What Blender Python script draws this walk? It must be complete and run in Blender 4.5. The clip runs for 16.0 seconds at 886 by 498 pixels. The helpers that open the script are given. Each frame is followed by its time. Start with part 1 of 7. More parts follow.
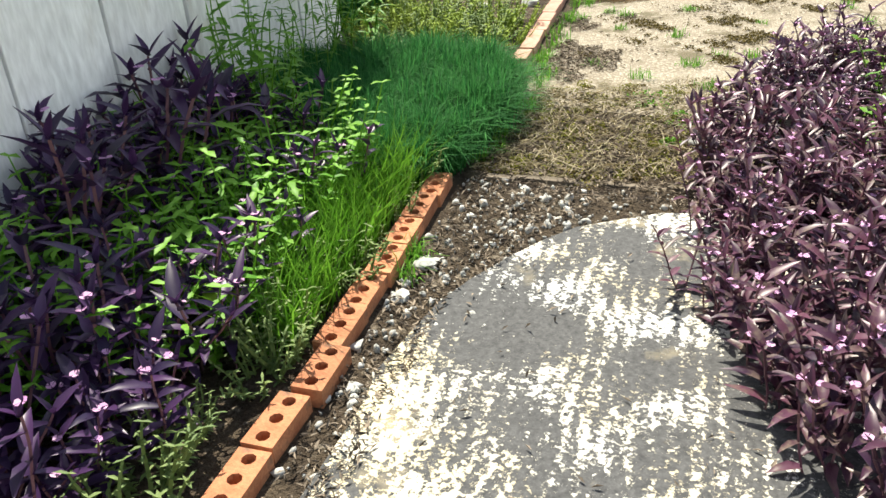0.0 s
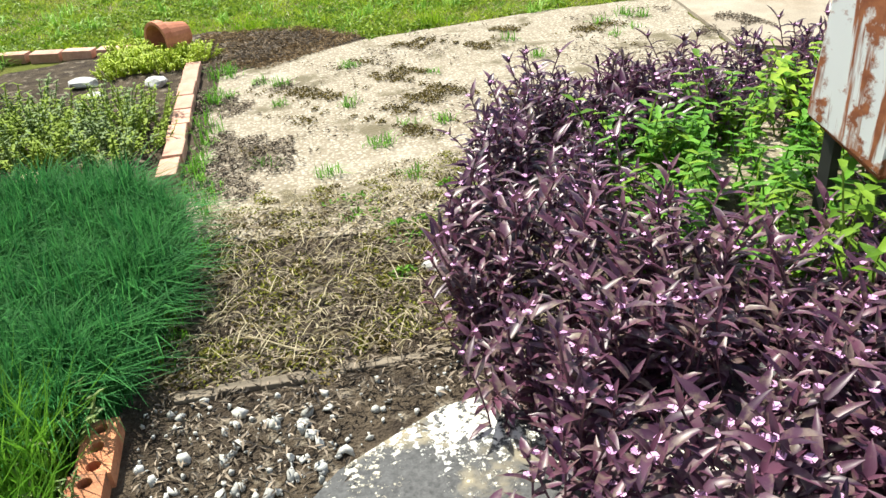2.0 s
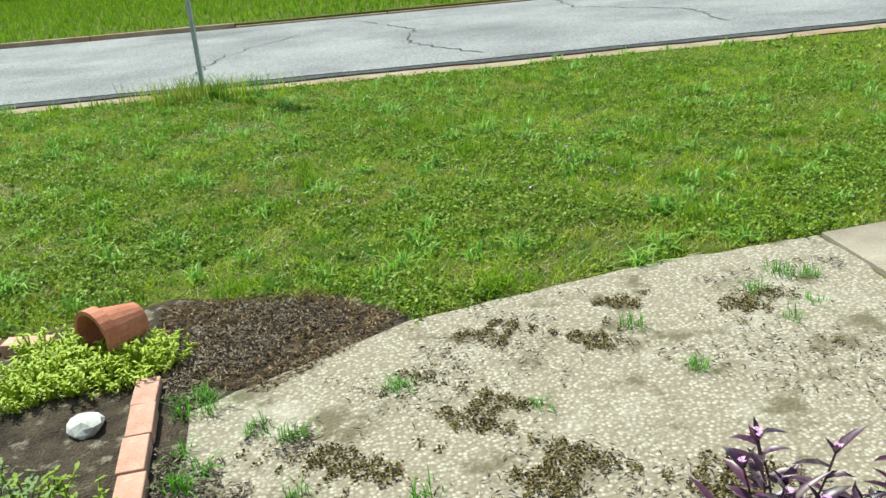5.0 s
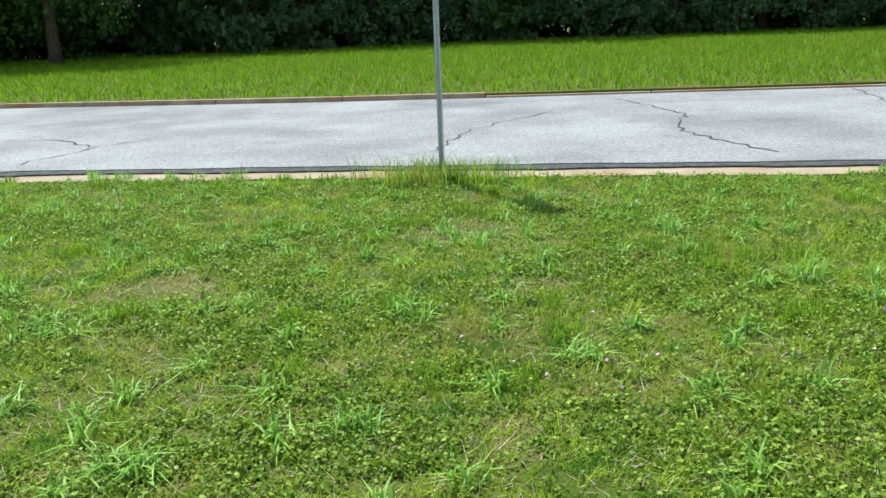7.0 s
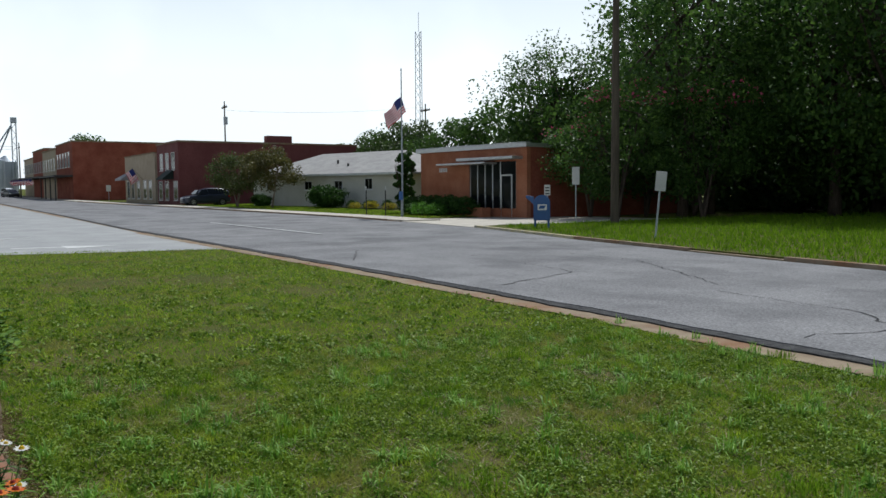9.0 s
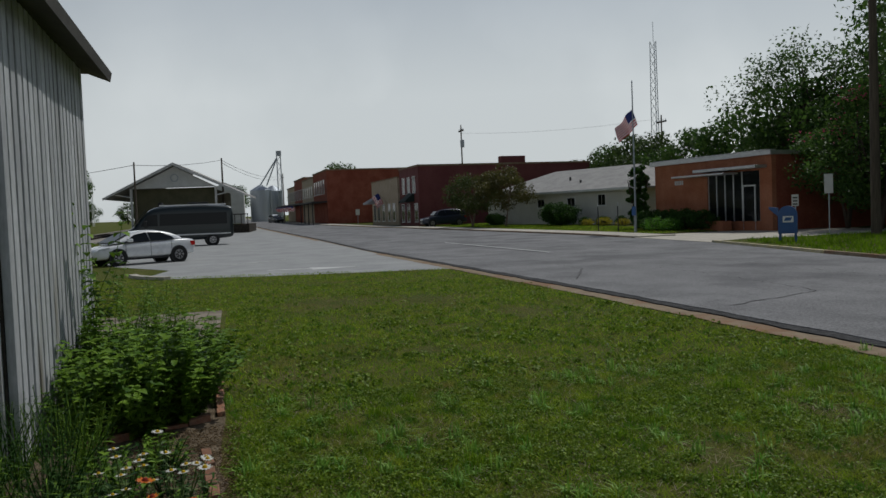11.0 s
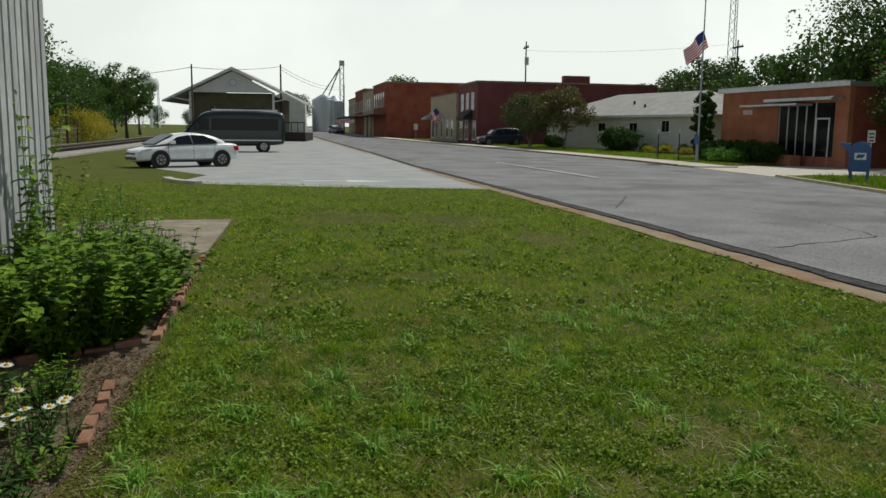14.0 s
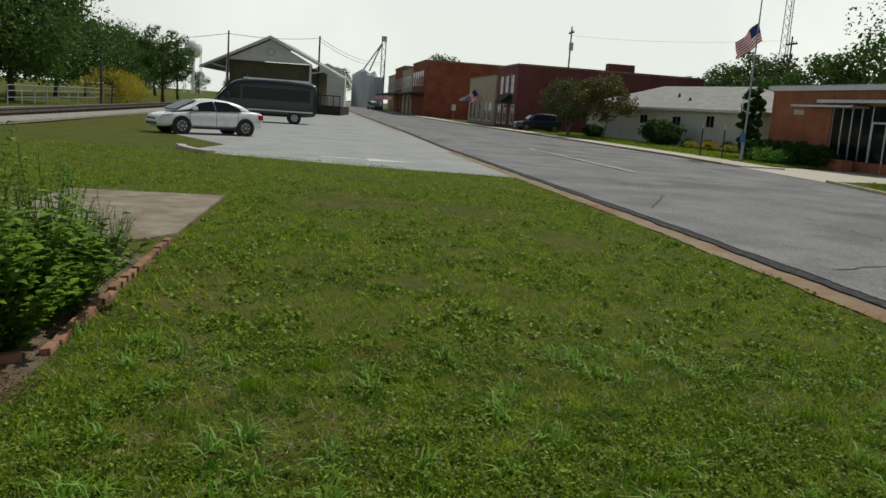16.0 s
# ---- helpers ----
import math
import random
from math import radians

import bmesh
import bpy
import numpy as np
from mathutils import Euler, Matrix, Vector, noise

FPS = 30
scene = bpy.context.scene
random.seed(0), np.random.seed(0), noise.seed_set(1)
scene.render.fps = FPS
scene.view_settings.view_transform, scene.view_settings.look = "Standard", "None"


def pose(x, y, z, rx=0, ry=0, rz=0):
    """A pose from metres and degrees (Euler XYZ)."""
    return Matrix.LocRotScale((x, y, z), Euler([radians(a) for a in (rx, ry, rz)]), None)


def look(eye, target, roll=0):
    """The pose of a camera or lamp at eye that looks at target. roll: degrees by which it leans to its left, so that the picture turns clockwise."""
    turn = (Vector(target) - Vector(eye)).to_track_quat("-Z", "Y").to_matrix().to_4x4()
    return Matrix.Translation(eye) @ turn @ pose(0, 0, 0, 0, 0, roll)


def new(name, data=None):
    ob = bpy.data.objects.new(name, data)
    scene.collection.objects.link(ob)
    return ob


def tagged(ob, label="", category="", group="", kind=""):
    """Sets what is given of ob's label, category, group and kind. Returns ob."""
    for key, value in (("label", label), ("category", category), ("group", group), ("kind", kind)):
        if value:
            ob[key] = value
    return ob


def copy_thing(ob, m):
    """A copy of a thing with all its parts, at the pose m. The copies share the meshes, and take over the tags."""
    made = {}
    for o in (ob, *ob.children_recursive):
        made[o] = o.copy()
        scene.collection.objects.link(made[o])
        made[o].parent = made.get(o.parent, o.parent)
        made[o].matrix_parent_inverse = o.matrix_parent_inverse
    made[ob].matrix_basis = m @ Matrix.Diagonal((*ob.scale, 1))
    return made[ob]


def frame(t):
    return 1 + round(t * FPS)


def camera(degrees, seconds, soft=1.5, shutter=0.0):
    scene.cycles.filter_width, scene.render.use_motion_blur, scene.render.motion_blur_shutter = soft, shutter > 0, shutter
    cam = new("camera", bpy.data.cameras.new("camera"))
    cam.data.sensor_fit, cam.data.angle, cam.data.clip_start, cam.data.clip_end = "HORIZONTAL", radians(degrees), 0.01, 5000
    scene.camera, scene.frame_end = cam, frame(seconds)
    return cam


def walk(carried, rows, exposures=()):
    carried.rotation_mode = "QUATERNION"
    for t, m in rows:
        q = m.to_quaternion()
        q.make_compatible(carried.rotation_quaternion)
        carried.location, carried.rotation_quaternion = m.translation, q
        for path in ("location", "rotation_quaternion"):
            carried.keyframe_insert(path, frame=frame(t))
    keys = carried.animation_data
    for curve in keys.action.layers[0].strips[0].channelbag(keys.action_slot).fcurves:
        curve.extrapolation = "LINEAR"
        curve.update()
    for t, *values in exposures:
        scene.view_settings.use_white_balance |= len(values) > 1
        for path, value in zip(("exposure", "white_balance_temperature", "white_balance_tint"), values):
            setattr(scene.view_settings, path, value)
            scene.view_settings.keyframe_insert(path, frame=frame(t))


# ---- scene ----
cam = camera(56.6, 16.0)
METRES, EYE, TILT, LEAN, TURN = 9.7, 1.38, 0.0, 0.0, 18.8
ROWS = [
    (0.0, 0.0, 0.0, 0.0, -1.63, -29.51, 2.88),
    (0.5, 0.0018, 0.0191, 0.0008, -7.86, -29.95, 2.77),
    (1.0, -0.0058, 0.0504, 0.0031, -13.61, -28.87, 1.16),
    (1.5, -0.0029, 0.0771, 0.0016, -20.31, -29.42, 2.56),
    (2.0, 0.0109, 0.1135, 0.0032, -28.22, -30.15, 3.95),
    (2.5, 0.0175, 0.14, 0.0042, -32.83, -29.05, 3.19),
    (3.0, 0.0209, 0.1742, 0.0113, -37.58, -23.11, 1.2),
    (3.5, 0.0285, 0.2015, 0.0092, -36.76, -21.98, 3.67),
    (4.0, 0.0413, 0.237, 0.0129, -32.63, -21.77, 5.7),
    (6.5, 0.0948, 0.4358, 0.0128, -29.56, -18.91, 2.68),
    (7.0, 0.1096, 0.4781, 0.0126, -14.25, -15.63, 2.24),
    (7.5, 0.1157, 0.5199, 0.0113, -10.86, -16.53, -0.6),
    (8.0, 0.1196, 0.5602, 0.0135, 3.2, -13.84, 0.97),
    (8.5, 0.124, 0.603, 0.0206, 24.65, -7.14, 1.87),
    (9.0, 0.1158, 0.6373, 0.0238, 39.86, -4.05, 0.5),
    (9.5, 0.112, 0.6591, 0.0264, 49.74, -2.37, -0.41),
    (12.0, 0.1323, 0.6847, 0.025, 57.69, -3.44, 2.19),
    (12.5, 0.1151, 0.7032, 0.019, 57.07, -5.64, 0.4),
    (13.0, 0.0997, 0.7256, 0.02, 56.57, -7.07, -0.18),
    (13.5, 0.089, 0.7623, 0.0204, 60.7, -7.46, 0.05),
    (14.0, 0.072, 0.7905, 0.0188, 60.62, -8.05, -0.64),
    (14.5, 0.045, 0.8168, 0.0195, 59.32, -7.97, -2.46),
    (15.0, 0.0184, 0.8479, 0.0165, 59.45, -8.54, -2.62),
    (15.5, -0.0092, 0.8712, 0.0159, 63.71, -9.17, -3.16),
    (16.0, -0.0424, 0.8928, 0.0185, 63.39, -9.43, -3.95),
]
EXPOSURES = [(0.0, 1.0, 7000, 6), (1.5, 1.05, 6800, 5), (3.0, 1.08, 6500, 1), (4.0, 0.62, 6400, -6), (7.0, 0.74, 6000, 1), (8.0, 0.85, 6200, 12), (8.5, 0.8, 5900, 16), (9.0, -0.62, 6000, 8), (9.5, -1.5, 5900, 9), (12.0, -1.4, 6500, 6), (12.7, -0.9, 6600, 4), (14.0, -0.85, 6600, 4), (16.0, -0.95, 6700, 4)]
walk(cam, [(t, pose(0, 0, EYE, TILT, LEAN, TURN) @ pose(METRES * x, METRES * y, METRES * z, 90 + pitch, roll, yaw)) for t, x, y, z, yaw, pitch, roll in ROWS],
     exposures=EXPOSURES)

# ---- world, sun ----
SUN_EL, SUN_AZ = 57.0, Vector((-0.58, 0.815))
world = bpy.data.worlds.new("sky")
scene.world = world
world.use_nodes = True
wn = world.node_tree.nodes
sky = wn.new("ShaderNodeTexSky")
sky.sky_type = "NISHITA"
sky.sun_disc = False
sky.sun_elevation = radians(SUN_EL)
sky.sun_rotation = math.atan2(SUN_AZ.x, SUN_AZ.y)
sky.air_density, sky.dust_density, sky.ozone_density = 1.0, 1.5, 1.0
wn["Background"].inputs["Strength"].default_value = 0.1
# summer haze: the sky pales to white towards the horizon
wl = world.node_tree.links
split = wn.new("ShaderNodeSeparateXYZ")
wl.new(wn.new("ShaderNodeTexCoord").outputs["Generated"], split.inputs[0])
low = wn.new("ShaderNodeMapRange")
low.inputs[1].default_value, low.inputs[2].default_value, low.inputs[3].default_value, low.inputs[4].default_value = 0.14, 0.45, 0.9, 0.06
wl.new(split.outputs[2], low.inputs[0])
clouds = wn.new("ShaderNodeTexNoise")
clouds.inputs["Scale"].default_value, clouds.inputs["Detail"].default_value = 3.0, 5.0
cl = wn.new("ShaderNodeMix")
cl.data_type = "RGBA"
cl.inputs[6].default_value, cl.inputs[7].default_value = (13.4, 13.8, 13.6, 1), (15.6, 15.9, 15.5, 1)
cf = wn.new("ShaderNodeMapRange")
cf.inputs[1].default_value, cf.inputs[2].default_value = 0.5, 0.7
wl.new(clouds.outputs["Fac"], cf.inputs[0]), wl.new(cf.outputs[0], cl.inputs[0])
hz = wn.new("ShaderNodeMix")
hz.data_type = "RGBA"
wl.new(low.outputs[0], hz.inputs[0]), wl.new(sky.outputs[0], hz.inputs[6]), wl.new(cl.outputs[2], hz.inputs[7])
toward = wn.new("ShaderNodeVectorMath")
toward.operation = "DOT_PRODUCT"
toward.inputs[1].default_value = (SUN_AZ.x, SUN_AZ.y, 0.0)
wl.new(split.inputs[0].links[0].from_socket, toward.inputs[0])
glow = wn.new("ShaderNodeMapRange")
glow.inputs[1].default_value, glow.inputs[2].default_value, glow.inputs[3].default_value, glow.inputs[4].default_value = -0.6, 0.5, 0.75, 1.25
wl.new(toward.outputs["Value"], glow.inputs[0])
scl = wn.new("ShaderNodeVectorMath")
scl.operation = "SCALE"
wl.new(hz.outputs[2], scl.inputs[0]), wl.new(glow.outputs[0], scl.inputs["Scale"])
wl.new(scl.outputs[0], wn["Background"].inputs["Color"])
sun = new("sun", bpy.data.lights.new("sun", "SUN"))
sun.data.energy, sun.data.angle, sun.data.color = 5.0, radians(0.6), (1.0, 0.96, 0.88)
ce = math.cos(radians(SUN_EL))
sun.matrix_world = look((SUN_AZ.x * ce * 60, SUN_AZ.y * ce * 60, 60 * math.sin(radians(SUN_EL))), (0, 0, 0))


# ---- material tools ----
def ramp_mix(nt, fac, a, b):
    m = nt.nodes.new("ShaderNodeMix")
    m.data_type = "RGBA"
    for sock, v in ((m.inputs[0], fac), (m.inputs[6], a), (m.inputs[7], b)):
        if isinstance(v, bpy.types.NodeSocket):
            nt.links.new(v, sock)
        else:
            sock.default_value = v if sock is m.inputs[0] else (*v, 1) if len(v) == 3 else v
    return m.outputs[2]


def coords(nt, world_space=False, scale=(1, 1, 1)):
    mp = nt.nodes.new("ShaderNodeMapping")
    mp.inputs["Scale"].default_value = scale
    if world_space:
        nt.links.new(nt.nodes.new("ShaderNodeNewGeometry").outputs["Position"], mp.inputs[0])
    else:
        nt.links.new(nt.nodes.new("ShaderNodeTexCoord").outputs["Object"], mp.inputs[0])
    return mp.outputs[0]


def noise_fac(nt, co, scale, lo=0.4, hi=0.6, detail=4.0, rough=0.6):
    n = nt.nodes.new("ShaderNodeTexNoise")
    n.inputs["Scale"].default_value, n.inputs["Detail"].default_value, n.inputs["Roughness"].default_value = scale, detail, rough
    nt.links.new(co, n.inputs["Vector"])
    r = nt.nodes.new("ShaderNodeMapRange")
    r.inputs[1].default_value, r.inputs[2].default_value = lo, hi
    nt.links.new(n.outputs["Fac"], r.inputs[0])
    return r.outputs[0]


def bump_to(nt, bsdf, height, strength, dist):
    b = nt.nodes.new("ShaderNodeBump")
    b.inputs["Strength"].default_value, b.inputs["Distance"].default_value = strength, dist
    nt.links.new(height, b.inputs["Height"])
    nt.links.new(b.outputs[0], bsdf.inputs["Normal"])


def blank(name, rough=0.8, metal=0.0):
    m = bpy.data.materials.new(name)
    m.use_nodes = True
    nt = m.node_tree
    b = nt.nodes["Principled BSDF"]
    b.inputs["Roughness"].default_value, b.inputs["Metallic"].default_value = rough, metal
    return m, nt, b


def surf(name, c1, c2, scale=3.0, rough=0.8, metal=0.0, grain=60.0, bump=0.25, dist=0.004, c3=None, scale3=1.0, cut3=(0.55, 0.65), stretch=(1, 1, 1), island=0.0, space=False, gritty=1.0):
    """A surface with broad variation c1-c2, fine grain, an optional third stain colour, and a shift of tone per piece."""
    m, nt, b = blank(name, rough, metal)
    b.inputs["Specular IOR Level"].default_value = 0.12 if rough > 0.85 else 0.4
    co = coords(nt, space, stretch)
    col = ramp_mix(nt, noise_fac(nt, co, scale, 0.35, 0.65), c1, c2)
    if c3:
        col = ramp_mix(nt, noise_fac(nt, co, scale3, *cut3, detail=6), col, c3)
    g = noise_fac(nt, co, grain, 0.2, 0.8, 3)
    dark = ramp_mix(nt, g, (1 - 0.28 * gritty,) * 3, (1 + 0.15 * gritty,) * 3)
    mul = nt.nodes.new("ShaderNodeMix")
    mul.data_type, mul.blend_type = "RGBA", "MULTIPLY"
    mul.inputs[0].default_value = 1.0
    nt.links.new(col, mul.inputs[6]), nt.links.new(dark, mul.inputs[7])
    col = mul.outputs[2]
    if island:
        hsv = nt.nodes.new("ShaderNodeHueSaturation")
        inf = nt.nodes.new("ShaderNodeObjectInfo")
        r = nt.nodes.new("ShaderNodeMapRange")
        r.inputs[3].default_value, r.inputs[4].default_value = 1 - island, 1 + island
        nt.links.new(inf.outputs["Random"], r.inputs[0])
        nt.links.new(r.outputs[0], hsv.inputs["Value"]), nt.links.new(col, hsv.inputs["Color"])
        col = hsv.outputs[0]
    nt.links.new(col, b.inputs["Base Color"])
    if bump:
        bump_to(nt, b, g, bump, dist)
    return m


def leafy(name, c1, c2, rough=0.5, back=0.35, patch=0.0, c3=(0.2, 0.16, 0.05), gloss=0.3, patch2=0.0, c4=(0.05, 0.12, 0.01)):
    """Leaves and blades: tone by island, light let through."""
    m, nt, b = blank(name, rough)
    geo = nt.nodes.new("ShaderNodeNewGeometry")
    col = ramp_mix(nt, geo.outputs["Random Per Island"], c1, c2)
    if patch:
        col = ramp_mix(nt, noise_fac(nt, coords(nt, True), patch, 0.5, 0.72), col, c3)
    if patch2:
        col = ramp_mix(nt, noise_fac(nt, coords(nt, True), patch2, 0.46, 0.62, 5), col, c4)
    nt.links.new(col, b.inputs["Base Color"])
    b.inputs["Specular IOR Level"].default_value = gloss
    tr = nt.nodes.new("ShaderNodeBsdfTranslucent")
    nt.links.new(col, tr.inputs[0])
    mx = nt.nodes.new("ShaderNodeMixShader")
    mx.inputs[0].default_value = back
    nt.links.new(b.outputs[0], mx.inputs[1]), nt.links.new(tr.outputs[0], mx.inputs[2])
    nt.links.new(mx.outputs[0], nt.nodes["Material Output"].inputs[0])
    return m


def plain(name, c, rough=0.5, metal=0.0, coat=0.0):
    m, nt, b = blank(name, rough, metal)
    col = ramp_mix(nt, noise_fac(nt, coords(nt), 4.0, 0.3, 0.7), tuple(v * 0.88 for v in c), tuple(min(1, v * 1.08) for v in c))
    nt.links.new(col, b.inputs["Base Color"])
    b.inputs["Coat Weight"].default_value = coat
    return m


def glassy(name, c=(0.02, 0.025, 0.03)):
    m, nt, b = blank(name, 0.06)
    b.inputs["Base Color"].default_value = (*c, 1)
    b.inputs["Specular IOR Level"].default_value = 0.25
    return m


# ---- materials ----
M_BRICK = surf("orange_brick", (0.42, 0.15, 0.07), (0.55, 0.24, 0.12), 14, 0.85, grain=120, bump=0.4, c3=(0.16, 0.1, 0.07), scale3=18, cut3=(0.58, 0.72), island=0.22)
M_BRICK_OLD = surf("old_buried_brick", (0.3, 0.14, 0.085), (0.42, 0.24, 0.16), 12, 0.9, grain=120, bump=0.4, c3=(0.14, 0.1, 0.07), scale3=14, cut3=(0.5, 0.66), island=0.25)
M_BRICK_PALE = surf("pale_brick", (0.46, 0.24, 0.17), (0.56, 0.34, 0.26), 12, 0.85, grain=120, bump=0.4, island=0.15)
M_SHED = surf("whitewashed_boards", (0.74, 0.76, 0.78), (0.84, 0.85, 0.86), 3, 0.7, grain=35, bump=0.2, c3=(0.36, 0.32, 0.24), scale3=2.2, cut3=(0.6, 0.78), stretch=(1, 1, 0.25), island=0.1)
M_DARKWOOD = surf("dark_timber", (0.035, 0.03, 0.025), (0.07, 0.06, 0.05), 6, 0.9)
M_ROOF_TIN = surf("old_dark_roof", (0.05, 0.045, 0.04), (0.09, 0.08, 0.07), 2, 0.8)
M_WEATHERED = surf("weathered_grey_boards", (0.42, 0.43, 0.45), (0.56, 0.57, 0.59), 3, 0.8, grain=35, bump=0.2, c3=(0.2, 0.18, 0.14), scale3=2.2, cut3=(0.56, 0.75), stretch=(1, 1, 0.25), island=0.14)
M_DRYSOIL = surf("dry_straw_strewn_soil", (0.16, 0.12, 0.08), (0.27, 0.215, 0.15), 7, 0.95, grain=70, bump=0.9, dist=0.02, c3=(0.09, 0.07, 0.045), scale3=4, cut3=(0.52, 0.64))
M_SOIL = surf("dark_soil", (0.045, 0.034, 0.026), (0.11, 0.085, 0.06), 9, 0.95, grain=90, bump=0.9, dist=0.02, c3=(0.26, 0.22, 0.17), scale3=14, cut3=(0.56, 0.66))
M_GRASSLAND = surf("turf", (0.08, 0.108, 0.015), (0.135, 0.138, 0.03), 1.2, 0.95, grain=45, bump=0.8, dist=0.02, c3=(0.17, 0.13, 0.07), scale3=0.9, cut3=(0.6, 0.72), space=True, gritty=2.2)
M_ASPHALT = surf("worn_asphalt", (0.22, 0.219, 0.224), (0.305, 0.303, 0.307), 0.5, 0.9, gritty=2.2, grain=30, bump=0.8, dist=0.01, c3=(0.16, 0.16, 0.165), scale3=0.35, cut3=(0.5, 0.7), space=True)
M_ASPHALT_EDGE = surf("broken_asphalt_edge", (0.05, 0.05, 0.052), (0.1, 0.1, 0.1), 9, 0.95, grain=50, bump=0.8, dist=0.015)
M_LOT = surf("parking_lot_asphalt", (0.33, 0.335, 0.335), (0.41, 0.415, 0.41), 0.6, 0.9, grain=50, bump=0.3, space=True)
M_CONC = surf("kerb_concrete", (0.25, 0.185, 0.125), (0.35, 0.285, 0.2), 2.5, 0.9, grain=70, bump=0.4, c3=(0.27, 0.15, 0.085), scale3=0.8, cut3=(0.5, 0.66), space=True)
M_KERBPAINT = surf("faded_yellow_kerb_paint", (0.5, 0.42, 0.2), (0.6, 0.54, 0.36), 3, 0.85, grain=50, bump=0.3, c3=(0.4, 0.37, 0.3), scale3=5, cut3=(0.5, 0.62), space=True)
M_SLABTAN = surf("stained_tan_concrete", (0.22, 0.185, 0.145), (0.36, 0.315, 0.25), 1.8, 0.9, grain=80, bump=0.4, c3=(0.22, 0.17, 0.12), scale3=1.6, cut3=(0.5, 0.66), space=True)
M_SIDEWALK = surf("pale_concrete", (0.5, 0.46, 0.4), (0.62, 0.58, 0.5), 1.0, 0.9, grain=40, space=True)
M_PAINT = surf("road_paint", (0.7, 0.7, 0.68), (0.55, 0.55, 0.54), 3, 0.7, grain=30)
M_GALV = surf("galvanised_steel", (0.34, 0.38, 0.42), (0.44, 0.48, 0.52), 12, 0.45, 0.6, grain=40)
M_WOODPOLE = surf("weathered_pole", (0.09, 0.075, 0.06), (0.16, 0.13, 0.1), 4, 0.9, stretch=(3, 3, 0.3))
M_GREYWOOD = surf("weathered_board", (0.13, 0.11, 0.085), (0.24, 0.2, 0.155), 6, 0.9, grain=50, stretch=(0.3, 4, 4))
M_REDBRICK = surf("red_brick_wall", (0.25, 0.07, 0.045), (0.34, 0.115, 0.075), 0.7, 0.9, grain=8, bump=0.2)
M_MAROON = surf("maroon_brick_wall", (0.16, 0.045, 0.045), (0.21, 0.07, 0.065), 0.5, 0.85, grain=8, bump=0.2)
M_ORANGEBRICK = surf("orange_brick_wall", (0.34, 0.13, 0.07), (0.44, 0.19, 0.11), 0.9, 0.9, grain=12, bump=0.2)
M_TAN = surf("tan_stucco", (0.45, 0.37, 0.27), (0.54, 0.46, 0.35), 0.8, 0.9, grain=10)
M_WHITEWALL = surf("white_painted_brick", (0.68, 0.67, 0.6), (0.76, 0.75, 0.69), 0.8, 0.8, grain=14)
M_SHINGLE = surf("grey_shingles", (0.36, 0.35, 0.34), (0.46, 0.45, 0.43), 1.2, 0.9, grain=9, stretch=(1, 1, 3))
M_GABLE = surf("white_boarding", (0.6, 0.6, 0.58), (0.7, 0.7, 0.68), 1, 0.8)
M_DEPOT = surf("olive_dark_boarding", (0.09, 0.09, 0.05), (0.13, 0.12, 0.07), 1, 0.85)
M_GLASS = glassy("dark_glass", (0.008, 0.01, 0.012))
M_WHITE = plain("white_enamel", (0.76, 0.77, 0.76), 0.4)
M_CARWHITE = plain("white_car_paint", (0.84, 0.85, 0.86), 0.25, 0.0, 1.0)
M_CARBLACK = plain("black_car_paint", (0.016, 0.024, 0.025), 0.3, 0.0, 0.3)
M_CARBLUE = plain("dark_blue_car_paint", (0.02, 0.028, 0.05), 0.3, 0.1, 0.3)
M_TYRE = plain("tyre_rubber", (0.018, 0.018, 0.018), 0.8)
M_RIM = plain("alloy_rim", (0.5, 0.5, 0.52), 0.3, 0.9)
M_LENS = plain("clear_lens", (0.6, 0.62, 0.64), 0.1)
M_REDLENS = plain("red_lens", (0.35, 0.01, 0.01), 0.15)
M_MAILBLUE = plain("postal_blue", (0.025, 0.1, 0.3), 0.4, 0, 0.3)
M_ALU = plain("aluminium_trim", (0.62, 0.63, 0.64), 0.35, 0.7)
M_BLACK = plain("black_iron", (0.02, 0.02, 0.02), 0.6)
# same leaf as the sunlit one, with the shed's shade put into its colour
M_PURPLE_SHADE = leafy("shaded_purple_leaf", (0.014, 0.008, 0.035), (0.07, 0.028, 0.1), 0.4, 0.2, gloss=0.35)
M_WEED = leafy("bright_weed_leaf", (0.07, 0.23, 0.014), (0.19, 0.41, 0.045), 0.5, 0.35, gloss=0.25)
M_BUSH = leafy("bush_leaf", (0.055, 0.13, 0.01), (0.2, 0.33, 0.03), 0.5, 0.22, gloss=0.2)
M_CRAB = leafy("crabgrass_blade", (0.13, 0.3, 0.03), (0.3, 0.47, 0.085), 0.5, 0.35, gloss=0.25)
# purple heart leaf in its sunlit tone
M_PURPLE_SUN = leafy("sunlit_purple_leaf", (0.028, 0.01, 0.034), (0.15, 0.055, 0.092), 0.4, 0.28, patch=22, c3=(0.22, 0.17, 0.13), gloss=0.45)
# the same leaf again, darkened for the shadow in the far part of the bed
M_PURPLE_MID = leafy("half_shaded_purple_leaf", (0.022, 0.008, 0.03), (0.11, 0.036, 0.08), 0.36, 0.28, patch=22, c3=(0.16, 0.13, 0.1), gloss=0.45)
M_OLIVE = leafy("olive_leaf", (0.17, 0.25, 0.03), (0.31, 0.4, 0.07), 0.6, 0.35, gloss=0.12)
M_PSTEM = leafy("purple_stem", (0.12, 0.05, 0.08), (0.18, 0.09, 0.1), 0.5, 0.1)
M_PINK = leafy("pink_petal", (0.62, 0.3, 0.6), (0.75, 0.45, 0.7), 0.6, 0.3)
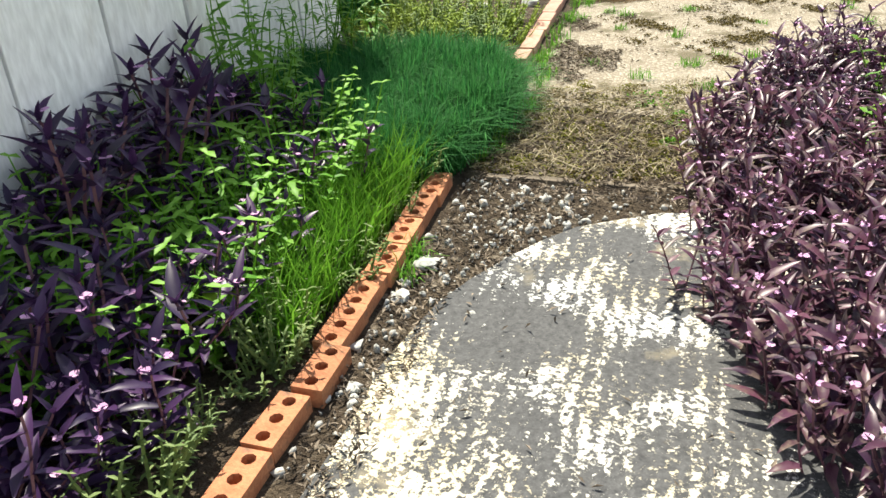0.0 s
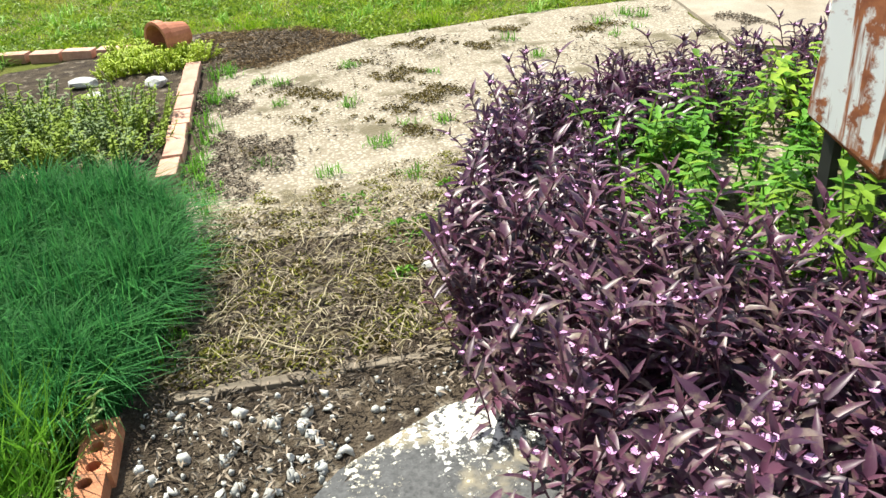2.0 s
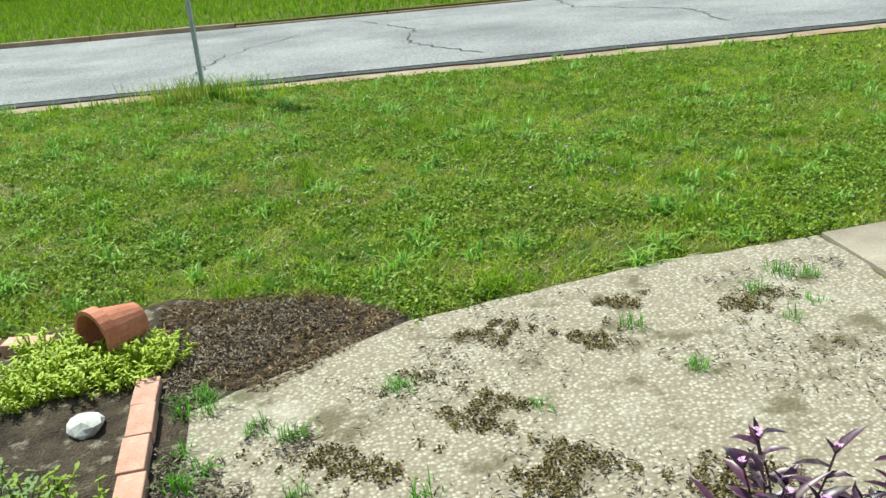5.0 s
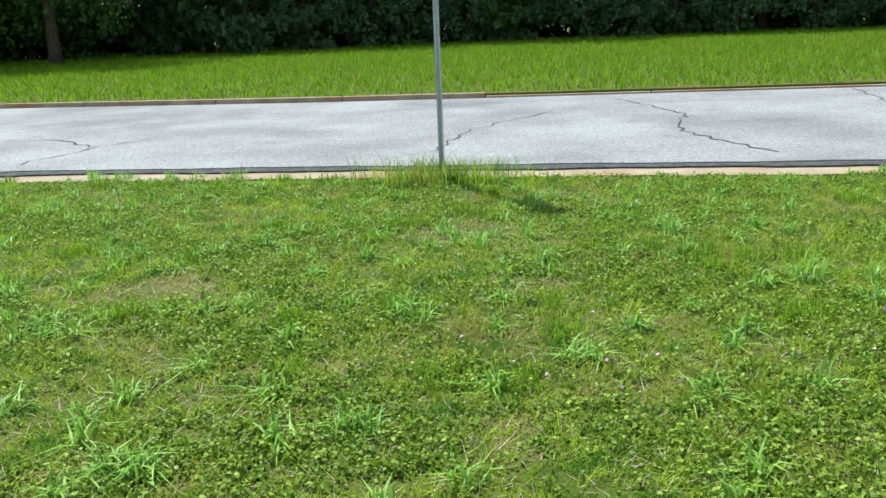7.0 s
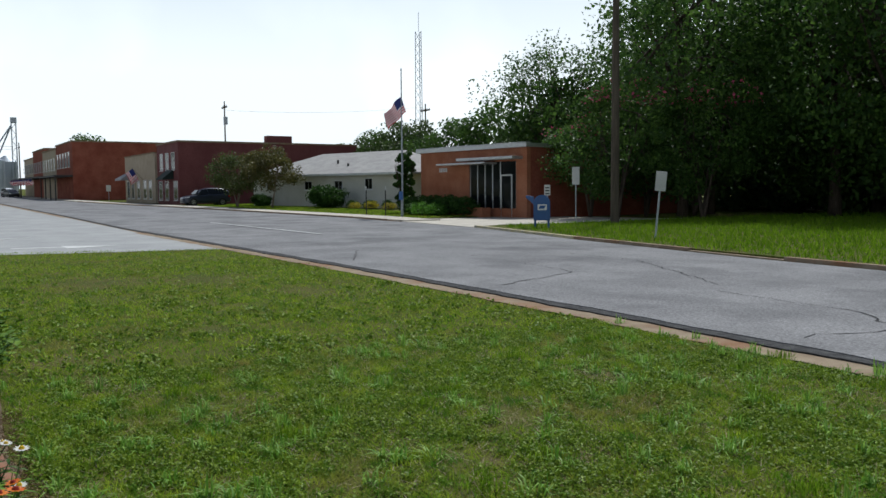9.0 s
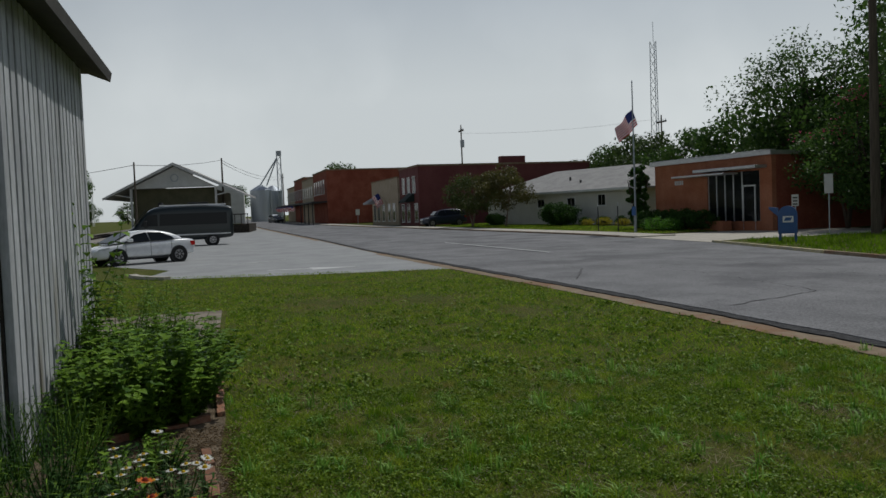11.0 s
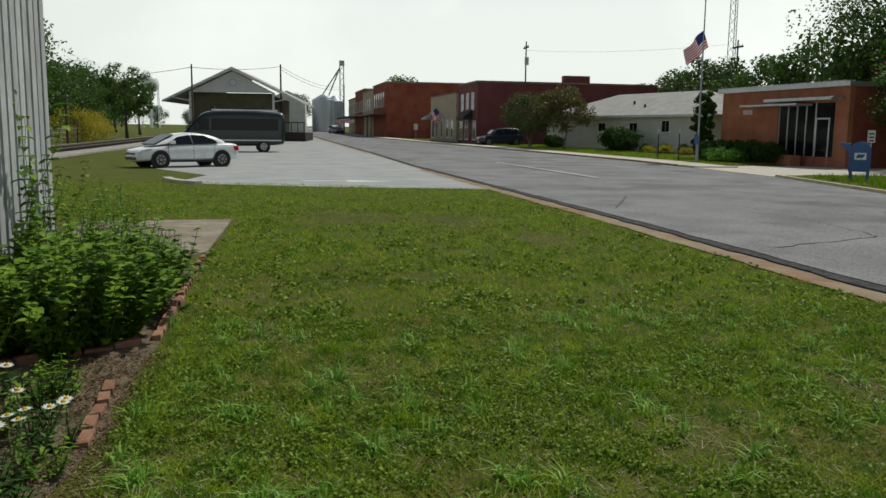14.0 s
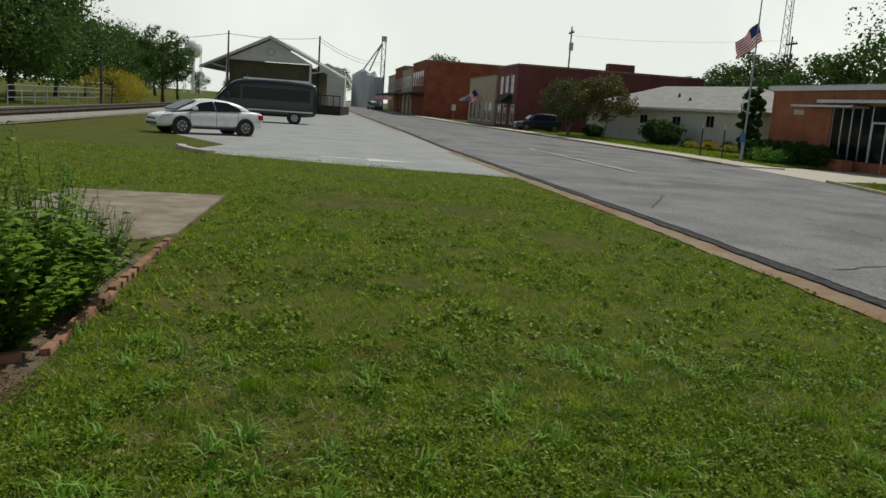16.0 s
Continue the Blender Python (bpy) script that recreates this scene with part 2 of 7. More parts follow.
M_GRASS = leafy("lawn_blades", (0.155, 0.275, 0.012), (0.45, 0.56, 0.05), 0.7, 0.45, patch=0.8, c3=(0.3, 0.25, 0.08), gloss=0.08, patch2=4.5, c4=(0.085, 0.22, 0.02))
M_CLOVER = leafy("clover_leaf", (0.07, 0.145, 0.008), (0.28, 0.385, 0.042), 0.5, 0.32, gloss=0.2)
M_THATCH = leafy("dry_thatch", (0.13, 0.085, 0.045), (0.34, 0.25, 0.15), 0.9, 0.1, gloss=0.05)
M_FIELD = leafy("meadow_blades", (0.1, 0.21, 0.008), (0.21, 0.34, 0.02), 0.7, 0.45, gloss=0.08)
M_MONDO = leafy("tuft_grass_blades", (0.014, 0.1, 0.028), (0.075, 0.27, 0.07), 0.6, 0.45, gloss=0.12)
M_LEAF = leafy("green_leaf", (0.06, 0.2, 0.012), (0.17, 0.38, 0.04), 0.5, 0.4)
M_LIME = leafy("lime_leaf", (0.2, 0.36, 0.02), (0.36, 0.5, 0.06), 0.5, 0.45)
M_SEDUM = leafy("stonecrop_leaf", (0.3, 0.42, 0.025), (0.52, 0.6, 0.07), 0.5, 0.4)
M_SAGE = leafy("grey_green_leaf", (0.11, 0.18, 0.06), (0.22, 0.3, 0.09), 0.6, 0.3)
M_DARKLEAF = leafy("dark_leaf", (0.018, 0.055, 0.01), (0.065, 0.14, 0.026), 0.5, 0.3, gloss=0.15)
M_TREELEAF = leafy("tree_leaf", (0.028, 0.075, 0.014), (0.105, 0.19, 0.036), 0.5, 0.45, gloss=0.25)
M_TREELEAF2 = leafy("bluish_tree_leaf", (0.05, 0.11, 0.045), (0.13, 0.22, 0.09), 0.5, 0.5, gloss=0.3)
M_YELLOWLEAF = leafy("yellow_bush_leaf", (0.3, 0.28, 0.02), (0.5, 0.42, 0.04), 0.5, 0.4)
M_BARK = surf("bark", (0.06, 0.05, 0.04), (0.13, 0.1, 0.08), 5, 0.95, grain=30, bump=0.7, dist=0.02, stretch=(3, 3, 0.5))
M_PALEBARK = surf("pale_bark", (0.22, 0.17, 0.13), (0.34, 0.28, 0.22), 5, 0.9, grain=30, stretch=(3, 3, 0.5))
M_ORANGE = leafy("orange_petal", (0.75, 0.11, 0.02), (0.8, 0.25, 0.02), 0.5, 0.35)
M_CRIMSON = leafy("crimson_flower_centre", (0.2, 0.02, 0.012), (0.3, 0.04, 0.02), 0.8, 0.1)
M_DAISY = leafy("white_petal", (0.75, 0.75, 0.7), (0.82, 0.82, 0.78), 0.6, 0.3)
M_YELLOW = leafy("yellow_petal", (0.7, 0.45, 0.02), (0.8, 0.55, 0.03), 0.5, 0.3)
M_STONE = surf("white_quartz_stone", (0.36, 0.36, 0.34), (0.6, 0.6, 0.57), 12, 0.8, grain=60, bump=0.5)
M_TANSTONE = surf("tan_stone", (0.42, 0.33, 0.2), (0.55, 0.45, 0.3), 12, 0.85, grain=60, bump=0.5)
M_TERRACOTTA = surf("terracotta", (0.38, 0.13, 0.07), (0.48, 0.19, 0.11), 8, 0.8, grain=80)
M_CHIP = leafy("wood_chip", (0.04, 0.032, 0.025), (0.34, 0.28, 0.22), 0.9, 0.0, gloss=0.05)
M_GREENMOSS = leafy("green_moss", (0.12, 0.13, 0.02), (0.26, 0.26, 0.06), 0.95, 0.1, gloss=0.02)
M_STRAW = leafy("dry_straw", (0.3, 0.25, 0.15), (0.5, 0.44, 0.3), 0.8, 0.2)
M_MOSS = leafy("dry_moss", (0.06, 0.05, 0.02), (0.18, 0.14, 0.05), 0.95, 0.1, gloss=0.02)


def step_concrete():
    """Dark, mossy concrete with broom grooves and flaking lime-white skin."""
    m, nt, b = blank("grooved_flaking_concrete", 0.92)
    co = coords(nt, True)
    wave = nt.nodes.new("ShaderNodeTexWave")
    wave.bands_direction = "X"
    wave.inputs["Scale"].default_value, wave.inputs["Distortion"].default_value, wave.inputs["Detail"].default_value = 6.3, 4.0, 5
    nt.links.new(co, wave.inputs[0])
    total = None
    for src, k in ((noise_fac(nt, co, 60, 0.25, 0.75, 8, 0.75), 1.0), (noise_fac(nt, co, 2.4, 0.3, 0.7, 6, 0.65), 0.9), (wave.outputs["Fac"], 0.15)):
        mm = nt.nodes.new("ShaderNodeMath")
        mm.operation = "MULTIPLY_ADD"
        nt.links.new(src, mm.inputs[0])
        mm.inputs[1].default_value = k
        if total is None:
            mm.inputs[2].default_value = 0.0
        else:
            nt.links.new(total, mm.inputs[2])
        total = mm.outputs[0]
    mul = nt.nodes.new("ShaderNodeMapRange")
    mul.inputs[1].default_value, mul.inputs[2].default_value = 1.1, 1.17
    nt.links.new(total, mul.inputs[0])
    dark = ramp_mix(nt, noise_fac(nt, co, 70, 0.3, 0.7, 8, 0.75), (0.022, 0.0225, 0.024), (0.12, 0.121, 0.123))
    dark = ramp_mix(nt, noise_fac(nt, co, 2.6, 0.58, 0.68, 6), dark, (0.34, 0.29, 0.19))
    light = ramp_mix(nt, noise_fac(nt, co, 2.2, 0.4, 0.6), (0.72, 0.72, 0.68), (0.64, 0.56, 0.38))
    nt.links.new(ramp_mix(nt, mul.outputs[0], dark, light), b.inputs["Base Color"])
    bump_to(nt, b, mul.outputs[0], 0.6, 0.006)
    return m


def aggregate_concrete():
    """Pale exposed-aggregate concrete with pebbles, dirt and dry moss stains."""
    m, nt, b = blank("exposed_aggregate_concrete", 0.9)
    co = coords(nt, True)
    vor = nt.nodes.new("ShaderNodeTexVoronoi")
    vor.inputs["Scale"].default_value = 68
    nt.links.new(co, vor.inputs["Vector"])
    tone = nt.nodes.new("ShaderNodeSeparateColor")
    nt.links.new(vor.outputs["Color"], tone.inputs[0])
    peb = ramp_mix(nt, tone.outputs[0], (0.2, 0.168, 0.127), (0.43, 0.39, 0.315))
    edge = nt.nodes.new("ShaderNodeMapRange")
    edge.inputs[1].default_value, edge.inputs[2].default_value = 0.3, 0.62
    nt.links.new(vor.outputs["Distance"], edge.inputs[0])
    col = ramp_mix(nt, edge.outputs[0], peb, (0.2, 0.165, 0.115))
    col = ramp_mix(nt, noise_fac(nt, co, 2.2, 0.56, 0.8, 6), col, (0.42, 0.385, 0.32))
    col = ramp_mix(nt, noise_fac(nt, co, 3.4, 0.54, 0.62, 8, 0.7), col, (0.11, 0.09, 0.05))
    nt.links.new(col, b.inputs["Base Color"])
    inv = nt.nodes.new("ShaderNodeMath")
    inv.operation = "SUBTRACT"
    inv.inputs[0].default_value = 1.0
    nt.links.new(vor.outputs["Distance"], inv.inputs[1])
    bump_to(nt, b, inv.outputs[0], 0.7, 0.006)
    return m


def rusted_enamel():
    """White enamel on sheet steel, with rust running down it."""
    m, nt, b = blank("rusted_white_enamel", 0.6)
    co = coords(nt, False, (26, 26, 2.2))
    co2 = coords(nt)
    run = noise_fac(nt, co, 1.0, 0.5, 0.58, 4)
    patch = noise_fac(nt, co2, 7, 0.5, 0.56, 6, 0.65)
    mx = nt.nodes.new("ShaderNodeMath")
    mx.operation = "MAXIMUM"
    nt.links.new(run, mx.inputs[0]), nt.links.new(patch, mx.inputs[1])
    rust = ramp_mix(nt, noise_fac(nt, co2, 20, 0.35, 0.65), (0.2, 0.06, 0.025), (0.36, 0.13, 0.05))
    nt.links.new(ramp_mix(nt, mx.outputs[0], (0.68, 0.7, 0.68), rust), b.inputs["Base Color"])
    bump_to(nt, b, mx.outputs[0], 0.3, 0.002)
    return m


M_STEP = step_concrete()
M_AGG = aggregate_concrete()
M_RUST = rusted_enamel()
M_RUSTPLAIN = surf("rust", (0.16, 0.05, 0.025), (0.3, 0.11, 0.05), 14, 0.9, grain=60)


# ---- mesh tools ----
def link_mesh(name, bm, material, parent=None, label="", smooth=False):
    me = bpy.data.meshes.new(name)
    bmesh.ops.recalc_face_normals(bm, faces=bm.faces)
    if smooth:
        for f in bm.faces:
            f.smooth = True
    bm.to_mesh(me)
    bm.free()
    me.materials.append(material)
    ob = new(name, me)
    if parent:
        ob.parent = parent
    if label:
        ob["label"] = label
    return ob


def part(name, bm, material, parent, label="", smooth=False):
    return link_mesh(name, bm, material, parent, label, smooth)


def thing(name, m, label, category, group=""):
    e = new(name)
    e.empty_display_size = 0.2
    e.matrix_world = m
    return tagged(e, label, category, group)


def setting(name, bm, material, label=""):
    return tagged(link_mesh(name, bm, material), label or name.replace("_", " "), name.split("_")[0], kind="structure")


def soup(name, verts, faces, material, smooth=False):
    """A mesh object from numpy arrays: verts (n, 3), faces (m, k)."""
    me = bpy.data.meshes.new(name)
    verts, faces = np.asarray(verts, dtype=np.float32), np.asarray(faces, dtype=np.int32)
    me.vertices.add(len(verts))
    me.vertices.foreach_set("co", verts.ravel())
    k = faces.shape[1]
    me.loops.add(faces.size)
    me.loops.foreach_set("vertex_index", faces.ravel())
    me.polygons.add(len(faces))
    me.polygons.foreach_set("loop_start", np.arange(0, faces.size, k, dtype=np.int32))
    if smooth:
        me.polygons.foreach_set("use_smooth", np.ones(len(faces), dtype=bool))
    me.update(calc_edges=True)
    me.materials.append(material)
    return new(name, me)


def box(bm, x0, y0, z0, x1, y1, z1, bev=0.0, m=None):
    vs = [bm.verts.new((x, y, z)) for z in (z0, z1) for y in (y0, y1) for x in (x0, x1)]
    fs = [bm.faces.new([vs[i] for i in q]) for q in ((0, 2, 3, 1), (4, 5, 7, 6), (0, 1, 5, 4), (2, 6, 7, 3), (0, 4, 6, 2), (1, 3, 7, 5))]
    if m is not None:
        bmesh.ops.transform(bm, matrix=m, verts=vs)
    if bev:
        es = list({e for f in fs for e in f.edges})
        bmesh.ops.bevel(bm, geom=es, offset=bev, segments=2, affect="EDGES", profile=0.5)
    return bm


def boxed(*a, **k):
    return box(bmesh.new(), *a, **k)


def tube(bm, p0, p1, r0, r1=None, n=10, caps=True):
    p0, p1 = Vector(p0), Vector(p1)
    r1 = r0 if r1 is None else r1
    d = (p1 - p0).normalized()
    a = d.orthogonal().normalized()
    b = d.cross(a)
    rings = []
    for p, r in ((p0, r0), (p1, r1)):
        rings.append([bm.verts.new(p + (a * math.cos(t) + b * math.sin(t)) * r) for t in (2 * math.pi * i / n for i in range(n))])
    for i in range(n):
        bm.faces.new((rings[0][i], rings[0][(i + 1) % n], rings[1][(i + 1) % n], rings[1][i]))
    if caps:
        bm.faces.new(rings[0][::-1])
        bm.faces.new(rings[1])
    return bm


def tubed(*a, **k):
    return tube(bmesh.new(), *a, **k)


def chain(bm, pts, radii, n=8):
    """One tapered tube through the points, its rings shared from piece to piece."""
    pts = [Vector(p) for p in pts]
    prev = None
    for i, p in enumerate(pts):
        d = (pts[min(i + 1, len(pts) - 1)] - pts[max(i - 1, 0)]).normalized()
        a = d.cross(Vector((0.31, 0.17, 0.94)) if abs(d.z) < 0.9 else Vector((1, 0, 0))).normalized()
        b = d.cross(a)
        ring = [bm.verts.new(p + (a * math.cos(t) + b * math.sin(t)) * radii[i]) for t in (2 * math.pi * k / n for k in range(n))]
        if prev:
            turn = min(range(n), key=lambda k: sum((prev[q].co - ring[(q + k) % n].co).length_squared for q in range(n)))
            ring = ring[turn:] + ring[:turn]
            for k in range(n):
                bm.faces.new((prev[k], prev[(k + 1) % n], ring[(k + 1) % n], ring[k]))
        else:
            bm.faces.new(ring[::-1])
        prev = ring
    bm.faces.new(prev)
    return bm


def prism(bm, poly, z0, z1):
    """A slab: the outline poly [(x, y)], from z0 up to z1."""
    lo = [bm.verts.new((x, y, z0)) for x, y in poly]
    hi = [bm.verts.new((x, y, z1)) for x, y in poly]
    bm.faces.new(hi)
    bm.faces.new(lo[::-1])
    n = len(poly)
    for i in range(n):
        bm.faces.new((lo[i], lo[(i + 1) % n], hi[(i + 1) % n], hi[i]))
    return bm


def profile(bm, pts, y0, y1):
    """A solid from a side outline [(x, z)], from y0 to y1."""
    a = [bm.verts.new((x, y0, z)) for x, z in pts]
    b = [bm.verts.new((x, y1, z)) for x, z in pts]
    bm.faces.new(a)
    bm.faces.new(b[::-1])
    n = len(pts)
    for i in range(n):
        bm.faces.new((a[i], b[i], b[(i + 1) % n], a[(i + 1) % n]))
    return bm


def wavy(line, step=0.25, amp=0.05, seed=3):
    """The line with points every step, pushed about a little."""
    rng, out = random.Random(seed), []
    for (x0, y0), (x1, y1) in zip(line, line[1:]):
        n = max(1, int(math.hypot(x1 - x0, y1 - y0) / step))
        for i in range(n):
            f = i / n
            out.append((x0 + (x1 - x0) * f + rng.uniform(-amp, amp), y0 + (y1 - y0) * f + rng.uniform(-amp, amp)))
    out.append(line[-1])
    return out


def inside(poly, xs, ys):
    res = np.zeros(len(xs), dtype=bool)
    n = len(poly)
    for i in range(n):
        (x0, y0), (x1, y1) = poly[i], poly[(i + 1) % n]
        c = ((y0 > ys) != (y1 > ys)) & (xs < (x1 - x0) * (ys - y0) / ((y1 - y0) or 1e-9) + x0)
        res ^= c
    return res


def scatter(poly, count, rng, keep=None):
    px, py = [p[0] for p in poly], [p[1] for p in poly]
    xs, ys = rng.uniform(min(px), max(px), count), rng.uniform(min(py), max(py), count)
    ok = inside(poly, xs, ys)
    if keep is not None:
        ok &= keep(xs, ys) > rng.random(count)
    return xs[ok], ys[ok]


def mottled(xs, ys, f=1.0, ph=0.0):
    """A smooth field between 0 and 1 over the plan."""
    v = np.sin(xs * 1.7 * f + 1.3 * np.sin(ys * 1.1 * f + ph)) + np.sin(ys * 2.3 * f + 1.7 * np.sin(xs * 0.9 * f + 2 + ph)) + 0.7 * np.sin((xs + ys) * 4.1 * f + ph) + 0.5 * np.sin((xs * 1.3 - ys) * 7.3 * f)
    return np.clip(v / 4.4 + 0.5, 0, 1)


def blades(xs, ys, z, h0, h1, w, rng, lean=0.6, bend=True, zs=None):
    """Grass blades, rooted at xs, ys: each a bent, tapered strip."""
    n = len(xs)
    a, h = rng.uniform(0, 2 * np.pi, n), rng.uniform(h0, h1, n)
    d = rng.uniform(0, 2 * np.pi, n)
    l = rng.uniform(0.1, lean, n) * h
    dx, dy = np.cos(d) * l, np.sin(d) * l
    wx, wy = np.cos(a) * w / 2, np.sin(a) * w / 2
    z0 = np.full(n, z) if zs is None else zs
    base = np.stack([xs, ys, z0], 1)
    v = np.empty((n, 5, 3))
    wv = np.stack([wx, wy, np.zeros(n)], 1)
    mid = base + np.stack([dx * 0.35, dy * 0.35, h * 0.6], 1)
    tip = base + np.stack([dx, dy, h], 1)
    v[:, 0], v[:, 1], v[:, 2], v[:, 3], v[:, 4] = base - wv, base + wv, mid + wv * 0.8, mid - wv * 0.8, tip
    o = np.arange(n)[:, None] * 5
    f = np.concatenate([o + np.array([[0, 1, 2]]), o + np.array([[0, 2, 3]]), o + np.array([[3, 2, 4]])])
    return v.reshape(-1, 3), f


def leaves_at(pos, size, rng, tilt=0.7, ratio=0.5, zs=1.0):
    """Small folded leaves (two halves, a ridge between them) at the given places, turned at random."""
    n = len(pos)
    s = rng.uniform(0.6, 1.2, n)[:, None] * size
    d = rng.normal(size=(n, 3)) * np.array([1, 1, zs])
    d /= np.linalg.norm(d, axis=1)[:, None]
    up = rng.normal(size=(n, 3)) * tilt + np.array([0, 0, 1.0])
    side = np.cross(d, up)
    side /= np.linalg.norm(side, axis=1)[:, None] + 1e-9
    nor = np.cross(side, d)
    v = np.empty((n, 4, 3))
    v[:, 0] = pos - d * s / 2
    v[:, 1] = pos + side * s * ratio / 2 + nor * s * 0.1
    v[:, 2] = pos + d * s / 2 - nor * s * 0.08
    v[:, 3] = pos - side * s * ratio / 2 + nor * s * 0.1
    o = np.arange(n)[:, None] * 4
    f = np.concatenate([o + np.array([[0, 1, 2]]), o + np.array([[0, 2, 3]])])
    return v.reshape(-1, 3), f

# ---- lie of the land: level round the shed, rising a little along the street ----
def gz(x):
    return 0.0085 * max(0.0, -x - 40.0)


NEAR_X, NEAR_Y = [-400, -120, -60, -25, -16, -9, -5, -2.4, 3, 60, 300], [8.5, 11.0, 12.5, 12.95, 13.05, 12.98, 12.86, 12.7, 12.3, 9.3, 0]
FAR_X, FAR_Y = [-400, -130, -100, -85, -78, -56, -45, -38, -30, -21, -13.5, -9, -4.5, 0, 6, 60, 300], [14, 18.6, 21.2, 22.4, 23.6, 25.6, 26.5, 26.4, 25.55, 23.3, 21.75, 21.2, 20.6, 20.35, 20.15, 19.3, 16]


def near_y(x):
    return float(np.interp(x, NEAR_X, NEAR_Y))


def far_y(x):
    return float(np.interp(x, FAR_X, FAR_Y))


def strip(bm, xs, ya, yb, lift, drop=0.0):
    """A band along x between two lines, following the land; drop gives it a thickness."""
    rows = []
    for x in xs:
        z = gz(x) + lift
        rows.append([bm.verts.new((x, ya(x), z)), bm.verts.new((x, yb(x), z))] + ([bm.verts.new((x, ya(x), z - drop)), bm.verts.new((x, yb(x), z - drop))] if drop else []))
    for a, b in zip(rows, rows[1:]):
        bm.faces.new((a[0], b[0], b[1], a[1]))
        if drop:
            bm.faces.new((a[0], a[2], b[2], b[0]))
            bm.faces.new((a[1], b[1], b[3], a[3]))
    if drop:
        for r in (rows[0], rows[-1]):
            bm.faces.new((r[0], r[1], r[3], r[2]))
    return bm


XS = sorted(set([-400, -300, -200, -160] + list(range(-140, 64, 4)) + [100, 200, 300]))
ground = setting("ground", strip(bmesh.new(), [-700] + XS + [700], lambda x: -600, lambda x: 700, 0.0), M_GRASSLAND, "mown grassland with clover and bare patches")


def ragged(fn, amp, seed):
    rng = random.Random(seed)
    ph = [rng.uniform(0, 6) for _ in range(3)]
    return lambda x: fn(x) + amp * (math.sin(x * 2.1 + ph[0]) + 0.7 * math.sin(x * 5.3 + ph[1]) + 0.5 * math.sin(x * 11.7 + ph[2]))


FINE = [-400, -200, -140] + [-110 + 2 * i for i in range(36)] + [-38 + 0.2 * i for i in range(230)] + [9, 14, 30, 60, 120, 300]
gutter = setting("gutter_near", strip(bmesh.new(), FINE, ragged(near_y, 0.02, 1), lambda x: near_y(x) + 0.75, 0.014), M_CONC, "stained concrete gutter at the road's edge")
edge = setting("road_edge", strip(bmesh.new(), FINE, ragged(lambda x: near_y(x) + 0.36, 0.022, 2), lambda x: near_y(x) + 0.95, 0.032, 0.03), M_ASPHALT_EDGE, "dark broken edge of the asphalt")
road = setting("road", strip(bmesh.new(), FINE, ragged(lambda x: near_y(x) + 0.56, 0.016, 4), lambda x: far_y(x) - 0.02, 0.042, 0.03), M_ASPHALT, "worn grey asphalt street with fine cracks")

# far verge and field, a step above the street
verge_xs = [x for x in XS if x > -30] + [-30]
field = setting("ground_field", strip(bmesh.new(), sorted(verge_xs), lambda x: far_y(x) + 0.16, lambda x: 400, 0.11, 0.12), M_GRASSLAND, "bright unmown meadow beyond the street")
walk_far = setting("pavement_far", strip(bmesh.new(), [x for x in FINE if -400 <= x <= -38] , lambda x: far_y(x) + 0.16, lambda x: far_y(x) + 2.2, 0.12, 0.13), M_SIDEWALK, "pale concrete pavement along the shops")
apron = setting("pavement_drive", prism(bmesh.new(), [(-38.2, 26.4), (-30.2, 25.5), (-31.5, 28.0), (-30.0, 35.5), (-20, 44), (-21, 46.5), (-33, 38.5), (-40, 37), (-40.5, 29)], -0.02, 0.06), M_SIDEWALK, "pale concrete drive beside the brick office")
yard = setting("ground_lawn_far", strip(bmesh.new(), list(range(-82, -40, 3)) + [-40.6], lambda x: far_y(x) + 2.2, lambda x: 60, 0.1, 0.1), M_GRASSLAND, "lawn in front of the white house")


def kerb_run(name, x0, x1, gap_seed):
    root = tagged(new(name), "worn concrete kerb along the street", "kerb", kind="structure")
    rng = random.Random(gap_seed)
    x = x0
    while x < x1:
        L = min(rng.uniform(2.6, 3.2), x1 - x)
        h = 0.13 if rng.random() > 0.16 else 0.07
        bm = bmesh.new()
        a, b = Vector((x + 0.015, far_y(x), gz(x))), Vector((x + L - 0.015, far_y(x + L), gz(x + L)))
        d = (b - a).normalized()
        n = Vector((-d.y, d.x, 0)) * 0.17
        lo = [a, b, b + n, a + n]
        v0 = [bm.verts.new(p) for p in lo]
        v1 = [bm.verts.new(p + Vector((0, 0, h)) + (n * 0.12 if i < 2 else Vector())) for i, p in enumerate(lo)]
        bm.faces.new(v1), bm.faces.new(v0[::-1])
        for i in range(4):
            bm.faces.new((v0[i], v0[(i + 1) % 4], v1[(i + 1) % 4], v1[i]))
        part("kerb_stone", bm, M_KERBPAINT if -30.5 < x < -21.5 else M_CONC, root)
        x += L
    return root


kerb_run("kerb_field", -30.2, 40, 5)
kerb_run("kerb_shops", -110, -38.5, 6)

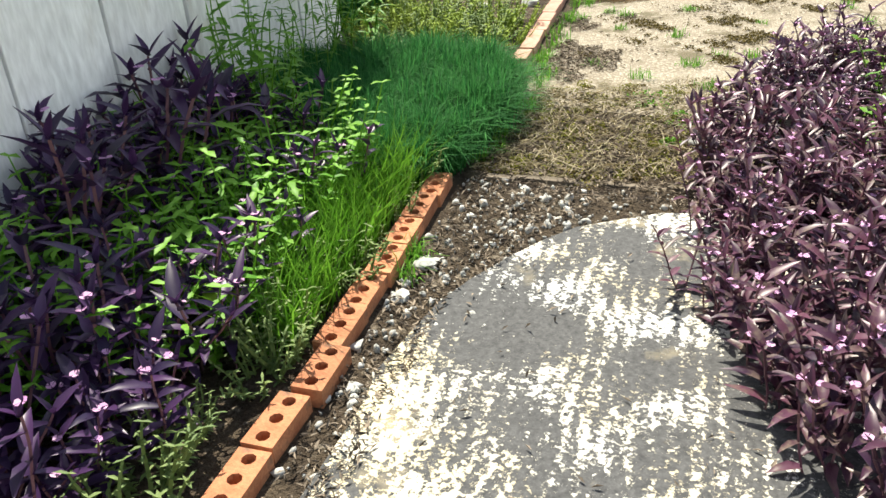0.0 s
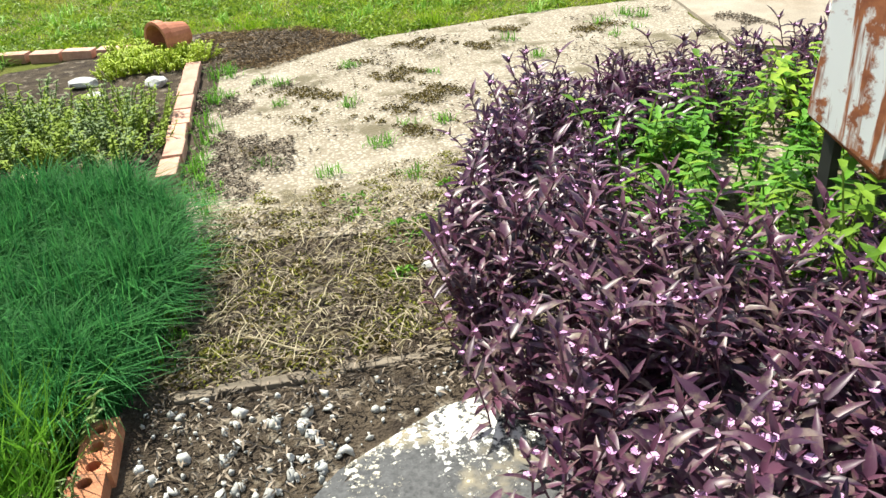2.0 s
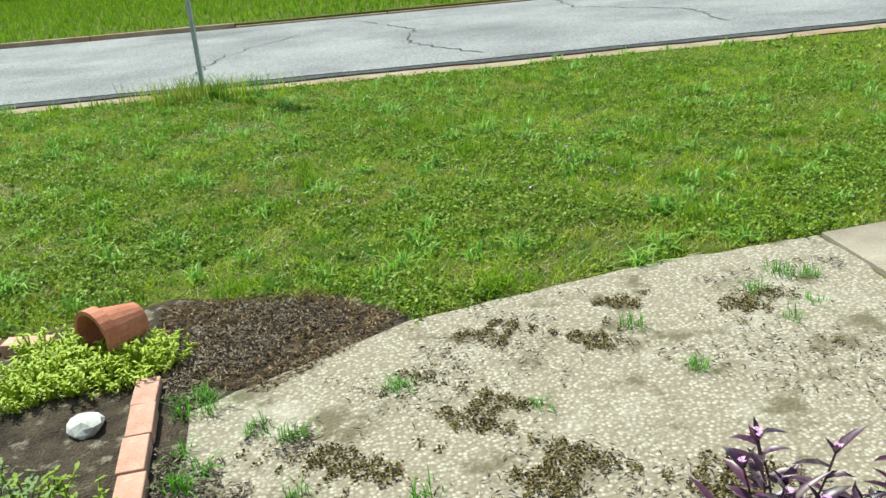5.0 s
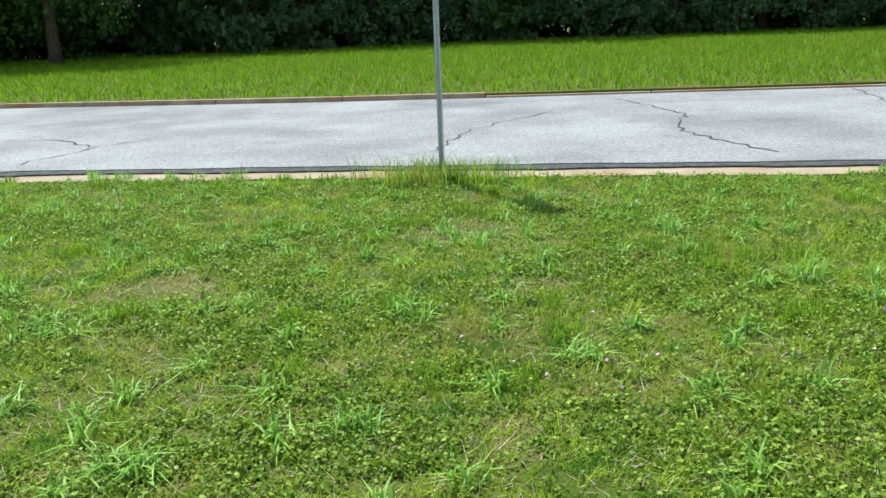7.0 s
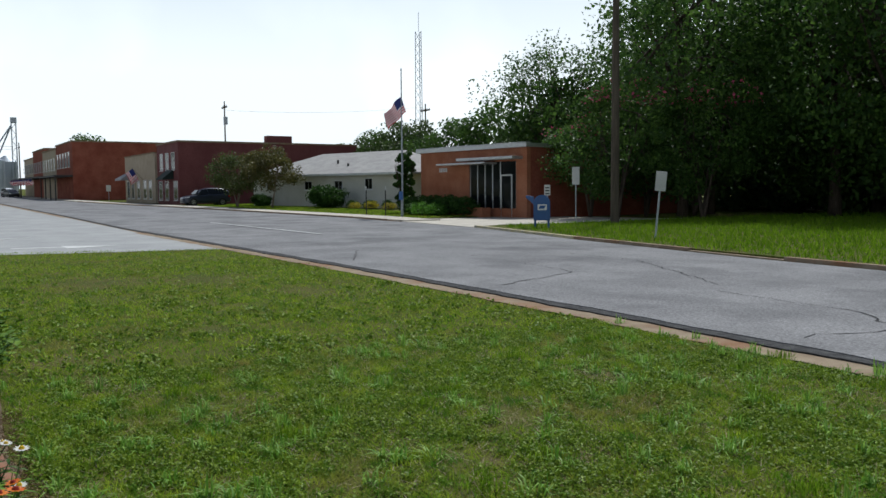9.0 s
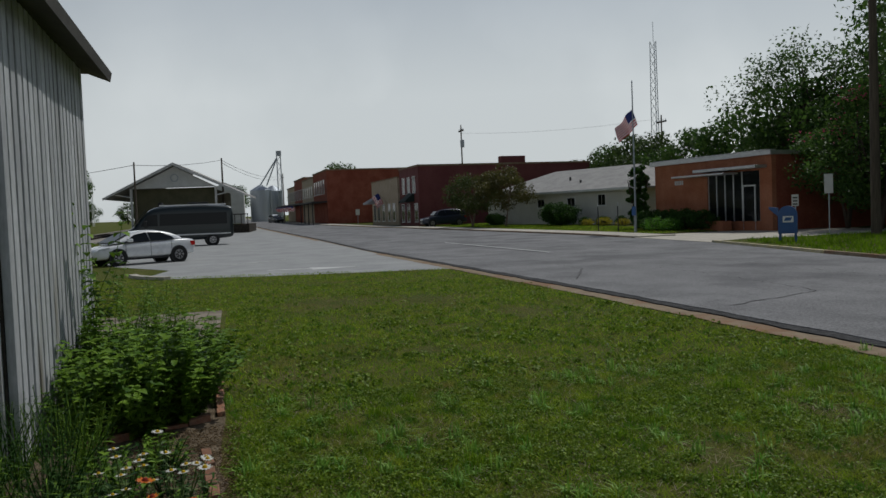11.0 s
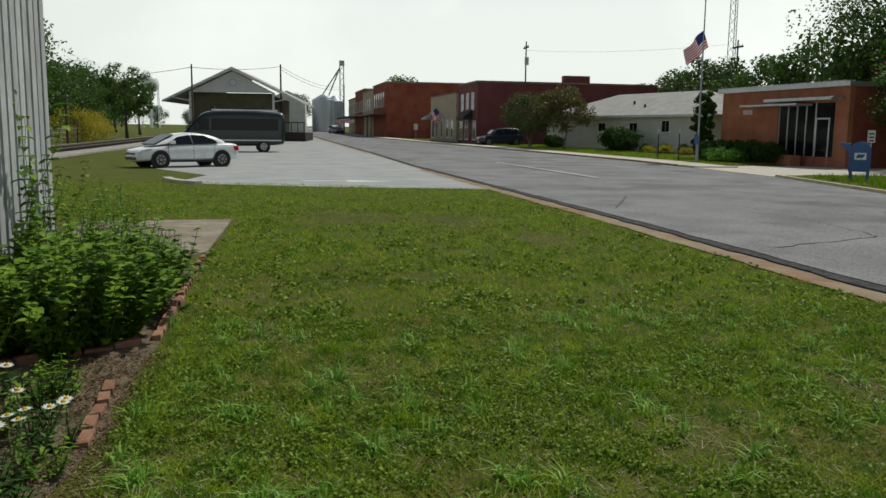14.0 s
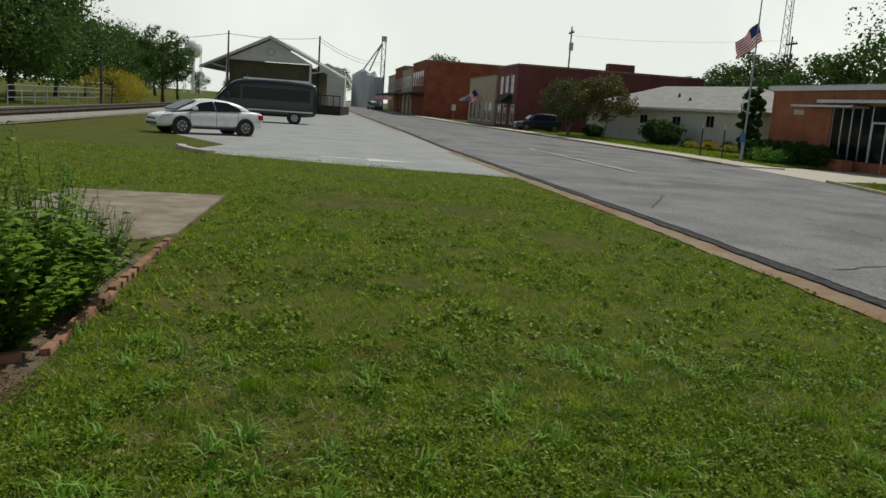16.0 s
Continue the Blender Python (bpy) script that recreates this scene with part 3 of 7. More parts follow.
# parking lot with its kerb nose and painted marks
LOT = [(-24.2, 13.0), (-24.7, 11.2), (-25.2, 9.0), (-25.9, 6.9), (-26.6, 5.2), (-27.4, 4.5), (-28.8, 4.3), (-31.5, 4.7), (-36.4, 2.3), (-40.0, 1.3), (-48, -0.6), (-75, -2.0), (-120, 0), (-120, 11.2), (-60, 12.7), (-35, 13.0)]
bm = bmesh.new()
vs = [bm.verts.new((x, y, gz(x) + 0.008)) for x, y in LOT]
bmesh.ops.triangulate(bm, faces=[bm.faces.new(vs)])
lot = setting("pavement_lot", bm, M_LOT, "pale grey asphalt parking lot")
nose = setting("kerb_nose", prism(bmesh.new(), [(-28.75, 3.62), (-27.9, 3.85), (-27.0, 4.3), (-26.35, 4.85), (-26.5, 5.02), (-27.15, 4.5), (-28.0, 4.07), (-28.8, 3.86)], 0, 0.1), M_SIDEWALK, "pale concrete kerb nose of the parking lot")


def mark(name, poly, z, label):
    setting(name, prism(bmesh.new(), poly, z - 0.002, z + 0.004), M_PAINT, label)


mark("trim_arrow", [(-28.35, 7.9), (-28.0, 7.9), (-27.75, 9.3), (-27.25, 9.3), (-27.75, 10.8), (-28.6, 9.3), (-28.1, 9.3)], 0.014, "white painted arrow")
mark("trim_arrow_far", [(-45, 8.0), (-44.6, 8.0), (-44.2, 9.8), (-44.8, 9.8)], gz(-45) + 0.014, "white painted arrow")
mark("trim_stall_line", [(-31.8, 5.3), (-31.65, 5.3), (-35, 9.0), (-35.15, 9.0)], 0.014, "white stall line")
mark("trim_stop_line", [(-29, 18.0), (-29, 18.12), (-56, 18.25), (-56, 18.1)], 0.05 + 0.02, "faded white centre line")


def crack(pts, seed, w=0.02):
    rng = random.Random(seed)
    line = wavy(pts, 0.18, 0.06, seed)
    bm = bmesh.new()
    prev = None
    for i, (x, y) in enumerate(line):
        h = w * rng.uniform(0.3, 1.0) * (0.4 if i in (0, len(line) - 1) else 1)
        cur = (bm.verts.new((x - h, y - h * 0.4, 0.0475)), bm.verts.new((x + h, y + h * 0.4, 0.0475)))
        if prev:
            bm.faces.new((prev[0], prev[1], cur[1], cur[0]))
        prev = cur
    tagged(link_mesh("road_crack", bm, M_ASPHALT_EDGE), "dark crack in the asphalt", "crack", "road cracks", "structure")


for i, c in enumerate(([(2.2, 13.4), (1.6, 15.2), (2.0, 17), (1.3, 19.5)], [(-1.4, 14.0), (-1.1, 15.8), (0.2, 18.0)], [(-6.3, 13.9), (-6.0, 15.2), (-7.0, 16.0), (-9.5, 16.3)], [(-6.0, 15.3), (-4.2, 17.5)], [(6.0, 14), (6.4, 16), (5.2, 18), (5.5, 20)], [(-12, 14), (-13, 16.5), (-16, 17), (-20, 17.3)], [(-10, 17), (-14, 19.2), (-22, 20)], [(-18, 14.2), (-21, 15.7), (-26, 16)], [(-8, 19.6), (-2, 19.4), (4, 19.3)])):
    crack(c, 20 + i)

# ---- garden ground ----
soil = setting("ground_bed", prism(bmesh.new(), wavy([(-2.6, -3), (2.9, -3), (2.9, 4.2), (1.9, 5.2), (0.2, 6.0), (-0.3, 6.55), (-1.05, 6.75), (-2.2, 6.3), (-2.6, 4), (-2.6, -3)], 0.3, 0.06, 8)[:-1], -0.05, 0.012), M_SOIL, "dark soil and mulch of the garden bed")
bed2 = setting("ground_bed_far", prism(bmesh.new(), wavy([(-11.3, 5.0), (-3.0, 5.0), (-2.6, 6.2), (-6.2, 6.52), (-8.0, 6.52), (-11.3, 6.5)], 0.3, 0.03, 9), -0.05, 0.012), M_DRYSOIL, "dry soil of the flower bed by the shed")


def arc_slab():
    pts = [(1.6, -3), (1.6, 2.55)]
    pts += [(0.25, 2.72), (-0.1, 2.66), (-0.35, 2.5), (-0.55, 2.25), (-0.68, 1.95), (-0.74, 1.6), (-0.76, 1.0), (-0.76, -3)]
    return prism(bmesh.new(), wavy(pts, 0.12, 0.012, 4), -0.05, 0.035)


step_slab = setting("pavement_step", arc_slab(), M_STEP, "grooved dark concrete slab with flaking white skin")
agg = setting("pavement_slab", prism(bmesh.new(), wavy([(-0.86, 3.75), (0.5, 3.55), (1.9, 3.6), (1.92, 5.25), (2.04, 6.34), (1.2, 6.33), (0.0, 6.13), (-0.45, 5.9), (-0.86, 5.7), (-0.86, 3.75)], 0.09, 0.014, 5)[:-1], -0.05, 0.019), M_AGG, "pale exposed-aggregate concrete path slab")
slab_b = setting("pavement_slab_smooth", prism(bmesh.new(), [(1.95, 5.2), (2.06, 6.36), (4.3, 6.46), (8.5, 6.6), (8.5, 2.5), (3.0, 2.5), (2.9, 4.6)], -0.05, 0.024), M_SLABTAN, "smooth stained concrete slab")
slab_c = setting("pavement_slab_shed", prism(bmesh.new(), [(-16.4, 4.2), (-16.5, 6.5), (-12.6, 6.45), (-12.2, 6.25), (-11.4, 5.6), (-11.4, 4.2)], -0.05, 0.03), M_SLABTAN, "stained concrete slab by the shed's end")

# ---- shed: boarded walls, dark doorway, tin roof ----
def board_wall(name, a, b, h, label, w=0.15, gap=0.012, t=0.03, mat=M_SHED, lift=0.06):
    """A wall of upright boards on a backing, from plan point a to b."""
    root = tagged(new(name), label, "wall", kind="structure")
    d = Vector((b[0] - a[0], b[1] - a[1], 0))
    L = d.length
    root.matrix_world = Matrix.Translation((a[0], a[1], 0)) @ Matrix.Rotation(math.atan2(d.y, d.x), 4, "Z")
    part("backing", boxed(0, 0.03, lift, L, 0.1, h), M_DARKWOOD, root)
    rng = random.Random(7)
    n = int(L / w)
    for i in range(n):
        x = i * L / n
        wob = rng.uniform(-0.004, 0.004)
        part("board", boxed(x + gap / 2, -t + wob, lift + rng.uniform(-0.02, 0.02), x + L / n - gap / 2, 0.028 + wob, h, 0.004), mat, root)
    return root


board_wall("wall_shed_side", (-2.12, -3.0), (-2.12, 4.5), 1.95, "whitewashed board wall of the shed", w=0.47, gap=0.018)
board_wall("wall_shed_front", (-2.15, 4.48), (-6.85, 4.48), 1.95, "whitewashed board wall of the shed", w=0.2)
board_wall("wall_shed_return", (-6.88, 4.5), (-6.88, 5.16), 3.3, "dark board return of the shed wall", w=0.2, mat=M_WEATHERED)
board_wall("wall_shed_wing", (-6.9, 5.2), (-10.4, 5.2), 3.3, "weathered whitewashed board wall of the shed", w=0.17, gap=0.05, mat=M_WEATHERED)
board_wall("wall_shed_end", (-10.43, 5.2), (-10.43, -3.0), 3.3, "whitewashed board end wall of the shed", w=0.2, mat=M_WEATHERED)
wall_back = setting("wall_shed_back", boxed(-10.4, -3.15, 0, -2.1, -3.02, 1.95), M_SHED, "back wall of the shed")
bm = bmesh.new()
profile(bm, [(-3.4, 3.31), (5.25, 3.31), (5.48, 3.22), (5.5, 3.32), (1.0, 4.5), (-3.5, 3.4)], -10.7, -6.6)
roof1 = tagged(link_mesh("roof_shed_wing", bm, M_ROOF_TIN), "low dark tin roof of the shed", "roof", kind="structure")
roof1.matrix_world = Matrix(((0, 1, 0, 0), (1, 0, 0, 0), (0, 0, 1, 0), (0, 0, 0, 1)))
bm = bmesh.new()
profile(bm, [(-3.4, 1.96), (4.52, 1.96), (4.54, 2.0), (1.0, 2.7), (-3.5, 2.03)], -6.59, -2.08)
roof2 = tagged(link_mesh("roof_shed", bm, M_ROOF_TIN), "low dark tin roof of the shed", "roof", kind="structure")
roof2.matrix_world = Matrix(((0, 1, 0, 0), (1, 0, 0, 0), (0, 0, 1, 0), (0, 0, 0, 1)))

# ---- garden: bricks, stones, pot, boards, rusty cabinet ----
def brick_mesh(L, W, H, holes):
    """A brick, long along y; with three cored holes when holes is true."""
    bm = bmesh.new()
    j = 0.003
    x0, x1, y0, y1 = -W / 2 + j, W / 2 - j, -L / 2 + j, L / 2 - j
    if not holes:
        box(bm, x0, y0, 0, x1, y1, H, 0.004)
        me = bpy.data.meshes.new("brick")
        bmesh.ops.recalc_face_normals(bm, faces=bm.faces)
        bm.to_mesh(me)
        bm.free()
        return me
    for k in range(3):
        a, b = y0 + (y1 - y0) * k / 3, y0 + (y1 - y0) * (k + 1) / 3
        cy, r = (a + b) / 2, 0.0185
        sq = [(x1, cy), (x1, b), (0, b), (x0, b), (x0, cy), (x0, a), (0, a), (x1, a)]
        rim = [(r * math.cos(i * math.pi / 4), cy + r * math.sin(i * math.pi / 4)) for i in range(8)]
        vs = [bm.verts.new((x, y, H)) for x, y in sq]
        vr = [bm.verts.new((x, y, H)) for x, y in rim]
        vb = [bm.verts.new((x, y, 0.006)) for x, y in rim]
        for i in range(8):
            n = (i + 1) % 8
            bm.faces.new((vs[i], vs[n], vr[n], vr[i]))
            bm.faces.new((vr[i], vr[n], vb[n], vb[i]))
        bm.faces.new(vb)
    for q in (((x0, y0), (x1, y0)), ((x1, y0), (x1, y1)), ((x1, y1), (x0, y1)), ((x0, y1), (x0, y0))):
        (ax, ay), (bx, by) = q
        bm.faces.new([bm.verts.new(p) for p in ((ax, ay, 0), (bx, by, 0), (bx, by, H), (ax, ay, H))])
    bmesh.ops.remove_doubles(bm, verts=bm.verts, dist=0.0005)
    bmesh.ops.recalc_face_normals(bm, faces=bm.faces)
    me = bpy.data.meshes.new("brick")
    bm.to_mesh(me)
    bm.free()
    return me


CORED, SOLID, PALE = brick_mesh(0.2, 0.092, 0.065, True), brick_mesh(0.2, 0.07, 0.06, False), brick_mesh(0.2, 0.092, 0.06, False)
CORED.materials.append(M_BRICK), SOLID.materials.append(M_BRICK_OLD), PALE.materials.append(M_BRICK_PALE)


def brick_row(a, b, mesh, label, seed, sink=0.012, wild=1.0):
    """Bricks end to end from a to b, each a thing of its own, a little out of line."""
    rng = random.Random(seed)
    d = Vector((b[0] - a[0], b[1] - a[1]))
    n = max(1, round(d.length / 0.205))
    ang = math.degrees(math.atan2(d.y, d.x)) - 90
    for i in range(n):
        p = Vector(a) + d * ((i + 0.5) / n)
        ob = new("brick", mesh)
        ob.matrix_world = pose(p.x + rng.uniform(-0.006, 0.006) * wild, p.y + rng.uniform(-0.004, 0.004) * (wild - 1), 0.012 - sink + rng.uniform(-0.006, 0.004) * wild, rng.uniform(-1.5, 1.5) * wild, rng.uniform(-2, 2) * wild, ang + rng.uniform(-2, 2) * wild)
        tagged(ob, label, "brick", "bricks edging the beds")


brick_row((-0.895, 0.2), (-0.9, 1.43), CORED, "orange cored brick edging the planting bed", 1)
brick_row((-0.885, 1.43), (-0.885, 1.64), CORED, "clean orange cored brick edging the planting bed", 2, 0.004)
brick_row((-0.905, 1.64), (-0.935, 2.78), CORED, "orange cored brick edging the planting bed", 3)
brick_row((-0.965, 4.3), (-1.02, 5.95), PALE, "pale pinkish brick edging the herb bed", 4)
brick_row((-1.45, 6.42), (-2.3, 6.6), PALE, "pale pinkish brick edging the herb bed", 5)
brick_row((-8.05, 6.5), (-12.1, 6.45), SOLID, "worn half-buried brick edging the flower bed", 6, 0.02, 2.6)
brick_row((-7.95, 6.42), (-7.4, 5.5), SOLID, "worn half-buried brick edging the flower bed", 7, 0.016, 2.6)
brick_row((-5.9, 6.47), (-6.95, 6.4), SOLID, "worn half-buried brick edging the flower bed", 8, 0.016, 2.6)


def rock_mesh(r, seed, flat=0.6):
    bm = bmesh.new()
    bmesh.ops.create_icosphere(bm, subdivisions=2, radius=r)
    rng = random.Random(seed)
    off = Vector((rng.uniform(0, 50), rng.uniform(0, 50), 0))
    for v in bm.verts:
        k = 1 + 0.55 * noise.noise(v.co / r * 0.9 + off)
        v.co = Vector((v.co.x * k * 1.2, v.co.y * k, max(-0.3 * r, v.co.z * k * flat)))
    return bm


for i, (x, y, r, m, lab) in enumerate(((0.0, 3.36, 0.035, M_STONE, "white"), (-0.8, 2.17, 0.04, M_STONE, "white"), (-0.82, 1.97, 0.03, M_STONE, "pale blue-grey"), (-1.2, 5.72, 0.06, M_STONE, "white"), (-1.62, 5.85, 0.07, M_STONE, "white"), (-1.5, 5.6, 0.04, M_STONE, "white"), (-1.56, 4.48, 0.07, M_TANSTONE, "tan"), (-1.75, 4.5, 0.05, M_TANSTONE, "tan"))):
    ob = link_mesh("stone", rock_mesh(r, i), m)
    ob.matrix_world = pose(x, y, 0.012 + 0.25 * r, 0, 0, 40 * i)
    tagged(ob, f"{lab} rough stone lying on the soil", "stone", "stones in the garden")

# terracotta pot on its side
pot = thing("flower_pot", pose(-1.16, 6.27, 0.13, 0, 90, 42), "terracotta flower pot lying on its side", "flower pot")
bm = bmesh.new()
prof = [(0.07, 0.1), (0.105, -0.06), (0.118, -0.06), (0.118, -0.11), (0.1, -0.11), (0.095, -0.06), (0.062, 0.085)]
rings = [[bm.verts.new((r * math.cos(a), r * math.sin(a), z)) for a in (2 * math.pi * i / 24 for i in range(24))] for r, z in prof]
for a, b in zip(rings, rings[1:]):
    for i in range(24):
        bm.faces.new((a[i], a[(i + 1) % 24], b[(i + 1) % 24], b[i]))
bm.faces.new(rings[0]), bm.faces.new(rings[-1])
part("bowl", bm, M_TERRACOTTA, pot, smooth=False)
# added dark plug that stands in for the shade inside the pot
part("soil", tubed((0, 0, 0.03), (0, 0, 0.08), 0.071, 0.062, 20), M_SOIL, pot, "dark plug for the pot's shaded inside")

# weathered edging board
bm = bmesh.new()
rng0 = random.Random(5)
for k in range(9):
    f = k / 8
    box(bm, -0.78 + 0.92 * f, 2.86 + 0.05 * f + rng0.uniform(-0.006, 0.006), 0.0, -0.78 + 0.92 * (f + 0.127), 2.895 + 0.05 * f + rng0.uniform(-0.006, 0.006), 0.022 + rng0.uniform(-0.01, 0.005), 0.004)
tagged(link_mesh("edging_board", bm, M_GREYWOOD), "split weathered grey edging board in the soil", "board")

# rusty enamelled cabinet on a dark post
cab = thing("metal_cabinet", pose(1.128, 3.205, 0.0, 0, 0, -72), "white enamelled steel cabinet streaked with rust", "cabinet")


def cabinet_shell(x0, x1, y0, y1, lo0, lo1, hi, lean):
    """A box whose underside falls from lo0 to lo1 and whose top leans sideways."""
    bm = bmesh.new()
    a = [bm.verts.new(p) for p in ((x0, y0, lo0), (x1, y0, lo1), (x1, y1, lo1), (x0, y1, lo0))]
    b = [bm.verts.new((v.co.x + lean * (hi - v.co.z), v.co.y, hi)) for v in a]
    bm.faces.new(a[::-1]), bm.faces.new(b)
    for i in range(4):
        bm.faces.new((a[i], a[(i + 1) % 4], b[(i + 1) % 4], b[i]))
    bmesh.ops.bevel(bm, geom=bm.edges[:], offset=0.009, segments=2, affect="EDGES")
    return bm


part("body", cabinet_shell(0, 0.28, 0, 0.36, 0.455, 0.345, 1.115, 0.073), M_RUST, cab)
part("lid", cabinet_shell(0.058, 0.345, -0.014, 0.374, 1.117, 1.117, 1.205, -0.05), M_RUSTPLAIN, cab, "brown rusted lid")
part("base_rim", cabinet_shell(0.003, 0.277, 0.012, 0.35, 0.44, 0.325, 0.47, 0.0), M_RUSTPLAIN, cab, "rusted base rim")
for lx, lz in ((0.06, 0.44), (0.24, 0.36)):
    for ly in (0.07, 0.3):
        part("leg", boxed(lx - 0.02, ly - 0.02, -0.02, lx + 0.02, ly + 0.02, lz), M_BLACK, cab)
post = thing("iron_post", pose(1.72, 3.62, 0), "dark green iron post with a cable", "post")
part("shaft", tubed((0, 0, 0), (0, 0, 1.9), 0.045, n=12), plain("dark_green_paint", (0.03, 0.06, 0.045), 0.5), post)
part("collar", tubed((0, 0, 1.28), (0, 0, 1.34), 0.058, n=12), M_BLACK, post)
bm = bmesh.new()
pts = [Vector((-0.26 - 0.008 * math.sin(1.9 * i), -0.05 + 0.006 * math.cos(2 * i), 1.9 - 0.13 * i)) for i in range(11)]
chain(bm, pts, [0.008] * 11, 6)
chain(bm, [Vector((-0.26, -0.06, 0.92)), Vector((-0.29, -0.06, 0.82)), Vector((-0.315, -0.06, 0.71))], [0.005, 0.004, 0.003], 5)
part("cable", bm, M_BLACK, post, "black twisted cable")


# ---- plants ----
def lance(V, F, base, direction, length, width, droop=0.35, fold=0.25, seg=3):
    """One lance-shaped, folded, drooping leaf added to the lists V, F."""
    d = Vector(direction).normalized()
    side = d.cross(Vector((0, 0, 1)))
    side = side.normalized() if side.length > 1e-3 else Vector((1, 0, 0))
    p, o = Vector(base), len(V)
    for i in range(seg + 1):
        f = i / seg
        w = width * 0.5 * (math.sin(math.pi * (0.12 + 0.88 * f) ** 0.8) if i < seg else 0.02)
        nor = side.cross(d)
        V += [p - side * w + nor * w * fold, p.copy(), p + side * w + nor * w * fold]
        d = (d + Vector((0, 0, -droop / seg))).normalized()
        p = p + d * (length / seg)
    for i in range(seg):
        a = o + i * 3
        F += [(a, a + 1, a + 4, a + 3), (a + 1, a + 2, a + 5, a + 4)]


def mesh_of(V, F, material, name):
    me = bpy.data.meshes.new(name)
    me.from_pydata([tuple(v) for v in V], [], F)
    me.materials.append(material)
    for p in me.polygons:
        p.use_smooth = True
    return me


def petals(V, F, c, r, n, rise=0.2, rng=random):
    a0 = rng.uniform(0, 6)
    for k in range(n):
        a = a0 + 2 * math.pi * k / n
        d, s = Vector((math.cos(a), math.sin(a), rise)), Vector((-math.sin(a), math.cos(a), 0))
        o = len(V)
        w = r * 2.4 / n
        V += [Vector(c), c + d * r * 0.6 + s * w, c + d * r, c + d * r * 0.6 - s * w]
        F += [(o, o + 1, o + 2, o + 3)]


def purple_plant(seed, leafmat, name="purple_heart_plant", label="purple heart plant with small pink flowers"):
    """Trailing spiderwort: jointed stems, long purple leaves clasping them, pink flowers at the tips."""
    rng = random.Random(seed)
    t = thing(name, Matrix(), label, "plant", "purple plants in the beds")
    V, F, P, Q = [], [], [], []
    bm = bmesh.new()
    for s in range(9):
        a = rng.uniform(0, 6.28)
        p = Vector((rng.uniform(-0.11, 0.11), rng.uniform(-0.11, 0.11), 0))
        d = Vector((math.cos(a) * rng.uniform(0.1, 0.6), math.sin(a) * rng.uniform(0.1, 0.6), 1)).normalized()
        n = rng.randint(6, 10)
        az = rng.uniform(0, 6.28)
        for k in range(n):
            q = p + d * rng.uniform(0.028, 0.045)
            tube(bm, p, q, 0.0042, 0.0038, 3, False)
            p = q
            d = (d + Vector((rng.uniform(-0.12, 0.12), rng.uniform(-0.12, 0.12), 0.02))).normalized()
            az += math.pi + rng.uniform(-0.5, 0.5)
            rise = 0.35 + 0.75 * k / n
            if k > 0:
                lance(V, F, p, (math.cos(az), math.sin(az), rise), rng.uniform(0.075, 0.135), rng.uniform(0.024, 0.036), rng.uniform(0.3, 0.9), 0.45)
        for _ in range(2):
            az += 2.2
            lance(V, F, p, (math.cos(az) * 0.6, math.sin(az) * 0.6, 1), rng.uniform(0.05, 0.08), 0.018, 0.2, 0.6)
        if rng.random() < 0.75:
            petals(P, Q, p + Vector((rng.uniform(-0.02, 0.02), rng.uniform(-0.02, 0.02), 0.02)), 0.014, 3, 0.25, rng)
    tagged(part("stem", bm, M_PSTEM, t), kind="stuff")
    for nm, vv, ff, mm in (("foliage", V, F, leafmat), ("bloom", P, Q, M_PINK)):
        if vv:
            o = tagged(new(nm, mesh_of(vv, ff, mm, nm)), kind="stuff")
            o.parent = t
    return t


def broad_plant(seed, name, label, mat, h=0.3, stems=7, leaf=0.05, per=8, spread=0.5, ratio=0.45, group="", fl=None, flr=0.03, fln=8, flname="flower", stemmat=None, droop=0.5, category="plant", centre=None):
    """A leafy plant: stems that lean outward with leaves in pairs, and flowers on top if fl is given."""
    rng = random.Random(seed)
    t = thing(name, Matrix(), label, category, group)
    V, F = [], []
    P, Q, C, D = [], [], [], []
    bm = bmesh.new()
    for s in range(stems):
        a = rng.uniform(0, 6.28)
        ln = spread * math.sqrt(rng.random())
        d = Vector((math.cos(a) * ln, math.sin(a) * ln, 1)).normalized()
        p = Vector((math.cos(a) * 0.06 * spread, math.sin(a) * 0.06 * spread, 0))
        hh = h * rng.uniform(0.65, 1.05)
        az = rng.uniform(0, 6)
        for k in range(per):
            q = p + d * hh / per
            tube(bm, p, q, 0.004 * (1 - 0.6 * k / per) + 0.001, 0.004 * (1 - 0.6 * (k + 1) / per) + 0.001, 3, False)
            p = q
            d = (d + Vector((rng.uniform(-0.14, 0.14), rng.uniform(-0.14, 0.14), 0.03))).normalized()
            az += 1.9
            for side in (0, math.pi):
                l = leaf * rng.uniform(0.6, 1.15)
                lance(V, F, p, (math.cos(az + side), math.sin(az + side), rng.uniform(0.1, 0.7)), l, l * ratio, droop, 0.3, 3 if leaf > 0.07 else 2)
        if fl:
            C.append(p + Vector((0, 0, 0.008)))
            c0 = p + Vector((0, 0, 0.012))
            tube(bm, p, c0, flr * 0.3, flr * 0.25, 6)
    tagged(part("stem", bm, stemmat or mat, t), kind="stuff")
    tagged(new("foliage", mesh_of(V, F, mat, "foliage")), kind="stuff").parent = t
    for c in C:
        P, Q = [], []
        petals(P, Q, c, flr, fln, 0.12, rng)
        bloom = new("flower", mesh_of(P, Q, fl, "flower"))
        bloom.parent = t
        eye = part("flower_centre", tubed(c + Vector((0, 0, 0.002)), c + Vector((0, 0, 0.012)), flr * 0.36, flr * 0.2, 8), centre or M_YELLOW, t)
        eye.parent = bloom
    return t


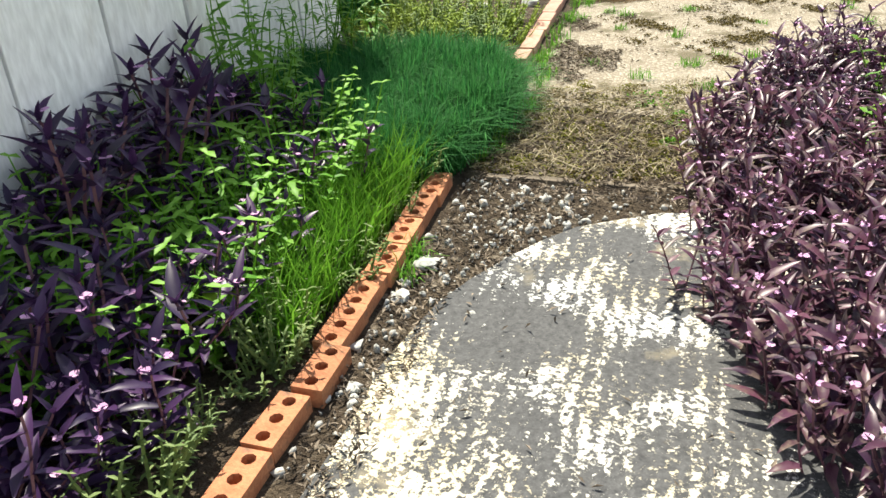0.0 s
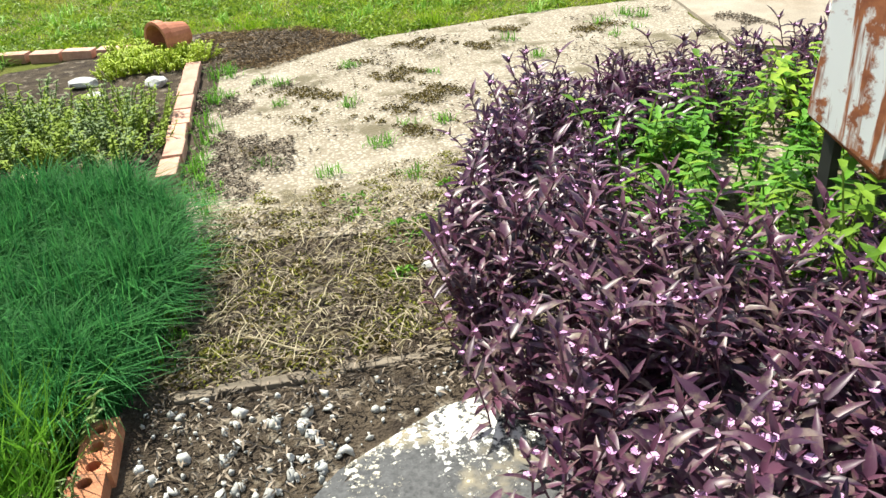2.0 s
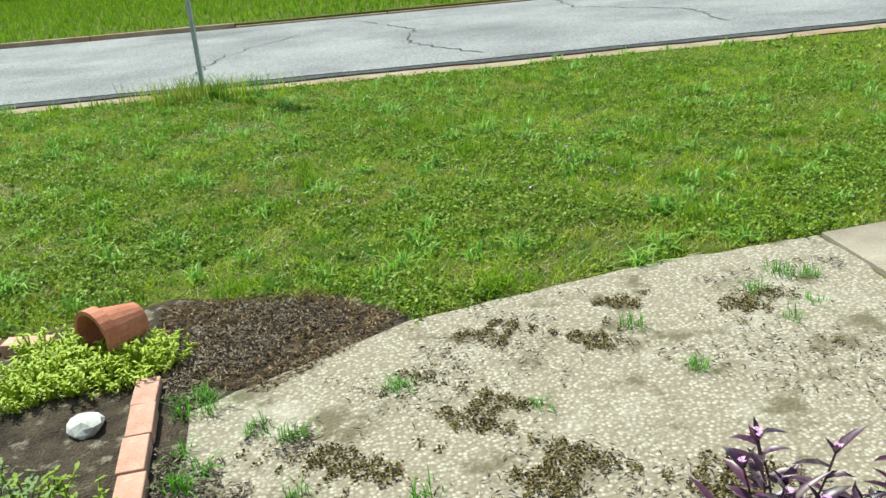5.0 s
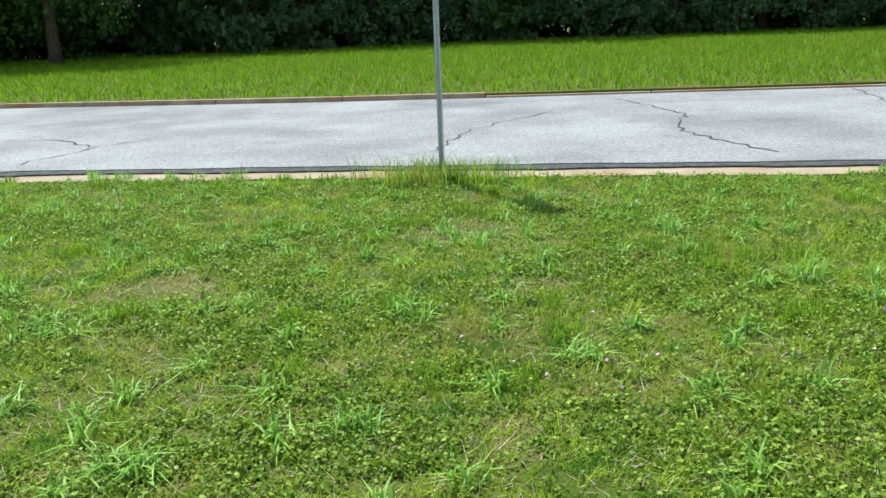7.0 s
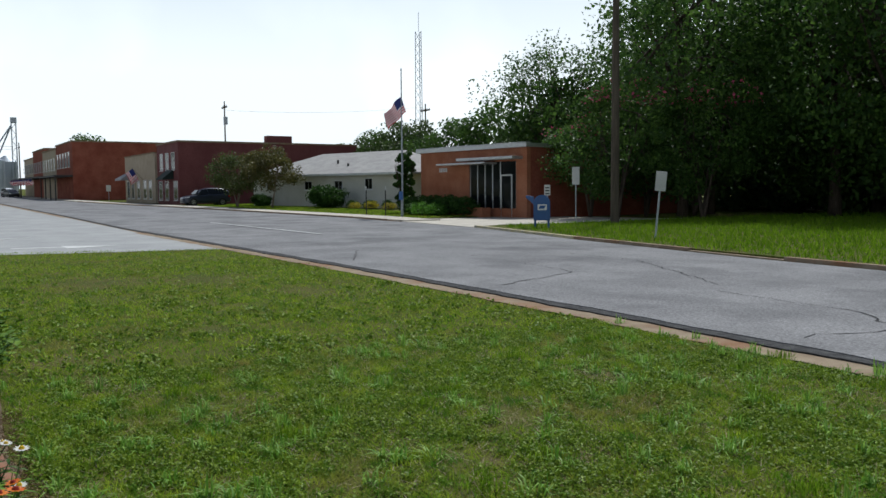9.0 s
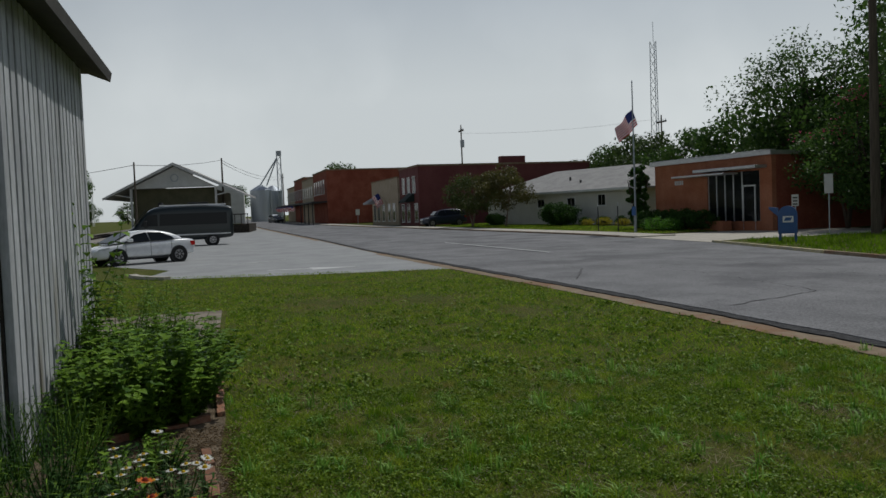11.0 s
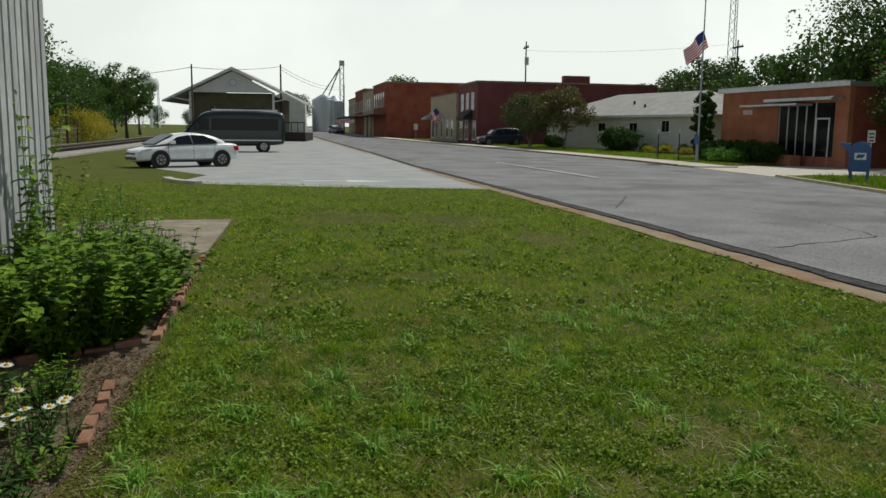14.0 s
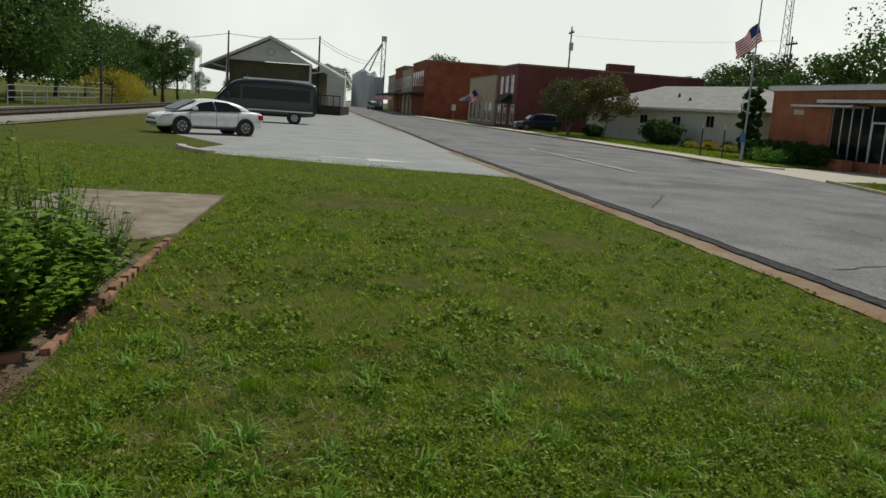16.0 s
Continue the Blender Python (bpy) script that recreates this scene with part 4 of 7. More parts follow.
def plant_out(models, poly, count, seed, s0=0.8, s1=1.25, gap=0.0, z=0.0, tilt=8):
    """Copies of the models over a patch of the plan; the models themselves take the first places."""
    rng = np.random.default_rng(seed)
    r2 = random.Random(seed)
    xs, ys = scatter(poly, count * 6, rng)
    placed = []
    for x, y in zip(xs, ys):
        if all((x - a) ** 2 + (y - b) ** 2 > gap * gap for a, b in placed):
            placed.append((x, y))
        if len(placed) >= count:
            break
    for i, (x, y) in enumerate(placed):
        s = r2.uniform(s0, s1)
        m = pose(x, y, z, r2.uniform(-tilt, tilt), r2.uniform(-tilt, tilt), r2.uniform(0, 360))
        src = models[i % len(models)]
        if i < len(models):
            src.matrix_world = m @ Matrix.Scale(s, 4)
        else:
            o = copy_thing(src, m)
            o.scale = (s, s, s * r2.uniform(0.9, 1.1))


LEFT_BED = [(-2.02, 0.4), (-1.2, 0.4), (-1.22, 1.6), (-1.32, 2.6), (-1.6, 2.9), (-2.02, 2.9)]
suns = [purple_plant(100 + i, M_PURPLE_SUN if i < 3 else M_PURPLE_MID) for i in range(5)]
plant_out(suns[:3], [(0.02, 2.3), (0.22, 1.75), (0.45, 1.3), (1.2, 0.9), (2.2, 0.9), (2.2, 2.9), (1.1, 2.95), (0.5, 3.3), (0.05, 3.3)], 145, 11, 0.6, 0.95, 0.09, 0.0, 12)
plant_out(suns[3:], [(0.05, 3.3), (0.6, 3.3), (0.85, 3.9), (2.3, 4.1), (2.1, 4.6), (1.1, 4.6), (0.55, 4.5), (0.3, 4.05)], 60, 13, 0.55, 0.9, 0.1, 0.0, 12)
# these plants carry the wall's shade in their leaf colour
shades = [purple_plant(200 + i, M_PURPLE_SHADE, label="purple heart plant by the shed wall, coloured as in shade") for i in range(4)]
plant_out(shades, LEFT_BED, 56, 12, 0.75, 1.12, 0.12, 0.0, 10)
plant_out([purple_plant(230, M_PURPLE_SHADE, label="tall purple heart plant by the shed wall, coloured as in shade")], [(-2.05, 1.7), (-1.75, 1.7), (-1.75, 2.8), (-2.05, 2.8)], 7, 14, 1.35, 1.7, 0.1)

weeds = [broad_plant(300 + i, "weed", "bright green broad-leaved weed among the purple plants", M_WEED, 0.4, 6, 0.046, 8, 0.6, 0.55, "weeds") for i in range(3)]
plant_out(weeds, [(-2.0, 1.1), (-1.4, 1.2), (-1.22, 1.55), (-1.25, 2.7), (-1.5, 2.95), (-2.0, 2.8)], 84, 15, 0.8, 1.2, 0.09)
weeds2 = [broad_plant(320 + i, "weed", "mid green weed among the purple plants", M_LEAF if i else M_BUSH, 0.34, 6, 0.055, 7, 0.6, 0.5, "weeds") for i in range(2)]
plant_out(weeds2, [(0.62, 3.15), (1.1, 2.75), (1.9, 2.9), (2.2, 3.8), (1.5, 4.2), (0.8, 3.9)], 48, 16, 0.8, 1.2, 0.09)
limes = [broad_plant(330, "lime_shrub", "low shrub with lime-yellow leaves", M_LIME, 0.3, 12, 0.05, 7, 0.8, 0.6, "lime shrubs")]
plant_out(limes, [(1.7, 3.7), (2.2, 3.7), (2.2, 4.2), (1.7, 4.2)], 4, 17, 1.0, 1.4, 0.2)
plant_out([broad_plant(331, "lime_shrub", "low clump with lime-green leaves by the bricks", M_LIME, 0.22, 12, 0.06, 5, 0.9, 0.6, "lime shrubs")], [(-1.35, 1.65), (-1.2, 1.65), (-1.2, 1.85), (-1.35, 1.85)], 2, 18, 1.0, 1.2, 0.1)
talls = [broad_plant(340 + i, "tall_weed", "tall narrow-leaved green weed by the shed wall", M_LEAF, 0.85, 3, 0.11, 14, 0.18, 0.16, "tall weeds", droop=0.9) for i in range(2)]
plant_out(talls, [(-2.0, 3.5), (-1.75, 3.5), (-1.75, 4.3), (-2.0, 4.3)], 6, 19, 0.8, 1.1, 0.12)
plant_out([broad_plant(343, "tall_weed", "tall leafy green weed by the shed wall", M_LEAF, 0.6, 5, 0.06, 10, 0.3, 0.5, "tall weeds")], [(-2.0, 2.9), (-1.7, 2.9), (-1.7, 3.3), (-2.0, 3.3)], 5, 20, 0.9, 1.2, 0.1)
sage = [broad_plant(350 + i, "grey_herb", "low grey-green feathery herb by the bricks", M_SAGE, 0.16, 14, 0.022, 9, 0.7, 0.35, "herbs") for i in range(2)]
plant_out(sage, [(-1.15, 0.9), (-1.0, 0.9), (-1.0, 2.9), (-1.15, 2.9)], 15, 21, 0.8, 1.3, 0.1)
thyme = [broad_plant(360 + i, "thyme", "mounded olive-green creeping herb", M_OLIVE if i else M_SAGE, 0.2, 22, 0.026, 8, 1.1, 0.5, "herbs") for i in range(3)]
plant_out(thyme, [(-2.1, 4.6), (-1.12, 4.6), (-1.12, 5.1), (-1.4, 5.3), (-2.1, 5.4)], 30, 22, 0.8, 1.25, 0.11)
sedum = [broad_plant(370, "sedum", "low lime-yellow stonecrop by the pot", M_SEDUM, 0.1, 24, 0.018, 7, 0.9, 0.5, "herbs")]
plant_out(sedum, [(-1.5, 5.98), (-1.05, 6.02), (-0.93, 6.16), (-1.05, 6.24), (-1.5, 6.36)], 34, 23, 0.9, 1.3, 0.05)

# tuft grass mound, herb edging grass, tall grass clump
rngn = np.random.default_rng(5)
MOUND = [(-2.0, 3.05), (-1.55, 2.75), (-1.06, 2.68), (-0.9, 2.95), (-0.82, 3.35), (-0.88, 3.8), (-1.1, 4.12), (-1.6, 4.15), (-2.0, 3.9)]


def tufted(poly, count, per, h0, h1, w, rng, reach=0.75, root=0.02):
    """Tufts whose blades fan outward from each root."""
    tx, ty = scatter(poly, count, rng)
    n = len(tx) * per
    xs, ys = np.repeat(tx, per) + rng.normal(0, root, n), np.repeat(ty, per) + rng.normal(0, root, n)
    a = rng.uniform(0, 6.283, n)
    h = rng.uniform(h0, h1, n) * np.repeat(rng.uniform(0.75, 1.15, len(tx)), per)
    k = rng.random(n) * reach
    dx, dy, z = np.cos(a) * k * h, np.sin(a) * k * h, np.zeros(n)
    wx, wy = -np.sin(a) * w / 2, np.cos(a) * w / 2
    v = np.empty((n, 5, 3))
    v[:, 0], v[:, 1] = np.stack([xs - wx, ys - wy, z], 1), np.stack([xs + wx, ys + wy, z], 1)
    top = h * np.sqrt(np.maximum(0.1, 1 - 0.55 * k * k))
    v[:, 2] = np.stack([xs + dx * 0.4 + wx, ys + dy * 0.4 + wy, top * 0.72], 1)
    v[:, 3] = np.stack([xs + dx * 0.4 - wx, ys + dy * 0.4 - wy, top * 0.72], 1)
    v[:, 4] = np.stack([xs + dx * 1.25, ys + dy * 1.25, top * (1 - 0.3 * k)], 1)
    o = np.arange(n)[:, None] * 5
    return v.reshape(-1, 3), np.concatenate([o + np.array([[0, 1, 2]]), o + np.array([[0, 2, 3]]), o + np.array([[3, 2, 4]])])


v, f = tufted(MOUND, 620, 85, 0.17, 0.29, 0.0045, rngn, 1.0)
tagged(soup("tuft_grass", v, f, M_MONDO), "deep green fine-bladed tuft grass mound", "grass", kind="stuff")
xs, ys = scatter([(-1.35, 1.6), (-1.0, 1.6), (-1.0, 2.75), (-1.35, 2.75)], 2600, rngn)
v, f = blades(xs, ys, 0.0, 0.12, 0.32, 0.006, rngn, 0.9)
tagged(soup("wild_grass", v, f, M_LEAF), "bright wild grass between the bricks and plants", "grass", kind="stuff")
xs, ys = scatter([(-3.3, 4.9), (-2.2, 4.9), (-2.15, 5.7), (-2.3, 6.0), (-3.2, 5.8)], 6200, rngn)
v, f = blades(xs, ys, 0.0, 0.35, 0.75, 0.012, rngn, 0.8)
tagged(soup("tall_grass", v, f, M_MONDO), "tall dark green grass clump", "grass", kind="stuff")

# litter: chips, straw, moss, sprouts, pebbles
def dabs(poly, count, per, r0, r1, size, z, rise, rng, ratio=0.5, keep=None):
    """Small leaves heaped in low round cushions."""
    cx, cy = scatter(poly, count, rng, keep)
    n = len(cx) * per
    rr = np.repeat(rng.uniform(r0, r1, len(cx)), per)
    a, q = rng.uniform(0, 6.283, n), np.sqrt(rng.random(n))
    st = np.repeat(rng.uniform(0.6, 1.6, len(cx)), per)
    pos = np.stack([np.repeat(cx, per) + np.cos(a) * q * rr * st, np.repeat(cy, per) + np.sin(a) * q * rr / st, z + rise * (1 - q * q) * rng.random(n)], 1)
    return leaves_at(pos, size, rng, 0.8, ratio, 0.5)


PATH = [(-0.8, 2.95), (0.35, 2.95), (0.3, 3.9), (0.5, 4.3), (-0.2, 4.2), (-0.8, 4.0)]
SLAB = [(-0.8, 3.9), (0.6, 3.9), (1.4, 5.0), (1.8, 6.1), (0.2, 6.0), (-0.8, 5.6)]
xs, ys = scatter([(-0.84, 0.9), (0.4, 0.9), (0.4, 3.9), (-0.84, 3.9)], 34000, rngn, lambda x, y: np.where((y < 2.7) & (x > -0.66 + 0.5 * np.maximum(0, y - 2)), 0.006, np.where(y > 3.3, 0.28, 0.34)))
zs = np.where((ys < 2.75) & (xs > -0.75), 0.041, 0.02)
v, f = leaves_at(np.stack([xs, ys, zs + rngn.uniform(0, 0.012, len(xs))], 1), 0.03, rngn, 0.5, 0.25, 0.35)
tagged(soup("mulch", v, f, M_CHIP), "dark wood chips and dead leaves on the soil", "mulch", kind="stuff")
xs, ys = scatter([(-0.88, 4.0), (1.9, 4.0), (2.4, 5.0), (2.2, 6.1), (0.1, 6.2), (-0.3, 6.5), (-1.0, 6.65)], 90000, rngn, lambda x, y: np.clip((mottled(x, y, 3.1, 2.0) - 0.5) * 5, 0, 1) * np.where((x < -0.45) | (y > 6.12 + 0.1 * x) | (x > 1.85), 1.0, 0.1))
v, f = leaves_at(np.stack([xs, ys, 0.024 + rngn.uniform(0, 0.01, len(xs))], 1), 0.026, rngn, 0.5, 0.25, 0.3)
tagged(soup("slab_mulch", v, f, M_CHIP), "dark mulch washed onto the path slab", "mulch", kind="stuff")
xs, ys = scatter(PATH, 2600, rngn)
v, f = blades(xs, ys, 0.022, 0.012, 0.03, 0.0035, rngn, 5.0)
tagged(soup("straw", v, f, M_STRAW), "dry straw and clippings on the path", "straw", kind="stuff")
xs, ys = scatter(SLAB, 110000, rngn, lambda x, y: np.clip((mottled(x, y, 6.3, 1.0) - 0.62) * 6, 0, 1) * np.clip((mottled(x, y, 1.9, 3.0) - 0.36) * 4, 0, 1))
v, f = leaves_at(np.stack([xs, ys, 0.022 + rngn.uniform(0, 0.012, len(xs))], 1), 0.013, rngn, 0.8, 0.7, 0.5)
tagged(soup("moss", v, f, M_MOSS), "brown dry moss cushions on the slab", "moss", kind="stuff")
v, f = dabs(PATH, 110, 160, 0.03, 0.11, 0.012, 0.014, 0.016, rngn, 0.7)
tagged(soup("path_moss", v, f, M_GREENMOSS), "olive-green moss spreading over the path", "moss", kind="stuff")
v, f = dabs(PATH, 70, 160, 0.03, 0.1, 0.012, 0.014, 0.016, rngn, 0.7)
tagged(soup("path_moss_brown", v, f, M_MOSS), "brown moss spreading over the path", "moss", kind="stuff")
v, f = dabs([(-0.1, 3.2), (0.3, 3.2), (0.3, 4.0), (-0.3, 4.0)], 16, 60, 0.03, 0.09, 0.018, 0.02, 0.03, rngn, 0.6)
tagged(soup("path_clover", v, f, M_LEAF), "small bright green creeping weed on the path", "weed", kind="stuff")
v, f = tufted(SLAB, 34, 45, 0.03, 0.09, 0.004, rngn, 1.0, 0.025)
tagged(soup("sprout_grass", v, f, M_LEAF), "small green grass sprouts in the slab", "grass", kind="stuff")
v, f = tufted([(-0.85, 1.7), (-0.78, 1.7), (-0.78, 5.8), (-0.9, 5.8)], 40, 30, 0.04, 0.12, 0.004, rngn, 1.0, 0.02)
tagged(soup("edge_grass", v, f, M_LEAF), "green grass tufts along the bricks", "grass", kind="stuff")
xs, ys = scatter([(-1.0, 5.95), (-0.6, 5.75), (-0.3, 5.95), (0.0, 6.2), (-0.35, 6.6), (-1.05, 6.7)], 5200, rngn)
v, f = leaves_at(np.stack([xs, ys, 0.016 + rngn.uniform(0, 0.016, len(xs))], 1), 0.036, rngn, 0.5, 0.2, 0.3)
tagged(soup("pot_litter", v, f, M_THATCH), "brown stems and litter on the soil by the pot", "mulch", kind="stuff")
xs, ys = scatter([(-0.85, 2.9), (0.2, 2.9), (0.2, 3.9), (-0.8, 4.0)], 1000, rngn)
v, f = leaves_at(np.stack([xs, ys, 0.022 + rngn.uniform(0, 0.014, len(xs))], 1), 0.05, rngn, 0.4, 0.09, 0.25)
tagged(soup("path_litter", v, f, M_STRAW), "pale dry stems strewn over the path", "straw", kind="stuff")
twigs = random.Random(8)
for k in range(9):
    x, y, a, L = twigs.uniform(-0.7, 0.2), twigs.uniform(2.98, 3.8), twigs.uniform(0, 3.14), twigs.uniform(0.12, 0.3)
    d = Vector((math.cos(a), math.sin(a), 0)) * L / 3
    pts = [Vector((x, y, 0.03))]
    for _ in range(3):
        pts.append(pts[-1] + d + Vector((twigs.uniform(-0.02, 0.02), twigs.uniform(-0.02, 0.02), twigs.uniform(-0.004, 0.006))))
    tagged(link_mesh("twig", chain(bmesh.new(), pts, [0.003, 0.003, 0.0025, 0.0015], 5), M_STRAW), "dry pale twig lying on the path", "twig", "twigs on the path")
peb = [rock_mesh(0.012, 60 + k, 0.7) for k in range(3)]
tri = []
for b in peb:
    bm2 = bmesh.new()
    bmesh.ops.create_icosphere(bm2, subdivisions=1, radius=0.011)
    tri.append((np.array([v.co[:] for v in bm2.verts]), np.array([[w.index for w in fc.verts] for fc in bm2.faces])))
    bm2.free(), b.free()
xs, ys = scatter([(-0.85, 1.2), (-0.62, 1.2), (-0.5, 2.3), (0.0, 2.6), (0.0, 2.85), (-0.85, 2.85)], 1100, rngn)
PV, PF, off = [], [], 0
for i, (x, y) in enumerate(zip(xs, ys)):
    bv, bf = tri[i % 3]
    s = 0.3 + 1.3 * rngn.random() ** 3
    PV.append(bv * rngn.uniform(0.6, 1.3, 3) * s * (1 + 0.35 * rngn.normal(size=(len(bv), 1))) + np.array([x, y, 0.018]))
    PF.append(bf + off)
    off += len(bv)
tagged(soup("pebbles", np.concatenate(PV), np.concatenate(PF), M_STONE), "loose white pebbles along the bricks", "pebbles", kind="stuff")

# ---- flower bed by the shed ----
bush = [broad_plant(400 + i, "shrub", "dense dark green leafy shrub in the flower bed", M_BUSH, 0.85, 46, 0.088, 12, 1.0, 0.8, "shrubs in the flower bed", category="shrub") for i in range(3)]
plant_out(bush, [(-9.6, 5.5), (-7.6, 5.45), (-7.65, 6.1), (-7.9, 6.3), (-9.6, 6.25)], 16, 31, 0.72, 1.0, 0.24)
vine = [broad_plant(410 + i, "climbing_plant", "tall climbing plant against the shed corner", M_BUSH, 1.75, 2, 0.085, 20, 0.04, 0.9, "climbing plants", droop=1.1) for i in range(2)]
plant_out(vine, [(-10.3, 5.27), (-8.9, 5.27), (-8.9, 5.36), (-10.3, 5.36)], 7, 32, 0.8, 1.3, 0.14, tilt=2)
spikes = [broad_plant(415 + i, "spire_plant", "upright leafy spire in the flower bed", M_BUSH, 1.05, 6, 0.055, 20, 0.22, 0.7, "spires") for i in range(2)]
plant_out(spikes, [(-11.2, 5.5), (-8.4, 5.6), (-8.4, 6.15), (-9.6, 6.2), (-11.2, 5.95)], 18, 33, 0.75, 1.1, 0.2, tilt=4)
silver = [broad_plant(418, "silver_herb", "silvery narrow-leaved herb by the concrete slab", M_SAGE, 0.5, 12, 0.06, 9, 0.6, 0.25, "silver herbs")]
plant_out(silver, [(-11.6, 5.7), (-10.5, 5.7), (-10.5, 6.25), (-11.6, 6.2)], 7, 34, 0.8, 1.1, 0.25)
daisy = [broad_plant(420 + i, "daisy_plant", "white daisy plant in bloom", M_SAGE, 0.46, 5, 0.05, 7, 0.35, 0.3, "daisies", M_DAISY, 0.034, 12, "flowers") for i in range(2)]
plant_out(daisy, [(-5.8, 6.0), (-4.8, 6.0), (-4.7, 6.42), (-5.8, 6.38)], 5, 35, 0.8, 1.15, 0.18)
gail = [broad_plant(430 + i, "blanket_flower", "blanket flower with orange-red blooms", M_BUSH, 0.58, 4, 0.09, 7, 0.35, 0.28, "blanket flowers", M_ORANGE, 0.036, 11, "flowers", centre=M_CRIMSON) for i in range(2)]
plant_out(gail, [(-4.6, 6.15), (-3.7, 6.1), (-3.7, 6.6), (-4.5, 6.6)], 4, 36, 0.8, 1.15, 0.17)
rudb = [broad_plant(440, "coneflower", "tall yellow coneflower by the shed doorway", M_LEAF, 0.9, 4, 0.08, 9, 0.3, 0.3, "coneflowers", M_YELLOW, 0.045, 11, "flowers")]
plant_out(rudb, [(-5.3, 4.8), (-4.2, 4.8), (-4.2, 5.3), (-5.3, 5.3)], 4, 37, 0.9, 1.1, 0.2)
fern = [broad_plant(450 + i, "feathery_herb", "feathery olive-green herb in the flower bed", M_BUSH if i else M_DARKLEAF, 0.6, 24, 0.045, 12, 0.75, 0.16, "herbs") for i in range(2)]
plant_out(fern, [(-7.2, 5.1), (-4.4, 5.1), (-4.4, 5.75), (-7.0, 5.7)], 15, 38, 0.85, 1.2, 0.25)
cover_plants = [broad_plant(470 + i, "bed_weed", "low green leafy ground cover in the flower bed", M_BUSH if i else M_DARKLEAF, 0.22, 14, 0.05, 5, 0.9, 0.45, "bed weeds") for i in range(2)]
plant_out(cover_plants, [(-7.2, 5.6), (-3.5, 5.6), (-3.5, 6.5), (-6.8, 6.35)], 34, 40, 0.8, 1.3, 0.16)
canna = [broad_plant(460, "strap_leaf_plant", "plant with broad strap-like green leaves", M_LEAF, 0.4, 6, 0.3, 3, 0.4, 0.22, "strap plants")]
plant_out(canna, [(-4.0, 5.5), (-3.3, 5.5), (-3.3, 5.9), (-4.0, 5.9)], 3, 39, 0.8, 1.0, 0.2)

xs, ys = scatter([(-7.6, 5.9), (-3.2, 5.9), (-3.2, 6.7), (-6.8, 6.62), (-7.7, 6.66)], 9000, rngn)
v, f = leaves_at(np.stack([xs, ys, 0.016 + rngn.uniform(0, 0.012, len(xs))], 1), 0.034, rngn, 0.5, 0.2, 0.3)
tagged(soup("bed_straw", v, f, M_THATCH), "dry stems and dead leaves on the flower bed", "mulch", kind="stuff")

# ---- lawn ----
def sprigs(xs, ys, h0, h1, w, rng, lean):
    """Short grass: one slim triangle a blade."""
    n = len(xs)
    a, d, h = rng.uniform(0, 6.283, n), rng.uniform(0, 6.283, n), rng.uniform(h0, h1, n)
    l = rng.uniform(0.1, lean, n) * h
    wx, wy = np.cos(a) * w / 2, np.sin(a) * w / 2
    v = np.empty((n, 3, 3))
    z = np.zeros(n)
    v[:, 0], v[:, 1] = np.stack([xs - wx, ys - wy, z], 1), np.stack([xs + wx, ys + wy, z], 1)
    v[:, 2] = np.stack([xs + np.cos(d) * l, ys + np.sin(d) * l, h], 1)
    return v.reshape(-1, 3), np.arange(n * 3).reshape(-1, 3)


LAWN = [(-28.2, 3.5), (-24.4, 12.85), (-16, 13.08), (-5, 13.08), (3, 12.45), (14, 12.0), (14, 6.75), (4.3, 6.52), (2.05, 6.4), (1.2, 6.38), (0.0, 6.18), (-0.35, 6.55), (-1.1, 6.8), (-2.4, 6.45), (-3.2, 6.66), (-5.2, 6.6), (-7.8, 6.56), (-12.3, 6.5), (-16.6, 6.6), (-16.6, 4.1), (-16.6, -6), (-28, -6)]
rl = np.random.default_rng(9)


BARE = [(-7.9, 7.5, 0.35, 0.2), (-8.3, 7.25, 0.4, 0.15), (-13.4, 11.2, 1.0, 0.5), (-16.6, 8.6, 1.3, 1.2), (-16.2, 10.2, 1.2, 0.8), (-10.5, 8.9, 0.4, 0.25), (-3.64, 8.72, 0.4, 0.22), (-2.5, 9.37, 0.35, 0.2), (-0.9, 10.55, 0.55, 0.3), (-2.6, 9.2, 0.5, 0.2), (-0.4, 9.3, 0.3, 0.2), (-5.6, 9.6, 0.4, 0.2), (-4.6, 7.6, 0.3, 0.2), (-6.2, 11.0, 0.5, 0.25)]


def worn(x, y):
    """1 in the middle of a worn, bare patch, 0 in full turf."""
    w = np.zeros(len(x))
    for bx, by, rx, ry in BARE:
        w = np.maximum(w, np.clip(2.1 - 1.4 * np.hypot((x - bx) / rx, (y - by) / ry) - 0.8 * mottled(x, y, 7.0), 0, 1))
    return w


def on_lawn(x, y):
    return y < np.interp(x, NEAR_X, NEAR_Y) - 0.03 + 0.05 * np.sin(x * 7.3) * np.sin(x * 2.9)


def cover(x, y):
    bare = np.where(mottled(x, y, 0.9, 0.5) > 0.26, 1.0, 0.5)
    return bare * (0.5 + 0.5 * mottled(x, y, 3.3)) * (1 - 0.93 * worn(x, y)) * on_lawn(x, y)


def weedy(x, y):
    """How thickly the clover grows."""
    return np.clip(mottled(x, y, 1.6, 3.0) * 2.6 - 0.75, 0.12, 1) * (1 - 0.9 * worn(x, y)) * on_lawn(x, y)


